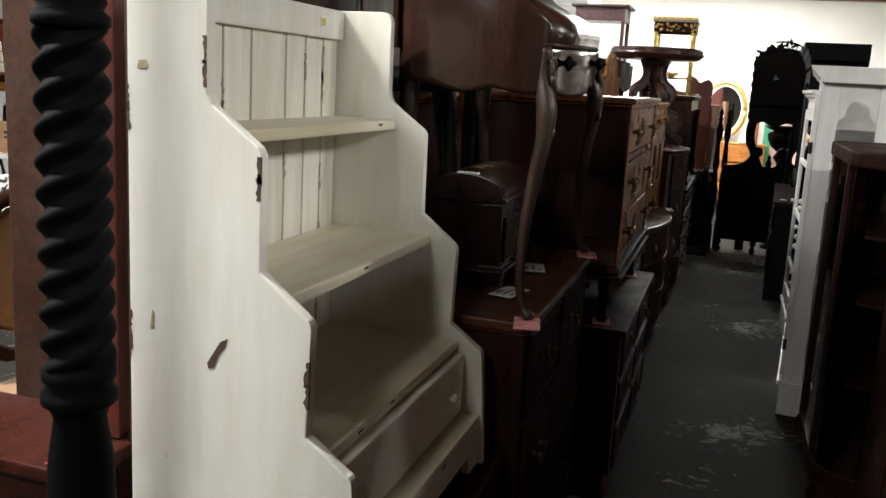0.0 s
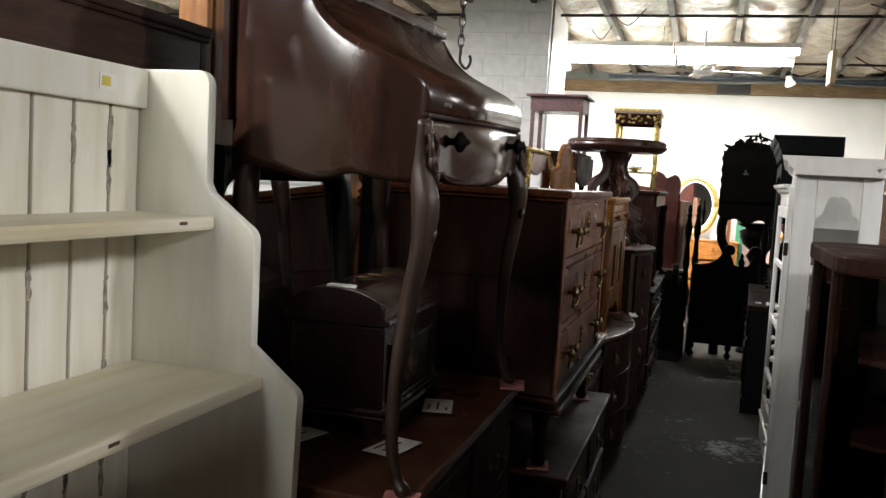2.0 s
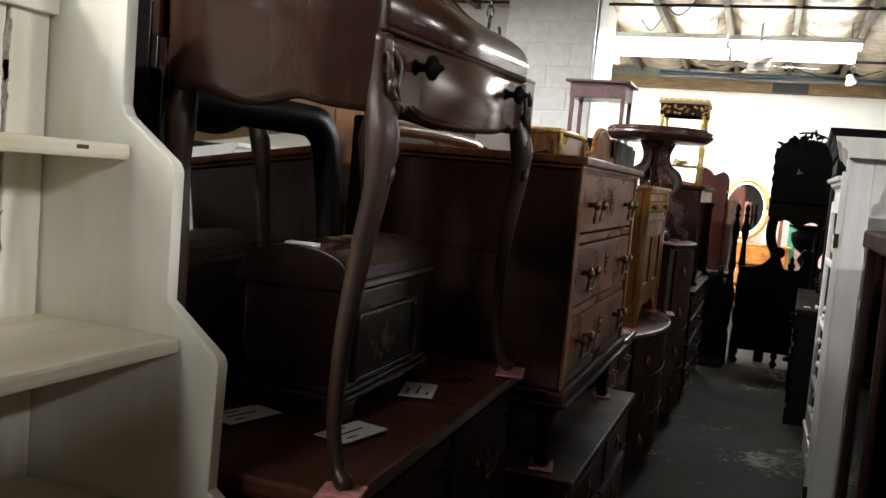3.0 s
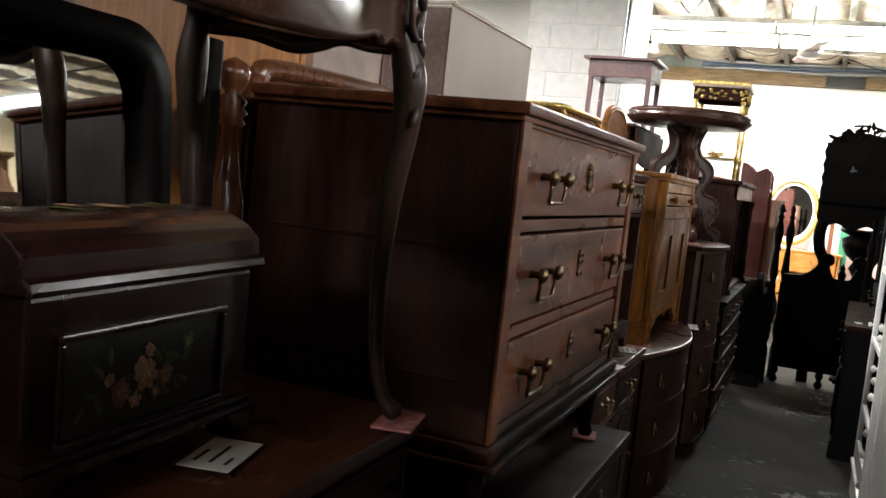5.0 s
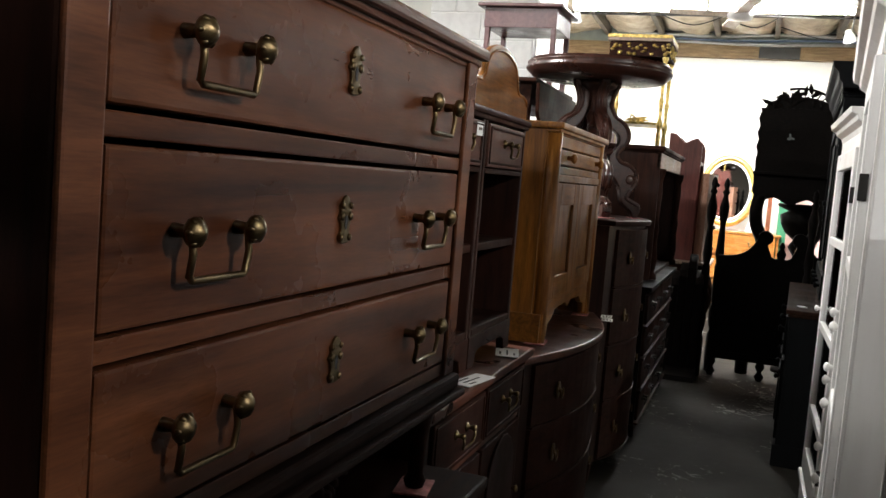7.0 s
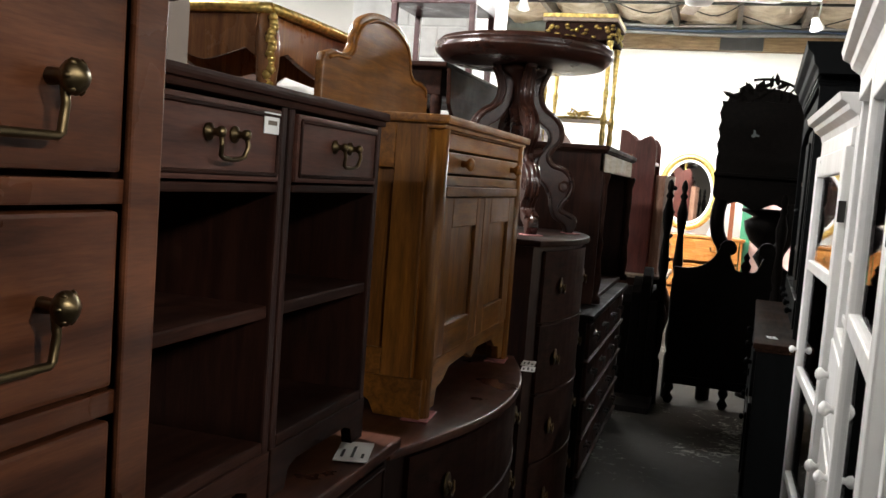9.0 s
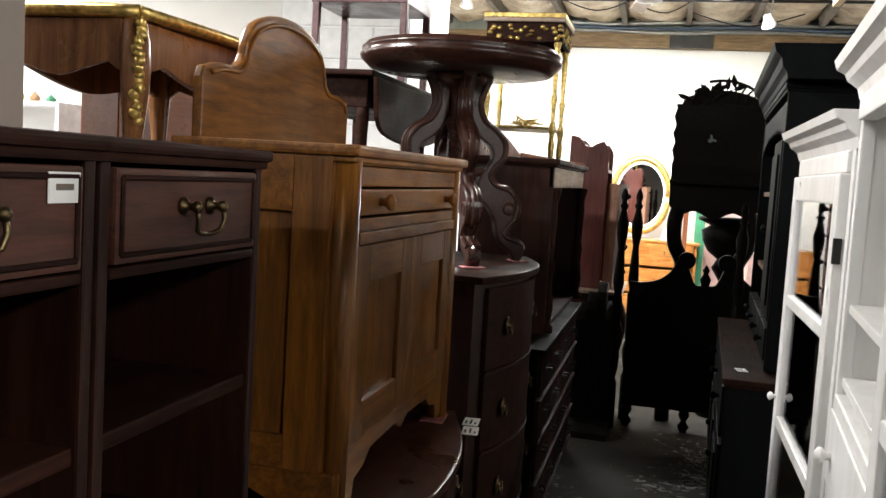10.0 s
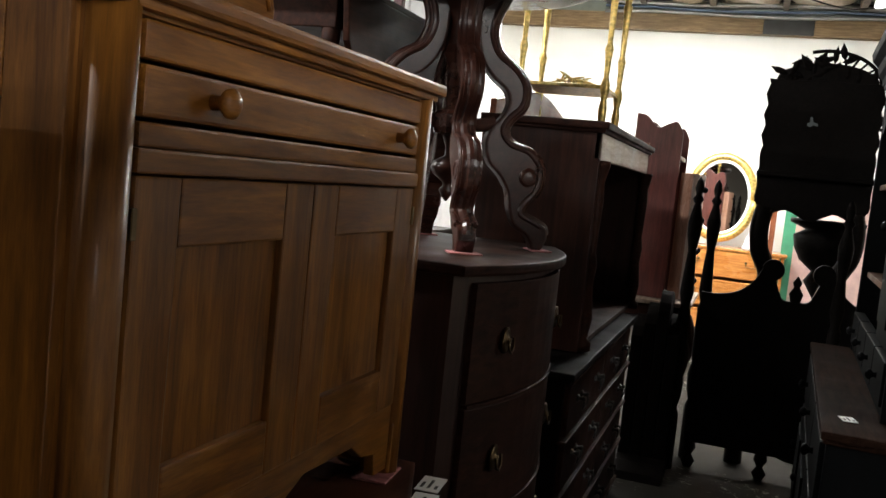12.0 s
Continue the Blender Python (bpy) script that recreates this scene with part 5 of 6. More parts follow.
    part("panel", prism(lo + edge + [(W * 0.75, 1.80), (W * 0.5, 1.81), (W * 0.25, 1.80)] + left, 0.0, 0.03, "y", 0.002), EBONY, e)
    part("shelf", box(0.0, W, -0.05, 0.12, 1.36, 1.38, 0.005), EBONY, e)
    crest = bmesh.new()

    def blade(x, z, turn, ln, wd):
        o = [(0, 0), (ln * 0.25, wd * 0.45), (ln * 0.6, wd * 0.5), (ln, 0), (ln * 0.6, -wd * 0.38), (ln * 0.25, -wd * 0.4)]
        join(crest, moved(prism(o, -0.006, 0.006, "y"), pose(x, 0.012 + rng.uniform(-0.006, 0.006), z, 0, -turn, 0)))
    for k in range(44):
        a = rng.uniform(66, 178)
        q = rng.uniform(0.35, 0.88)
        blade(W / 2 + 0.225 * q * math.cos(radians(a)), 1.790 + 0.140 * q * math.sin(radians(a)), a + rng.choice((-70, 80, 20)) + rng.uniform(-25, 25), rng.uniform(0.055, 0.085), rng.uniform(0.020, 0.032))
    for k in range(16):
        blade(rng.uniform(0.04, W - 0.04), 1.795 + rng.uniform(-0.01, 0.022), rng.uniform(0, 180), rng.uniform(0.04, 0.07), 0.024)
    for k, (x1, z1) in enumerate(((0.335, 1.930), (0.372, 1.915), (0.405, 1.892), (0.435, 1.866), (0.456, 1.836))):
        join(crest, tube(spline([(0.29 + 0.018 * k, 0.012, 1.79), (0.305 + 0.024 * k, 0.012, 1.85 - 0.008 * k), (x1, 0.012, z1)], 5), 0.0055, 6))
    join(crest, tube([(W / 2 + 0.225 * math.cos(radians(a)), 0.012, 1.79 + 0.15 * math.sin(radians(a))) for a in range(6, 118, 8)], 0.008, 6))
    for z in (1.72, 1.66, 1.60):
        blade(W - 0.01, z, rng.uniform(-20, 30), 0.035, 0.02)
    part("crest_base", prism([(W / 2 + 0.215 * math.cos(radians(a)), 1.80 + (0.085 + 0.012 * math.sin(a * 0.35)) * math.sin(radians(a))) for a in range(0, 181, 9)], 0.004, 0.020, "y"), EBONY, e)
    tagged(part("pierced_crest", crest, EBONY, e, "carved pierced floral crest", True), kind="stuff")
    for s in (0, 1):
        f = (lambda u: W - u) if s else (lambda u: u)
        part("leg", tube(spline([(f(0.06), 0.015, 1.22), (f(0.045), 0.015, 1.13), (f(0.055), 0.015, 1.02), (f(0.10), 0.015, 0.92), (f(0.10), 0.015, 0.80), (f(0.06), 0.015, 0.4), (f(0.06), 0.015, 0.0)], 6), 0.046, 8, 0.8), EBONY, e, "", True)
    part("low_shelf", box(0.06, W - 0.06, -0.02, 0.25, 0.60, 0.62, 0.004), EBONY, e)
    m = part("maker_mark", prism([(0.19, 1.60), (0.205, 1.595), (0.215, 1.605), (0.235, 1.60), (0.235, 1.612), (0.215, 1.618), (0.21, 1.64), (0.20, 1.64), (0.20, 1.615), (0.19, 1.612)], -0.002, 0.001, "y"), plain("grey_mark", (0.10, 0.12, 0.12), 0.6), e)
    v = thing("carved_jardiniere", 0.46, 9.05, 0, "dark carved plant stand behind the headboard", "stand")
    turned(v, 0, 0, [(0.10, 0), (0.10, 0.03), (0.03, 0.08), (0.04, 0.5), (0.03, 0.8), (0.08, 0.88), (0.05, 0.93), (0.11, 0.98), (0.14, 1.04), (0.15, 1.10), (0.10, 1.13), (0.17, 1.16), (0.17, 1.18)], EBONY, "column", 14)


def right_row():
    """Black hutch and white cabinets: fronts face the aisle."""
    b = thing("black_buffet", 0.400, 8.12, 0, "worn black buffet base with brown wooden top", "buffet", "", 177.6)
    W = 1.47
    carcass(b, 0.52, W, 0.715, DARKTOP, over=0.015, foot=0.09, matz=BLACK)
    part("plinth", box(-0.5, 0.012, -0.004, W + 0.004, 0, 0.10, 0.006), BLACK, b)
    for k in range(3):
        y0 = 0.03 + 0.472 * k
        d = drawer(b, 0, y0, y0 + 0.462, 0.50, 0.68, BLACK, 0.012)
        knob(d, 0.012, y0 + 0.21, 0.59, 0.016, BLACK)
        f = part("door", box(-0.02, 0.012, y0, y0 + 0.462, 0.12, 0.48, 0.004), BLACK, b)
        part("panel", box(0.0125, 0.02, y0 + 0.07, y0 + 0.36, 0.18, 0.42, 0.006), BLACK, f)
        knob(f, 0.012, y0 + 0.05, 0.33, 0.014, BLACK)
    u = thing("black_hutch_top", 0.520, 8.06, 0.718, "worn black open hutch top with brown interior and deep cornice", "hutch", "", 177.6)
    W = 1.25
    carcass(u, 0.36, W, 0.99, BLACK, over=0.01, foot=0.0, matz=BLACK)
    part("interior", box(-0.344, -0.335, 0.024, W - 0.024, 0.03, 0.93, 0), BROWNIN, u)
    for z in (0.28, 0.60):
        part("shelf", box(-0.334, -0.02, 0.024, W - 0.024, z, z + 0.02, 0.003), BROWNIN, u)
    for k in range(4):
        d = drawer(u, 0, 0.03 + 0.3 * k, 0.32 + 0.3 * k, 0.03, 0.15, BLACK, 0.006)
        knob(d, 0.006, 0.175 + 0.3 * k, 0.09, 0.014, BLACK)
    sc = [(0.024, 0.93), (W - 0.024, 0.93), (W - 0.024, 0.78)] + [(W - 0.03 - (W - 0.06) * i / 24, 0.86 - 0.02 * (i % 2) - 0.05 * abs(i / 12 - 1) ** 3) for i in range(25)] + [(0.024, 0.78)]
    part("scalloped_valance", prism(sc, -0.022, -0.002, "x", 0.002), BLACK, u)
    f = part("door", box(-0.02, 0.004, W - 0.36, W - 0.03, 0.17, 0.80, 0.004), BLACK, u)
    part("panel", box(0.0045, 0.012, W - 0.31, W - 0.08, 0.22, 0.75, 0.005), BLACK, f)
    knob(f, 0.004, W - 0.34, 0.48, 0.014, BLACK)
    cp = [(-0.36, 0.991), (0.012, 0.991), (0.016, 1.012), (0.030, 1.03), (0.036, 1.06), (0.056, 1.08), (0.062, 1.107), (-0.36, 1.107)]
    part("cornice", prism(cp, -0.08, W + 0.08, "y", 0.002), BLACK, u)
    card(0.395, 6.80, 0.715, 0.05, 0.035, 10)
    # white cabinets
    a = thing("white_curio_cabinet", 0.435, 5.37, 0, "tall distressed white cabinet with glazed door, shelves and drawers", "cabinet", "white cabinets", 175.5)
    white_curio(a, 1.18, 0.30, 1.515, True)
    c = thing("white_glazed_cabinet", 0.44, 6.115, 0, "distressed white cabinet with a tall glazed door and moulded cornice", "cabinet", "white cabinets", 180)
    white_curio(c, 0.70, 0.28, 1.425, False)
    part("price_tag", box(0.0225, 0.0235, 0.63, 0.655, 1.12, 1.15, 0), PAPER, c, "white paper price tag")


DARKTOP = wood("dark_brown_buffet_top", (0.010, 0.005, 0.0035), (0.03, 0.015, 0.010), 0.78, "y", 0.0, 0.15, 1.0, 0.02)
BROWNIN = wood("brown_hutch_interior", (0.06, 0.028, 0.014), (0.16, 0.08, 0.04), 0.5, "z")


# grey that puts the shade inside the curio cabinet into its back
SHADEGREY = plain("grey_inside_shade", (0.24, 0.23, 0.22), 0.7, 0, 0.3, 6)


def white_curio(e, W, D, H, glazed_end):
    mat = COOLWHITE
    part("plinth", box(-D, 0.018, -0.008, W + 0.008, 0.0, 0.14, 0.006), mat, e)
    part("plinth_moulding", box(-D, 0.03, -0.015, W + 0.015, 0.141, 0.165, 0.008), mat, e)
    part("back", box(-D, -D + 0.012, 0.02, W - 0.02, 0.166, H, 0.002), mat, e)
    part("end", box(-D, 0, 0, 0.02, 0.166, H, 0.003), mat, e)
    # sheets over the white back, coloured as the shade inside, darkest below
    for z0, z1, m in ((0.168, 0.60, SHADEBOARD), (0.602, 0.97, SHADEGREY if glazed_end else SHADEBOARD), (0.972, H - 0.01, SHADEGREY if glazed_end else SHADEBOARD)):
        part("lining", box(-D + 0.0125, -D + 0.0165, 0.022, W - 0.022, z0, z1, 0), m, e, "inside back darkened to stand for the shade in the cabinet")
    # same painted shade on the inner sides behind the glazed door
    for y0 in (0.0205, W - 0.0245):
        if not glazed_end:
            part("side_lining", box(-D + 0.017, -0.022, y0, y0 + 0.004, 0.168, H - 0.012, 0), SHADEBOARD, e)
    if glazed_end:
        y = W - 0.02
        part("end_stile", box(-0.075, 0, y, W, 0.166, H, 0.004), mat, e)
        part("end_stile", box(-D, -D + 0.07, y, W, 0.166, H, 0.004), mat, e)
        o = [(-D + 0.0705, H - 0.20), (-D + 0.0705, H), (-0.0755, H), (-0.0755, H - 0.20)]
        cx = (-D - 0.005) / 2
        arch = [(-0.078, H - 0.20), (-0.079, H - 0.165), (-0.094, H - 0.150)] + ring(cx, H - 0.125, 0.048, -20, 200, 12) + [(-D + 0.089, H - 0.150), (-D + 0.074, H - 0.165), (-D + 0.073, H - 0.20)]
        part("arched_head", prism(o + arch[::-1], y + 0.001, W - 0.001, "y"), mat, e)
        part("end_rail", box(-D + 0.0705, -0.0755, y, W, 0.166, 0.26, 0.003), mat, e)
        for z in (0.62, 1.0):
            part("end_rail", box(-D + 0.0705, -0.0755, y + 0.004, W - 0.002, z, z + 0.028, 0.003), mat, e)
        part("end_glass", box(-D + 0.068, -0.073, y + 0.007, y + 0.010, 0.25, H - 0.06, 0), GLASS, e)
    else:
        part("end", box(-D, 0, W - 0.02, W, 0.166, H, 0.003), mat, e)
    for z in ((0.985, 1.12) if glazed_end else (0.45, 0.80, 1.12)):
        part("shelf", box(-D + 0.013, -0.004 if glazed_end else -0.03, 0.022, W - 0.022, z, z + 0.016, 0.002), mat, e)
    n = 2 if glazed_end else 1
    w = (W - 0.06) / n
    if glazed_end:
        part("divider", box(-D + 0.013, 0.004, 0.03 + w - 0.012, 0.03 + w + 0.012, 0.166, H - 0.05, 0.003), mat, e)
        for r in range(4):
            z0 = 0.18 + 0.2 * r
            d = drawer(e, 0.0, 0.03, 0.03 + w - 0.013, z0, z0 + 0.195, mat, 0.008)
            part("raised_panel", prism([(0.06, z0 + 0.04), (0.03 + w / 2, z0 + 0.02), (w - 0.02, z0 + 0.04), (w - 0.02, z0 + 0.17), (0.06, z0 + 0.17)], 0.0085, 0.014, "x", 0.003), mat, d)
            for y in (0.13, w - 0.09):
                knob(d, 0.014, y, z0 + 0.10, 0.014, mat)
    for k in range(n - 1, n):
        y0 = 0.03 + k * w
        f = new("door")
        f.parent = e
        for a, b2, c, d2 in ((y0, y0 + 0.055, 0.18, H - 0.05), (y0 + w - 0.057, y0 + w - 0.002, 0.18, H - 0.05)):
            part("stile", box(0.0, 0.022, a, b2, c, d2, 0.004), mat, f)
        for z0, z1 in ((0.18, 0.27), (0.41, 0.438), (0.727, 0.755), (1.045, 1.073), (H - 0.11, H - 0.05)):
            part("rail", box(0.0005, 0.0215, y0 + 0.0555, y0 + w - 0.0575, z0, z1, 0.004), mat, f)
        part("pane", box(0.009, 0.012, y0 + 0.05, y0 + w - 0.052, 0.26, H - 0.10, 0), GLASS, f)
        knob(f, 0.022, y0 + 0.03, 0.80, 0.011, mat)
        for z in (0.3, 1.2):
            part("hinge", box(0.008, 0.024, y0 + w - 0.004, y0 + w + 0.004, z, z + 0.05, 0.001, None, 1), IRON, f)
    part("frieze", box(-0.02, 0.012, 0.0295, W - 0.0305, H - 0.048, H - 0.006, 0.003), mat, e)
    for y in (0.0, W - 0.03):
        part("front_stile", box(-0.02, 0.004, y, y + 0.029, 0.166, H, 0.003), mat, e)
    cp = [(-D, H - 0.005), (0.006, H - 0.005), (0.012, H + 0.015), (0.03, H + 0.028), (0.035, H + 0.04), (0.05, H + 0.048), (0.055, H + 0.065), (-D, H + 0.065)]
    part("cornice", prism(cp, -0.04, W + 0.04, "y", 0.003), mat, e)


def china_cabinet():
    e = thing("china_cabinet", 0.38, 3.90, 0, "dark mahogany bow-glass china cabinet on carved feet", "cabinet", "", 180)
    W, D, H = 0.86, 0.42, 1.28
    o = [(-D, 0.0), (-D, W)] + ring(-0.16, W - 0.16, 0.16, 90, 0, 6) + ring(-0.16, 0.16, 0.16, 0, -90, 6)
    part("base", prism(o, 0.12, 0.20, "z", 0.006), MAHOG, e)
    part("top", prism([(u + 0.012 if u > -D + 0.01 else u, v + (0.012 if v > W / 2 else -0.012)) for u, v in o], H - 0.05, H, "z", 0.008), MAHOG, e)
    part("back", box(-D, -D + 0.015, 0, W, 0.2, H - 0.05, 0), MAHOGZ, e)
    gl = ring(-0.16, W - 0.16, 0.15, 90, 0, 6) + ring(-0.16, 0.16, 0.15, 0, -90, 6)
    gl = gl + [(u - 0.004, v) for u, v in gl[::-1]]
    part("curved_glass", prism(gl, 0.2, H - 0.05, "z"), GLASS, e)
    for u, v in ((-0.01, 0.2), (-0.01, W - 0.2), (-0.16, 0.012), (-0.16, W - 0.012), (-D + 0.02, W - 0.014), (-D + 0.02, 0.014)):
        part("upright", box(u - 0.014, u + 0.014, v - 0.014, v + 0.014, 0.2, H - 0.05, 0.005), MAHOGZ, e)
    for z in (0.5, 0.78, 1.0):
        part("shelf", prism([(u - 0.02, 0.03 + v * (W - 0.06) / W) for u, v in o], z, z + 0.012, "z"), MAHOG, e)
    # opaque dark sheets added behind the glass in place of the shade inside
    part("end_panel", box(-D + 0.03, -0.17, W - 0.016, W - 0.006, 0.2, H - 0.051, 0.002), MAHOGZ, e)
    part("end_panel", box(-D + 0.03, -0.17, 0.006, 0.016, 0.2, H - 0.051, 0.002), MAHOGZ, e)
    cv = ring(-0.16, 0.16, 0.135, 0, -90, 6)
    part("curved_panel", prism(cv + [(u - 0.006, v + 0.004) for u, v in cv[::-1]], 0.2, H - 0.051, "z"), MAHOGZ, e)
    part("inner_lining", box(-D + 0.016, -D + 0.022, 0.02, W - 0.02, 0.2, H - 0.052, 0), SHADEBOARD, e)
    for x, y in ((-0.06, 0.08), (-0.06, W - 0.08), (-D + 0.05, 0.06), (-D + 0.05, W - 0.06)):
        cabriole(e, x, y, 0.125, MAHOG, (0.6, 0), 0.04, "foot", 0.03)
    t = thing("tall_wardrobe", 0.50, 2.95, 0, "tall dark mahogany wardrobe with moulded panels and small knob", "wardrobe", "", 180)
    carcass(t, 0.50, 0.95, 1.62, MAHOG, over=0.03, foot=0.0, matz=MAHOGZ)
    for k in range(2):
        f = part("door", box(-0.02, 0.006, 0.03 + 0.45 * k, 0.475 + 0.45 * k, 0.1, 1.56, 0.005), MAHOGZ, t)
        part("panel", box(0.0065, 0.014, 0.09 + 0.45 * k, 0.415 + 0.45 * k, 0.18, 1.46, 0.006), MAHOGZ, f)
    knob(f, 0.006, 0.52, 0.85, 0.014, STEEL)


for build in (base_chest, stepped_shelf, dresser_one, ladies_desk, dome_trunk, dresser_mirror, three_drawer_chest, low_dresser, sideboard_short, nightstand, oak_washstand):
    build()
bow_chest(-0.42, 4.83, 1.06, 0.40, 0.115, 0.697, (0.09, 0.29, 0.48, 0.67), "mahogany bow-front chest with round brass pulls under the washstand", (0.2, 0.84), MAHOG)
bow_chest(-0.37, 5.935, 0.745, 0.40, 0.09, 1.06, (0.09, 0.33, 0.56, 0.79, 1.03), "tall dark bow-front chest with polished top", (0.15, 0.55), MAHOG)
for build in (pedestal_table, hutch_cabinet, gilt_stand, far_left, scroll_bed, bed_boards, carved_etagere, right_row, china_cabinet):
    build()


# ---- behind and above the left row ----
def back_pieces():
    c = thing("dark_sideboard", -0.98, 1.36, 0, "tall dark brown case piece with a scuffed top edge", "cabinet")
    carcass(c, 0.34, 0.88, 1.70, DULL, over=0.01, foot=0.0, matz=DULL)
    part("front", box(-0.02, 0.0, 0.023, 0.857, 0.03, 1.675, 0.003), DULL, c)
    p = thing("pine_panel", -1.0, 2.27, 0, "tall orange pine panelled board standing on edge", "board")
    carcass(p, 0.07, 1.10, 2.15, PINE, over=0.002, foot=0.0, matz=PINE)
    for y0, y1 in ((0.03, 0.38), (0.385, 0.72), (0.725, 1.07)):
        part("panel", box(-0.02, 0.002, y0, y1, 0.05, 2.1, 0.004), PINE, p)
    b = thing("bed_end", -0.90, 2.975, 0, "polished brown bed end with turned post and curved top rail", "bed")
    post = [(0.03, 0), (0.03, 0.5), (0.02, 0.55), (0.035, 0.62), (0.02, 0.70), (0.03, 0.75), (0.03, 0.95), (0.022, 0.98), (0.022, 1.01), (0.03, 1.03), (0.022, 1.05), (0.036, 1.10), (0.042, 1.14), (0.036, 1.19), (0.022, 1.26), (0.018, 1.32), (0.03, 1.33), (0.022, 1.34), (0.032, 1.35), (0.022, 1.36), (0.030, 1.37), (0.014, 1.385), (0.026, 1.40), (0.031, 1.42), (0.026, 1.44), (0.001, 1.452)]
    for y in (0.0, 1.02):
        part("post", lathe(post, 18, pose(0, y, 0)), TURNED, b, "", True)
    part("top_rail", tube(spline([(0, 0.06, 0.9), (0, 0.06, 1.35), (0, 0.075, 1.42), (0, 0.13, 1.445), (0, 0.5, 1.455), (0, 0.89, 1.445), (0, 0.945, 1.42), (0, 0.96, 1.35), (0, 0.96, 0.9)], 6), 0.022, 10), TURNED, b, "", True)
    part("panel", box(-0.012, 0.012, 0.05, 0.97, 0.3, 1.36, 0.004), MAHOGZ, b)
    m = thing("mottled_board", -1.0, 3.40, 0, "tall veneered board with mottled grey-pink surface", "board")
    part("face", box(-0.03, 0, 0, 0.34, 0, 1.95, 0.004), MOTTLE, m)
    part("edge_strip", box(-0.035, 0.003, 0.3405, 0.38, 0, 1.96, 0.003), REDDARK, m)
    g = thing("backless_cabinet", -0.98, 4.12, 0, "cabinet turned round, showing its plain grey-brown back panel", "cabinet")
    carcass(g, 0.40, 0.80, 1.80, GREYB, over=0.006, foot=0.0, matz=DULL, top=0.012)
    part("back_panel", box(0.0005, 0.005, 0.002, 0.798, 0.0, 1.785, 0.001, None, 1), GREYB, g)
    part("edge_tape", box(0.0, 0.008, 0.0, 0.80, 1.788, 1.80, 0.001, None, 1), PALE, g)
    # gilt-mounted table
    s = thing("blanket_chest", -0.82, 5.0, 0, "dark chest under the gilt-mounted table", "chest")
    carcass(s, 0.48, 0.80, 1.05, DULL, over=0.006, foot=0.0, matz=DULL)
    part("front", box(-0.02, 0.0, 0.023, 0.777, 0.03, 1.02, 0.003), DULL, s)
    t = thing("gilt_mounted_table", -0.88, 5.10, 1.053, "inlaid brown side table with gilt edge and gilt-mounted cabriole legs", "table")
    W, D, H = 0.62, 0.34, 0.55

    def serp(k, a=0.0):
        pts = []
        for i in range(9):
            pts.append((0.012 * math.sin(math.pi * i / 8) * k + a, W * i / 8))
        for i in range(1, 8):
            pts.append((-D * i / 8, W + 0.015 * math.sin(math.pi * i / 8) * k + a))
        for i in range(9):
            pts.append((-D - 0.012 * math.sin(math.pi * i / 8) * k - a, W - W * i / 8))
        for i in range(1, 8):
            pts.append((-D + D * i / 8, -0.015 * math.sin(math.pi * i / 8) * k - a))
        return pts
    part("tabletop", prism(serp(1), H - 0.02, H - 0.004, "z", 0.002), OAK2, t)
    e = bmesh.new()
    o = serp(1, 0.004)
    join(e, tube([(u, v, H - 0.008) for u, v in o] + [(o[0][0], o[0][1], H - 0.008)], 0.013, 6))
    part("gilt_edge", e, GOLD, t, "", True)
    for y in (0.0, W):
        ap = [(-D + 0.03, H - 0.021), (-0.03, H - 0.021), (-0.03, H - 0.12)] + curve2([(-0.06, H - 0.10), (-0.11, H - 0.115), (-D / 2, H - 0.13), (-D + 0.11, H - 0.115), (-D + 0.06, H - 0.10)], 3) + [(-D + 0.03, H - 0.12)]
        part("apron", prism(ap, y - 0.006, y + 0.006, "y", 0.002), INLAY, t)
    ap = [(0.03, H - 0.021), (W - 0.03, H - 0.021), (W - 0.03, H - 0.12)] + curve2([(W - 0.1, H - 0.10), (W - 0.2, H - 0.125), (W / 2, H - 0.14), (0.2, H - 0.125), (0.1, H - 0.10)], 3) + [(0.03, H - 0.12)]
    for x in (-0.01, -D + 0.01):
        part("apron", prism(ap, x - 0.008, x + 0.008, "x", 0.002), INLAY, t)
    rng = random.Random(5)
    for x, y, ox, oy in ((-0.02, 0.02, 1, -1), (-0.02, W - 0.02, 1, 1), (-D + 0.02, 0.02, -1, -1), (-D + 0.02, W - 0.02, -1, 1)):
        cabriole(t, x, y, H - 0.02, INLAY, (0.7 * ox, 0.7 * oy), 0.022, "leg", 0.025)
        b2 = bmesh.new()
        for k in range(16):
            z = H - 0.03 - 0.012 * k
            q = 0.040 * (1 - abs(k - 6) / 22)
            join(b2, moved(lathe([(0.001, -0.013), (0.012, -0.003), (0.010, 0.006), (0.001, 0.014)], 6), pose(x + ox * q + rng.uniform(-0.005, 0.005), y + oy * q + rng.uniform(-0.005, 0.005), z, rng.uniform(-40, 40), rng.uniform(-40, 40), 0)))
        tagged(part("gilt_mount", b2, GOLD, t, "", True), kind="stuff")
    # drop-leaf table with a small table on it
    h = thing("plain_cupboard", -0.78, 6.15, 0, "dark cupboard behind the round table", "cupboard")
    carcass(h, 0.55, 0.95, 1.05, DULL, over=0.006, foot=0.0, matz=DULL)
    part("front", box(-0.02, 0.0, 0.023, 0.927, 0.03, 1.02, 0.003), DULL, h)
    d = thing("drop_leaf_table", -0.80, 6.22, 1.053, "dark drop-leaf table with one leaf hanging down", "table")
    part("tabletop", box(-0.36, 0.0, 0.0, 0.80, 0.565, 0.583, 0.005), MAHOG, d)
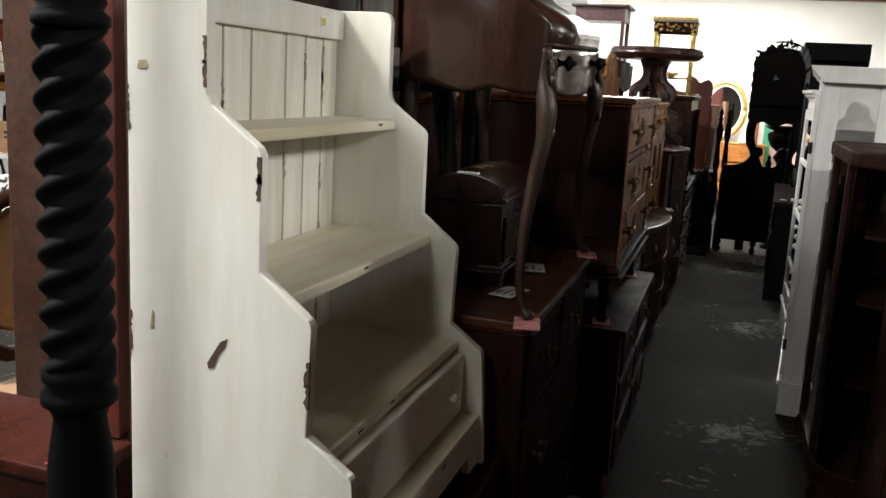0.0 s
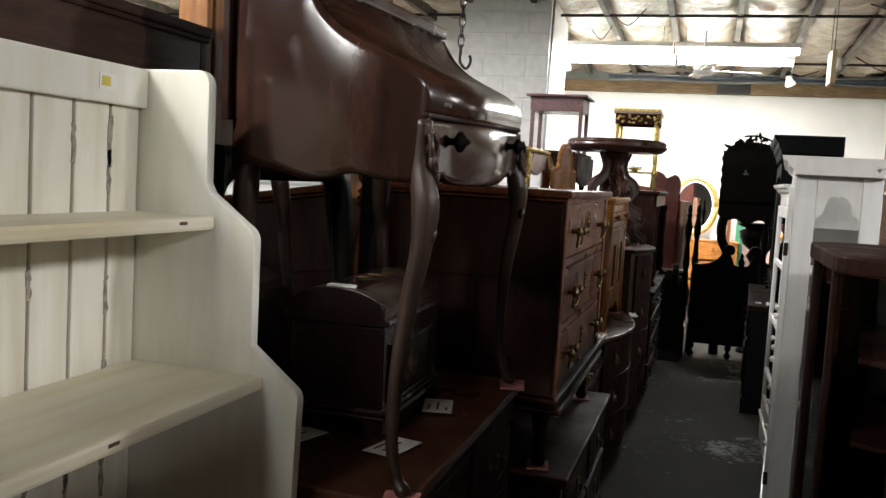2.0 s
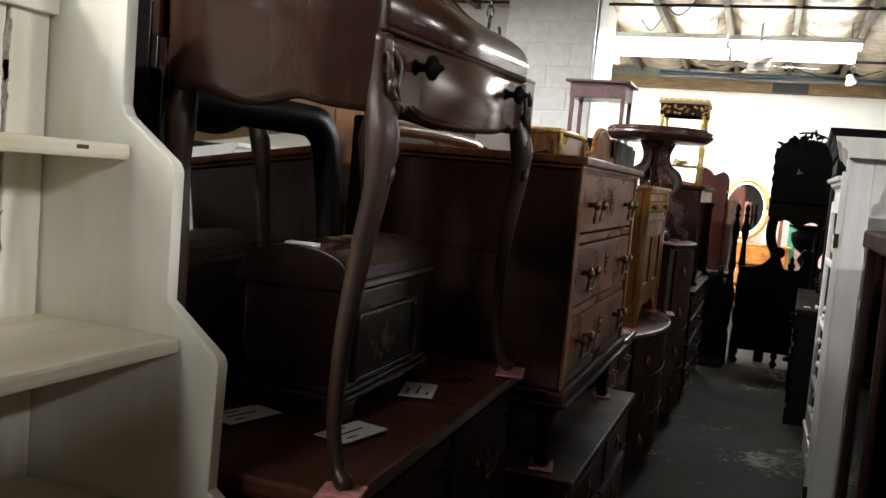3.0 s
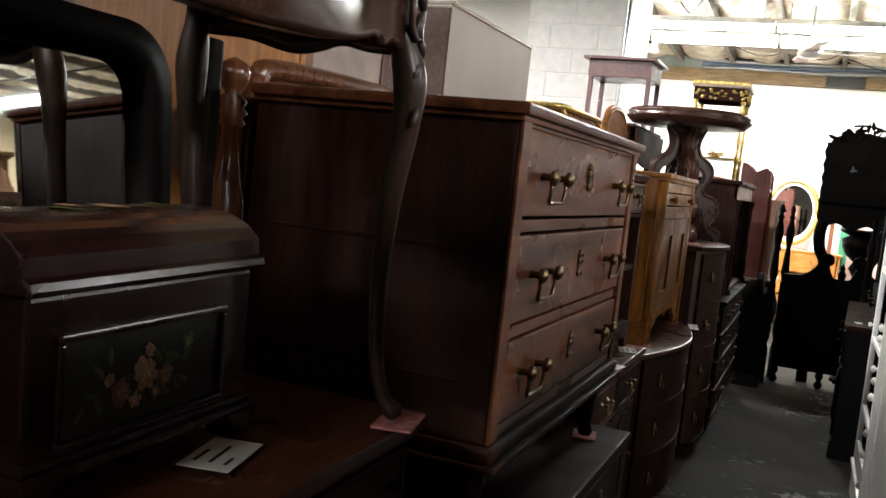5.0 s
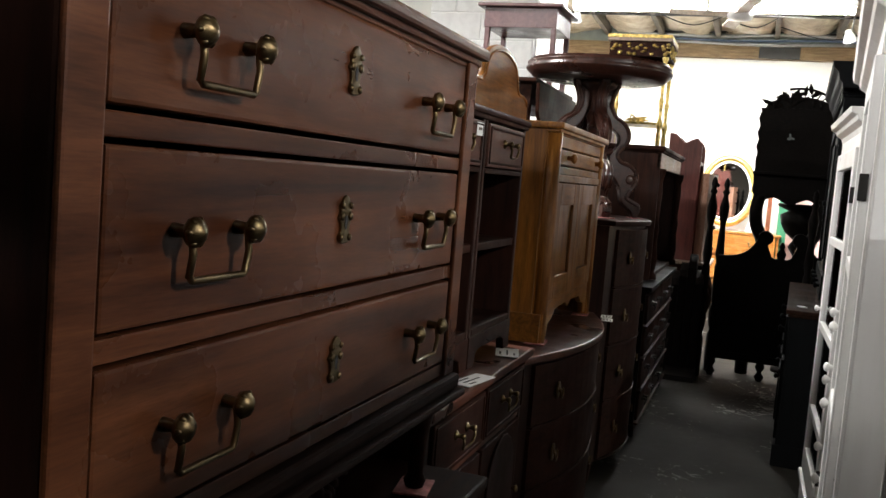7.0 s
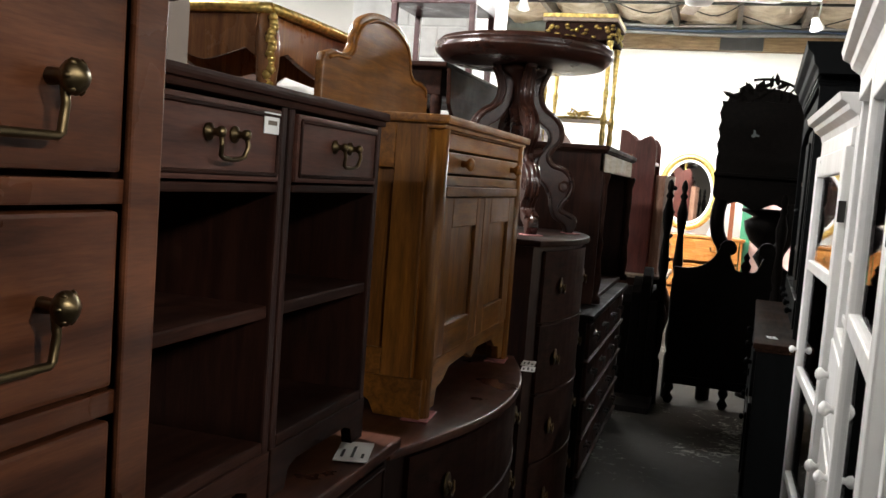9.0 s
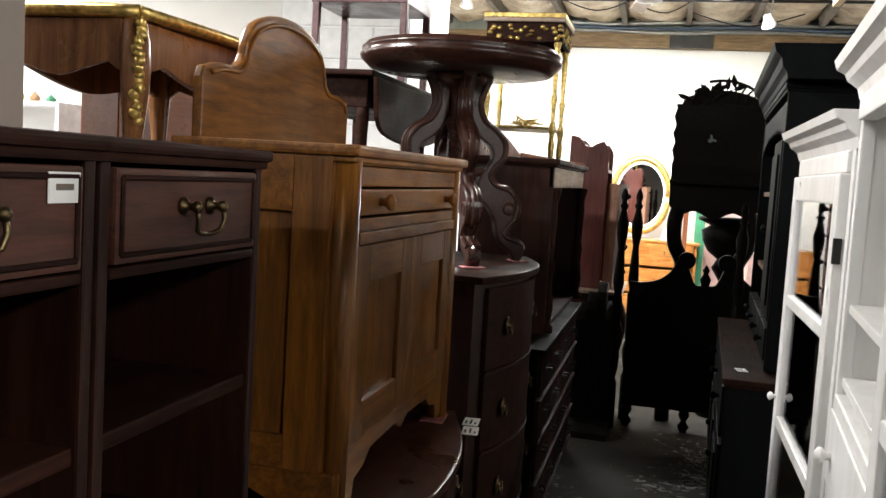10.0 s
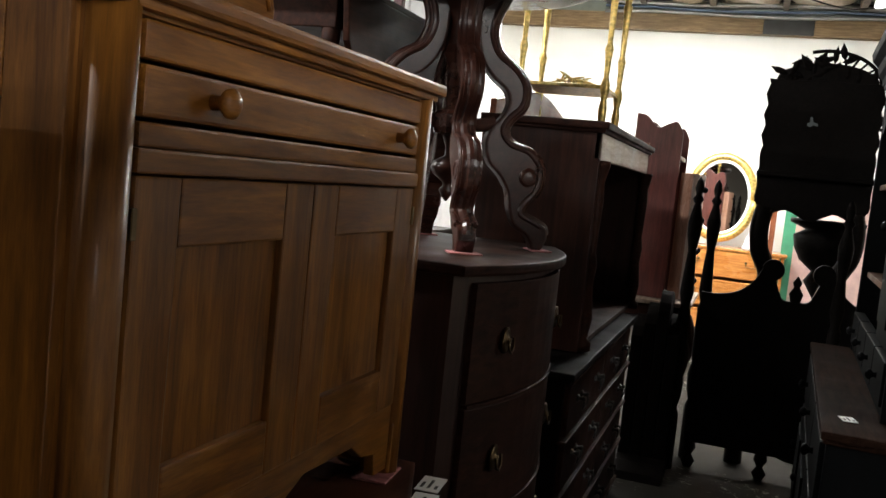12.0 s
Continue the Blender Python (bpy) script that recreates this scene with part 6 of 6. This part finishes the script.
    leaf = [(0.0, 0.56)] + curve2([(0.02, 0.44), (0.10, 0.39), (0.40, 0.365), (0.70, 0.39), (0.78, 0.44)], 4) + [(0.80, 0.56)]
    part("drop_leaf", prism(leaf, 0.001, 0.017, "x", 0.004), MAHOG, d)
    part("apron", box(-0.33, -0.03, 0.04, 0.76, 0.47, 0.564, 0.003), MAHOG, d)
    for x in (-0.05, -0.31):
        for y in (0.06, 0.74):
            turned(d, x, y, [(0.012, 0), (0.018, 0.03), (0.014, 0.2), (0.022, 0.44), (0.022, 0.47)], MAHOG, "leg", 10)
    u = thing("purple_side_table", -0.82, 6.62, 1.638, "small plum-coloured side table stacked high on the drop-leaf table", "table")
    part("tabletop", box(-0.40, 0.02, -0.02, 0.36, 0.375, 0.392, 0.005), PLUM, u)
    for z0, z1, nm in ((0.28, 0.374, "apron"),):
        part(nm, box(-0.37, -0.01, 0.01, 0.33, z0, z1, 0.003), PLUM, u)
    for x in (-0.365, -0.035):
        for y in (0.01, 0.30):
            part("leg", box(x, x + 0.025, y, y + 0.025, 0, 0.28, 0.003), PLUM, u)


DULL = wood("dull_dark_wood", (0.030, 0.013, 0.008), (0.075, 0.034, 0.02), 0.5, "y", 0.05)
TURNED = wood("polished_brown_turning", (0.06, 0.022, 0.010), (0.17, 0.065, 0.03), 0.2, "z", 0.6, 0.1)
MOTTLE = plain("mottled_veneer", (0.36, 0.27, 0.23), 0.45, 0, 0.55, 5)
GREYB = plain("grey_brown_hardboard", (0.34, 0.29, 0.25), 0.55, 0, 0.15, 3)
OAK2 = wood("amber_veneer", (0.20, 0.09, 0.03), (0.42, 0.22, 0.09), 0.25, "y", 0.5)
INLAY = wood("inlaid_kingwood", (0.12, 0.045, 0.018), (0.34, 0.16, 0.06), 0.22, "z", 0.5)
PLUM = wood("plum_stained_wood", (0.06, 0.025, 0.028), (0.13, 0.065, 0.068), 0.35, "y", 0.2)


def front_left():
    t = thing("red_table", -0.92, 1.06, 0, "glossy red-brown table with red tags on it", "table")
    part("tabletop", box(-0.75, 0, 0, 0.24, 0.765, 0.79, 0.006), REDWOOD, t)
    part("apron", box(-0.72, -0.03, 0.02, 0.22, 0.66, 0.764, 0.004), REDWOOD, t)
    for x in (-0.06, -0.70):
        for y in (0.03, 0.20):
            part("leg", box(x - 0.02, x + 0.02, y - 0.02, y + 0.02, 0, 0.66, 0.004), REDWOOD, t)
    for x, y, r in ((-0.975, 1.12, 20), (-0.955, 1.085, -15)):
        tagged(part("red_tag", box(-0.03, 0.03, -0.02, 0.02, 0, 0.002, 0, None, 1), plain("red_paper", (0.6, 0.03, 0.03), 0.6), None, "", False, pose(x, y, 0.792, 0, 0, r)), "bright red paper tag on the red table", "tag", "red paper tags")
    # twisted post
    p = thing("twist_post", -0.842, 0.985, 0, "black barley-twist bed post with ring collars", "bed post")
    bm = bmesh.new()
    rows, seg, z0, z1 = 180, 30, 1.01, 1.47
    rings = []
    for i in range(rows):
        z = z0 + (z1 - z0) * i / (rows - 1)
        rings.append([bm.verts.new(((0.045 + 0.0060 * math.cos(3 * (2 * math.pi * k / seg) - 150 * z) - 0.003 * (z - 1.0)) * math.cos(2 * math.pi * k / seg), (0.045 + 0.0060 * math.cos(3 * (2 * math.pi * k / seg) - 150 * z) - 0.003 * (z - 1.0)) * math.sin(2 * math.pi * k / seg), z)) for k in range(seg)])
    for a, b in zip(rings, rings[1:]):
        for k in range(seg):
            bm.faces.new((a[k], a[(k + 1) % seg], b[(k + 1) % seg], b[k]))
    part("twisted_shaft", bm, BLACK, p, "", True)
    part("foot", lathe([(0.045, 0), (0.045, 0.6), (0.03, 0.66), (0.048, 0.74), (0.046, 0.86), (0.036, 0.93), (0.04, 0.945), (0.052, 0.955), (0.052, 0.97), (0.043, 0.98), (0.05, 0.99), (0.05, 1.005), (0.042, 1.012)], 24), BLACK, p, "", True)
    part("top_collar", lathe([(0.042, 1.468), (0.05, 1.475), (0.05, 1.487), (0.04, 1.495), (0.046, 1.505), (0.042, 1.52), (0.045, 1.8), (0.02, 1.85)], 24), BLACK, p, "", True)
    # framed mirror standing on the table
    m = thing("standing_mirror", -0.995, 1.20, 0.792, "narrow dark-framed mirror standing on the red table", "mirror")
    part("frame", box(-0.02, 0.05, 0.0, 0.03, 0.0, 1.0, 0.004), REDDARK, m)
    part("mirror_glass", box(-0.065, -0.021, 0.012, 0.018, 0.06, 0.98, 0), MIRROR, m)
    part("base_rail", box(-0.065, -0.021, 0.0, 0.03, 0.0, 0.058, 0.004), REDDARK, m)
    # a dining chair and a covered armchair
    c = thing("balloon_back_chair", -1.95, 2.05, 0, "dark carved balloon-back chair with pale seat", "chair")
    loop = [(0.0, 0.22 * math.sin(radians(a)), 0.80 + 0.24 * -math.cos(radians(a))) for a in range(0, 361, 20)]
    part("backrest", tube(loop, 0.024, 8), MAHOG, c, "", True)
    part("backrest_pad", moved(lathe([(0.001, -0.02), (0.17, -0.012), (0.19, 0), (0.17, 0.012), (0.001, 0.02)], 24), pose(0, 0, 0.82, 0, 90, 0)), PADC, c, "tan upholstered pad", True)
    part("seat", box(0.0, 0.46, -0.23, 0.23, 0.42, 0.50, 0.03), PADC, c)
    part("seat_frame", box(0.0, 0.46, -0.24, 0.24, 0.36, 0.419, 0.01), MAHOG, c)
    for x, y in ((0.03, -0.2), (0.03, 0.2), (0.42, -0.2), (0.42, 0.2)):
        cabriole(c, x, y, 0.37, MAHOG, (0.5 if x > 0.2 else -0.5, 0), 0.025, "leg", 0.03)
    a = thing("floral_armchair", -4.75, 5.1, 0, "armchair in black and white floral fabric", "armchair")
    part("seat", box(-0.35, 0.35, -0.35, 0.35, 0.12, 0.40, 0.05), FLORAL, a)
    part("backrest", box(-0.35, 0.35, 0.2, 0.38, 0.38, 0.68, 0.06), FLORAL, a)
    for x in (-0.42, 0.3):
        part("armrest", box(x, x + 0.12, -0.35, 0.35, 0.12, 0.56, 0.04), FLORAL, a)
    for x in (-0.35, 0.33):
        for y in (-0.32, 0.32):
            part("leg", box(x - 0.02, x + 0.02, y - 0.02, y + 0.02, 0, 0.125, 0.004), MAHOG, a)
    w = thing("folding_table", -5.75, 6.1, 0, "white folding table with black tubular legs", "table")
    part("tabletop", box(-0.7, 0.7, -0.35, 0.35, 0.60, 0.635, 0.008), plain_tray, w)
    for x in (-0.55, 0.55):
        part("leg", tube(spline([(x, -0.28, 0.60), (x + 0.06, -0.30, 0.30), (x, -0.3, 0.0)], 4), 0.014, 8), IRON, w, "", True)
        part("leg", tube(spline([(x, 0.28, 0.60), (x + 0.06, 0.30, 0.30), (x, 0.3, 0.0)], 4), 0.014, 8), IRON, w, "", True)
    k = thing("cardboard_box", -5.72, 6.05, 0.637, "brown cardboard carton with dark lettering bars", "box")
    part("carton", box(-0.25, 0.25, -0.16, 0.16, 0, 0.25, 0.004), CARD, k)
    for z, y in ((0.16, 0.24), (0.12, 0.18)):
        part("printed_bar", box(-0.02, y - 0.04, -0.1618, -0.1612, z, z + 0.02, 0), INK, k)
    part("label", box(-0.22, -0.12, -0.1618, -0.1612, 0.03, 0.08, 0), PAPER, k)
    j = thing("glass_jar", -5.78, 6.05, 0.888, "clear plastic tub on the carton", "jar")
    part("body", lathe([(0.07, 0), (0.09, 0.005), (0.085, 0.12), (0.07, 0.14)], 16), GLASS, j, "", True)
    part("lid", lathe([(0.075, 0.1405), (0.075, 0.155), (0.07, 0.16)], 16), plain("grey_lid", (0.4, 0.4, 0.4), 0.4), j)
    v = thing("white_vase", -5.55, 6.05, 0.888, "small white china vase on the carton", "vase")
    part("body", lathe([(0.03, 0), (0.055, 0.04), (0.05, 0.08), (0.025, 0.11), (0.035, 0.13)], 16), plain_tray, v, "", True)
    # shelf, ship, door and exit sign on the far side
    s = thing("display_shelf", -7.75, 8.0, 0, "wooden display counter crowded with ornaments", "counter")
    part("counter_top", box(-0.9, 0.9, -0.3, 0.3, 1.06, 1.09, 0.006), OAK, s)
    part("counter_body", box(-0.85, 0.85, -0.27, 0.27, 0, 1.059, 0.004), WALLW, s)
    ship = thing("model_ship", -7.72, 7.9, 1.092, "model sailing ship with cream sails on a stand", "model ship")
    part("hull", prism([(-0.26, 0.12), (0.26, 0.14), (0.20, 0.05), (-0.20, 0.05)], -0.04, 0.04, "y", 0.015), MAHOG, ship)
    part("stand", box(-0.12, 0.12, -0.05, 0.05, 0, 0.05, 0.006), OAK, ship)
    for x, hh in ((-0.15, 0.42), (0.0, 0.50), (0.15, 0.38)):
        part("mast", tube([(x, 0, 0.10), (x, 0, hh + 0.05)], 0.006, 6), OAK, ship)
        for i in range(3):
            z = 0.16 + (hh - 0.16) * i / 3
            ww = 0.075 * (1 - 0.22 * i)
            part("sail", prism([(x - ww, z), (x + ww, z), (x + ww * 0.8, z + (hh - 0.16) / 3.3), (x - ww * 0.8, z + (hh - 0.16) / 3.3)], -0.012, -0.006, "y"), plain_sail, ship)
    part("jib", prism([(0.17, 0.15), (0.34, 0.17), (0.18, 0.36)], -0.005, 0.0, "y"), plain_sail, ship)
    rng = random.Random(9)
    for i, x in enumerate((-7.42, -7.34, -7.26, -7.18, -7.10, -7.02)):
        o = thing("figurine", x, 7.85 + rng.uniform(-0.1, 0.1), 1.092, ("small brown carved ornament on the counter", "small cream china ornament on the counter", "small green glass ornament on the counter")[i % 3], "ornament", "counter ornaments")
        hgt = rng.uniform(0.08, 0.2)
        part("body", lathe([(0.03, 0), (0.035, hgt * 0.3), (0.015, hgt * 0.6), (0.025, hgt * 0.8), (0.001, hgt)], 10), (CARD, plain_sail, GREEN)[i % 3], o, "", True)
    fc = thing("brown_cabinet", -3.85, 8.95, 0, "brown cabinet against the white partition wall", "cabinet")
    part("body", box(0, 0.62, 0, 0.5, 0, 1.88, 0.006), CHERRY, fc)
    part("cornice", box(-0.03, 0.65, -0.03, 0.5, 1.881, 1.93, 0.01), CHERRY, fc)
    for x0 in (0.02, 0.32):
        part("door", box(x0, x0 + 0.28, -0.015, -0.001, 0.1, 1.82, 0.004), DULL, fc)
    ws = thing("white_wall_shelf", -5.6, 9.2, 0, "white shelf unit with small coloured ornaments", "shelf unit")
    for z in (0.4, 0.95, 1.4, 1.66):
        part("shelf", box(0, 1.35, 0, 0.38, z, z + 0.03, 0.004), plain_tray, ws)
    for x0 in (-0.03, 1.35):
        part("upright", box(x0, x0 + 0.03, 0, 0.38, 0, 1.69, 0.004), plain_tray, ws)
    for i in range(9):
        o = thing("ornament", -5.5 + 0.14 * i, 9.32, 1.692, ("small yellow ornament on the white shelf", "small brown ornament on the white shelf", "small green ornament on the white shelf")[i % 3], "ornament", "white shelf ornaments")
        hh = 0.06 + 0.02 * (i * 7 % 4)
        part("body", lathe([(0.03, 0), (0.04, hh * 0.4), (0.02, hh * 0.7), (0.001, hh)], 10), (plain("yellow_glaze", (0.65, 0.45, 0.05), 0.3), CARD, GREEN)[i % 3], o, "", True)
    dr = tagged(new("door_1"), "red-brown painted door with frame", "door", kind="structure")
    dr.location = (-9.15, 9.6, 0)
    part("leaf", box(-0.42, 0.42, -0.05, -0.004, 0.01, 1.82, 0.004), plain("red_brown_paint", (0.24, 0.06, 0.035), 0.4), dr)
    for x in (-0.47, 0.42):
        part("jamb", box(x, x + 0.05, -0.06, -0.003, 0, 1.90, 0.004), REDDARK, dr)
    part("head", box(-0.419, 0.419, -0.06, -0.003, 1.83, 1.90, 0.004), REDDARK, dr)
    knob(dr, 0.35, -0.05, 0.95, 0.03, BRASS)
    x = thing("exit_sign", -8.95, 9.585, 2.0, "white exit sign with red letters above the door", "sign")
    part("case", box(-0.16, 0.16, -0.05, 0.013, 0, 0.18, 0.006), plain_tray, x)
    fc = bpy.data.curves.new("letters", "FONT")
    fc.body, fc.size, fc.align_x, fc.extrude = "EXIT", 0.14, "CENTER", 0.001
    ft = new("letters", fc)
    fc.materials.append(plain("red_letters", (0.7, 0.05, 0.03), 0.5))
    ft.parent = x
    ft.matrix_basis = pose(0, -0.052, 0.04, 90, 0, 0)


PADC = plain("tan_upholstery", (0.32, 0.20, 0.11), 0.8, 0, 0.2, 30)
plain_sail = plain("cream_cloth", (0.72, 0.66, 0.52), 0.8, 0, 0.1)


def floral():
    mat, n, l, b = nodes("black_white_floral")
    g = grit(n, l, 11, 3, (1, 1, 1), 0.5, 1.5)
    l.new(ramp(n, l, g, [(0.44, (0.02, 0.02, 0.025)), (0.52, (0.75, 0.75, 0.73))]), b.inputs["Base Color"])
    b.inputs["Roughness"].default_value = 0.85
    return mat


FLORAL = floral()


def across_the_aisle():
    """Pieces standing behind the cabinets of the aisle, seen in the dresser mirror."""
    c = thing("black_tall_cabinet", 1.02, 5.30, 0, "tall black panelled cabinet behind the white cabinets", "cabinet", "", 180)
    carcass(c, 0.42, 0.80, 1.70, BLACK, over=0.02, foot=0.0, matz=BLACK)
    for y in (0.03, 0.405):
        f = part("door", box(-0.02, 0.006, y, y + 0.365, 0.1, 1.64, 0.004), BLACK, c)
        part("panel", box(0.0065, 0.012, y + 0.06, y + 0.305, 0.2, 1.54, 0.005), BLACK, f)
        knob(f, 0.006, y + (0.34 if y < 0.2 else 0.03), 0.9, 0.014, BRASS)
    h = thing("carved_headboard", 1.35, 3.62, 0, "tall brown headboard with carved scrolled crest", "headboard")
    W = 0.78
    crest = [(0.0, 1.37)] + curve2([(0.02, 1.43), (0.10, 1.47), (0.20, 1.32), (0.28, 1.53), (W / 2, 1.63), (W - 0.28, 1.53), (W - 0.20, 1.32), (W - 0.10, 1.47), (W - 0.02, 1.43)], 4) + [(W, 1.37)]
    part("panel", prism([(W, 0.30), (0.0, 0.30)] + crest, 0.0, 0.03, "x", 0.004), TAN, h)
    for y in (0.02, W - 0.06):
        part("post", box(-0.012, 0.042, y - 0.02, y + 0.06, 0, 1.37, 0.006), TAN, h)
    for s in (-1, 1):
        part("scroll", tube(spline([(-0.004, W / 2 + s * 0.05, 1.47), (-0.006, W / 2 + s * 0.14, 1.44), (-0.006, W / 2 + s * 0.20, 1.37), (-0.006, W / 2 + s * 0.14, 1.32), (-0.006, W / 2 + s * 0.09, 1.37)], 5), 0.014, 7), TAN, h, "", True)
    d = thing("tan_chest", 1.62, 4.62, 0, "light tan tall chest standing across the aisle", "chest of drawers", "", 180)
    carcass(d, 0.45, 0.9, 1.55, TAN, over=0.02, foot=0.06, matz=TAN)
    bracket_feet(d, 0.45, 0.9, 0.06, TAN)
    for k in range(5):
        dr = drawer(d, 0, 0.03, 0.87, 0.08 + 0.288 * k, 0.36 + 0.288 * k, TAN, 0.008)
        for y in (0.22, 0.68):
            knob(dr, 0.008, y, 0.22 + 0.288 * k, 0.015, BRASS)


TAN = wood("light_tan_wood", (0.16, 0.085, 0.04), (0.36, 0.21, 0.11), 0.4, "z", 0.1)


def far_end():
    m = thing("arched_mirror", -0.15, 12.25, 0.84, "gilt-framed oval mirror leaning on the orange dresser", "mirror")
    oval = [(0.262 * math.cos(radians(a)), 0.37 + 0.345 * math.sin(radians(a))) for a in range(0, 360, 12)]
    part("frame", tube([(u, 0, v + 0.045) for u, v in oval] + [(oval[0][0], 0, oval[0][1] + 0.045)], 0.034, 8), GOLD, m, "", True)
    part("inner_edge", tube([(u * 0.86, -0.01, 0.415 + (v - 0.37) * 0.88) for u, v in oval] + [(oval[0][0] * 0.86, -0.01, 0.415)], 0.014, 6), plain_tray, m, "", True)
    part("mirror_glass", prism([(u * 0.9, 0.415 + (v - 0.37) * 0.9) for u, v in oval], -0.004, 0.004, "y"), MIRROR, m)
    d = thing("orange_dresser", -0.10, 12.30, 0, "glossy orange-brown dresser below the gilt mirror", "dresser", "", -90)
    carcass(d, 0.40, 0.95, 0.845, ORANGE, over=0.02, foot=0.08, matz=ORANGE)
    d.location = (-0.55, 12.05, 0)
    bracket_feet(d, 0.40, 0.95, 0.08, ORANGE)
    for z0 in (0.10, 0.35, 0.60):
        dr = drawer(d, 0, 0.03, 0.92, z0, z0 + 0.23, ORANGE, 0.01, ORANGE)
        for y in (0.25, 0.7):
            bail(dr, 0.01, y, z0 + 0.14)
    v = thing("bell_ornament", 0.12, 12.1, 0.847, "small white bell-shaped ornament on the dresser", "ornament")
    part("body", lathe([(0.06, 0), (0.05, 0.03), (0.03, 0.10), (0.01, 0.12), (0.015, 0.14)], 14), plain_tray, v, "", True)
    g = thing("green_post", 0.415, 12.2, 0, "green painted square post", "post")
    part("shaft", box(-0.045, 0.045, -0.03, 0.03, 0, 1.62, 0.004), GREEN, g)
    part("base", box(-0.08, 0.08, -0.06, 0.06, 0, 0.05, 0.004), GREEN, g)
    w = thing("brown_post", 0.27, 11.6, 0, "slim brown wooden post", "post")
    part("shaft", box(-0.02, 0.02, -0.02, 0.02, 0, 1.5, 0.004), CHERRY, w)
    part("base", box(-0.1, 0.1, -0.1, 0.1, 0, 0.03, 0.004), CHERRY, w)
    p = thing("pink_screen", 0.78, 12.3, 0, "pale pink panelled folding screen", "screen")
    for k in range(2):
        part("leaf", moved(box(-0.24, 0.24, -0.012, 0.012, 0.03, 1.45, 0.003), pose(-0.12 + 0.4 * k, 0.08, 0, 0, 0, 25 if k else -25)), plain("pink_paint", (0.62, 0.42, 0.38), 0.5), p)
    for k in range(2):
        part("foot", moved(box(-0.24, 0.24, -0.02, 0.02, 0, 0.03, 0.003), pose(-0.12 + 0.4 * k, 0.08, 0, 0, 0, 25 if k else -25)), OAK, p)
    # the right far side above the white cabinets
    s = thing("tall_bookcase", 1.50, 9.4, 0, "pale brown tall bookcase seen above the cabinets", "bookcase", "", 180)
    carcass(s, 0.4, 0.9, 2.35, PALE, over=0.03, foot=0.0)
    for z in (0.5, 1.0, 1.5):
        part("shelf", box(-0.38, -0.01, 0.023, 0.877, z, z + 0.02, 0.002), PALE, s)


ORANGE = wood("orange_varnished_wood", (0.32, 0.11, 0.025), (0.58, 0.26, 0.07), 0.2, "y", 0.6)


def overhead():
    f = thing("ceiling_fan", -0.13, 10.0, 2.60, "white four-blade ceiling fan at rest", "ceiling fan")
    part("motor", lathe([(0.03, 0.0), (0.09, 0.01), (0.11, 0.05), (0.09, 0.10), (0.03, 0.12)], 18), plain_tray, f, "", True)
    part("rod", tube([(0, 0, 0.12), (0, 0, 0.62)], 0.012, 8), plain_tray, f)
    for a in (12, 102, 192, 282):
        b = bmesh.new()
        box(0.10, 0.56, -0.055, 0.055, 0.045, 0.053, 0.003, b)
        part("blade", moved(moved(b, pose(0, 0, 0, 9, 0, 0)), pose(0, 0, 0, 0, 0, a)), PALE if a > 90 else plain_tray, f)
    for x, y, z, t in ((-1.72, 11.25, 2.84, 20), (0.78, 11.3, 2.72, -30), (1.15, 10.4, 2.80, 40)):
        s = thing("spot_lamp", x, y, z, "small white spot lamp clipped under the roof", "spot lamp", "clip-on spot lamps", t)
        part("shade", lathe([(0.03, 0.06), (0.035, 0.03), (0.06, -0.03), (0.062, -0.04)], 12, pose(0, 0, 0, 35, 0, 0)), plain_tray, s, "", True)
        part("bracket", tube([(0, 0.02, 0.05), (0, 0.05, 0.15), (0, 0.05, 0.42)], 0.008, 6), STEEL, s)
    g = thing("hanging_sign", 0.95, 9.0, 2.42, "yellowed sign board hanging edge-on from the roof", "sign")
    part("board", box(-0.02, 0.02, -0.16, 0.16, 0, 0.28, 0.004), plain("yellowed_card", (0.62, 0.50, 0.25), 0.6), g)
    for y in (-0.12, 0.12):
        part("wire", tube([(0, y, 0.28), (0, y, 0.78)], 0.003, 5), IRON, g)
    c = thing("hanging_chain", -1.12, 4.6, 1.96, "rusty hook and chain hanging from the roof", "chain")
    for k in range(10):
        part("link", tube([(0.014 * math.cos(radians(a)), 0, 0.05 + 0.045 * k + 0.03 * math.sin(radians(a))) if k % 2 else (0, 0.014 * math.cos(radians(a)), 0.05 + 0.045 * k + 0.03 * math.sin(radians(a))) for a in range(0, 361, 30)], 0.004, 6), IRON, c, "", True)
    part("wire", tube([(0, 0, 0.5), (0, 0, 1.3)], 0.004, 5), IRON, c)
    part("hook", tube(spline([(0, 0, 0.05), (0.0, 0, 0.0), (0.03, 0, -0.03), (0.05, 0, 0.0), (0.045, 0, 0.03)], 4), 0.007, 7), IRON, c, "", True)
    w = bmesh.new()
    rng = random.Random(6)
    for k in range(14):
        x, y = rng.uniform(-1.4, 3), rng.uniform(8.5, 12.5)
        dx, dy = rng.uniform(-1.2, 1.2), rng.uniform(-0.6, 0.6)
        join(w, tube(spline([(x, y, ceiling_z(y) - 0.12), (x + dx / 2, y + dy / 2, ceiling_z(y) - 0.24), (x + dx, y + dy, ceiling_z(y + dy) - 0.12)], 5), 0.006, 5))
    tagged(part("loose_cables", w, IRON, None, "", True), "loose dark cables strung under the insulation", "cable", kind="structure")


for build in (back_pieces, front_left, across_the_aisle, far_end, overhead):
    build()
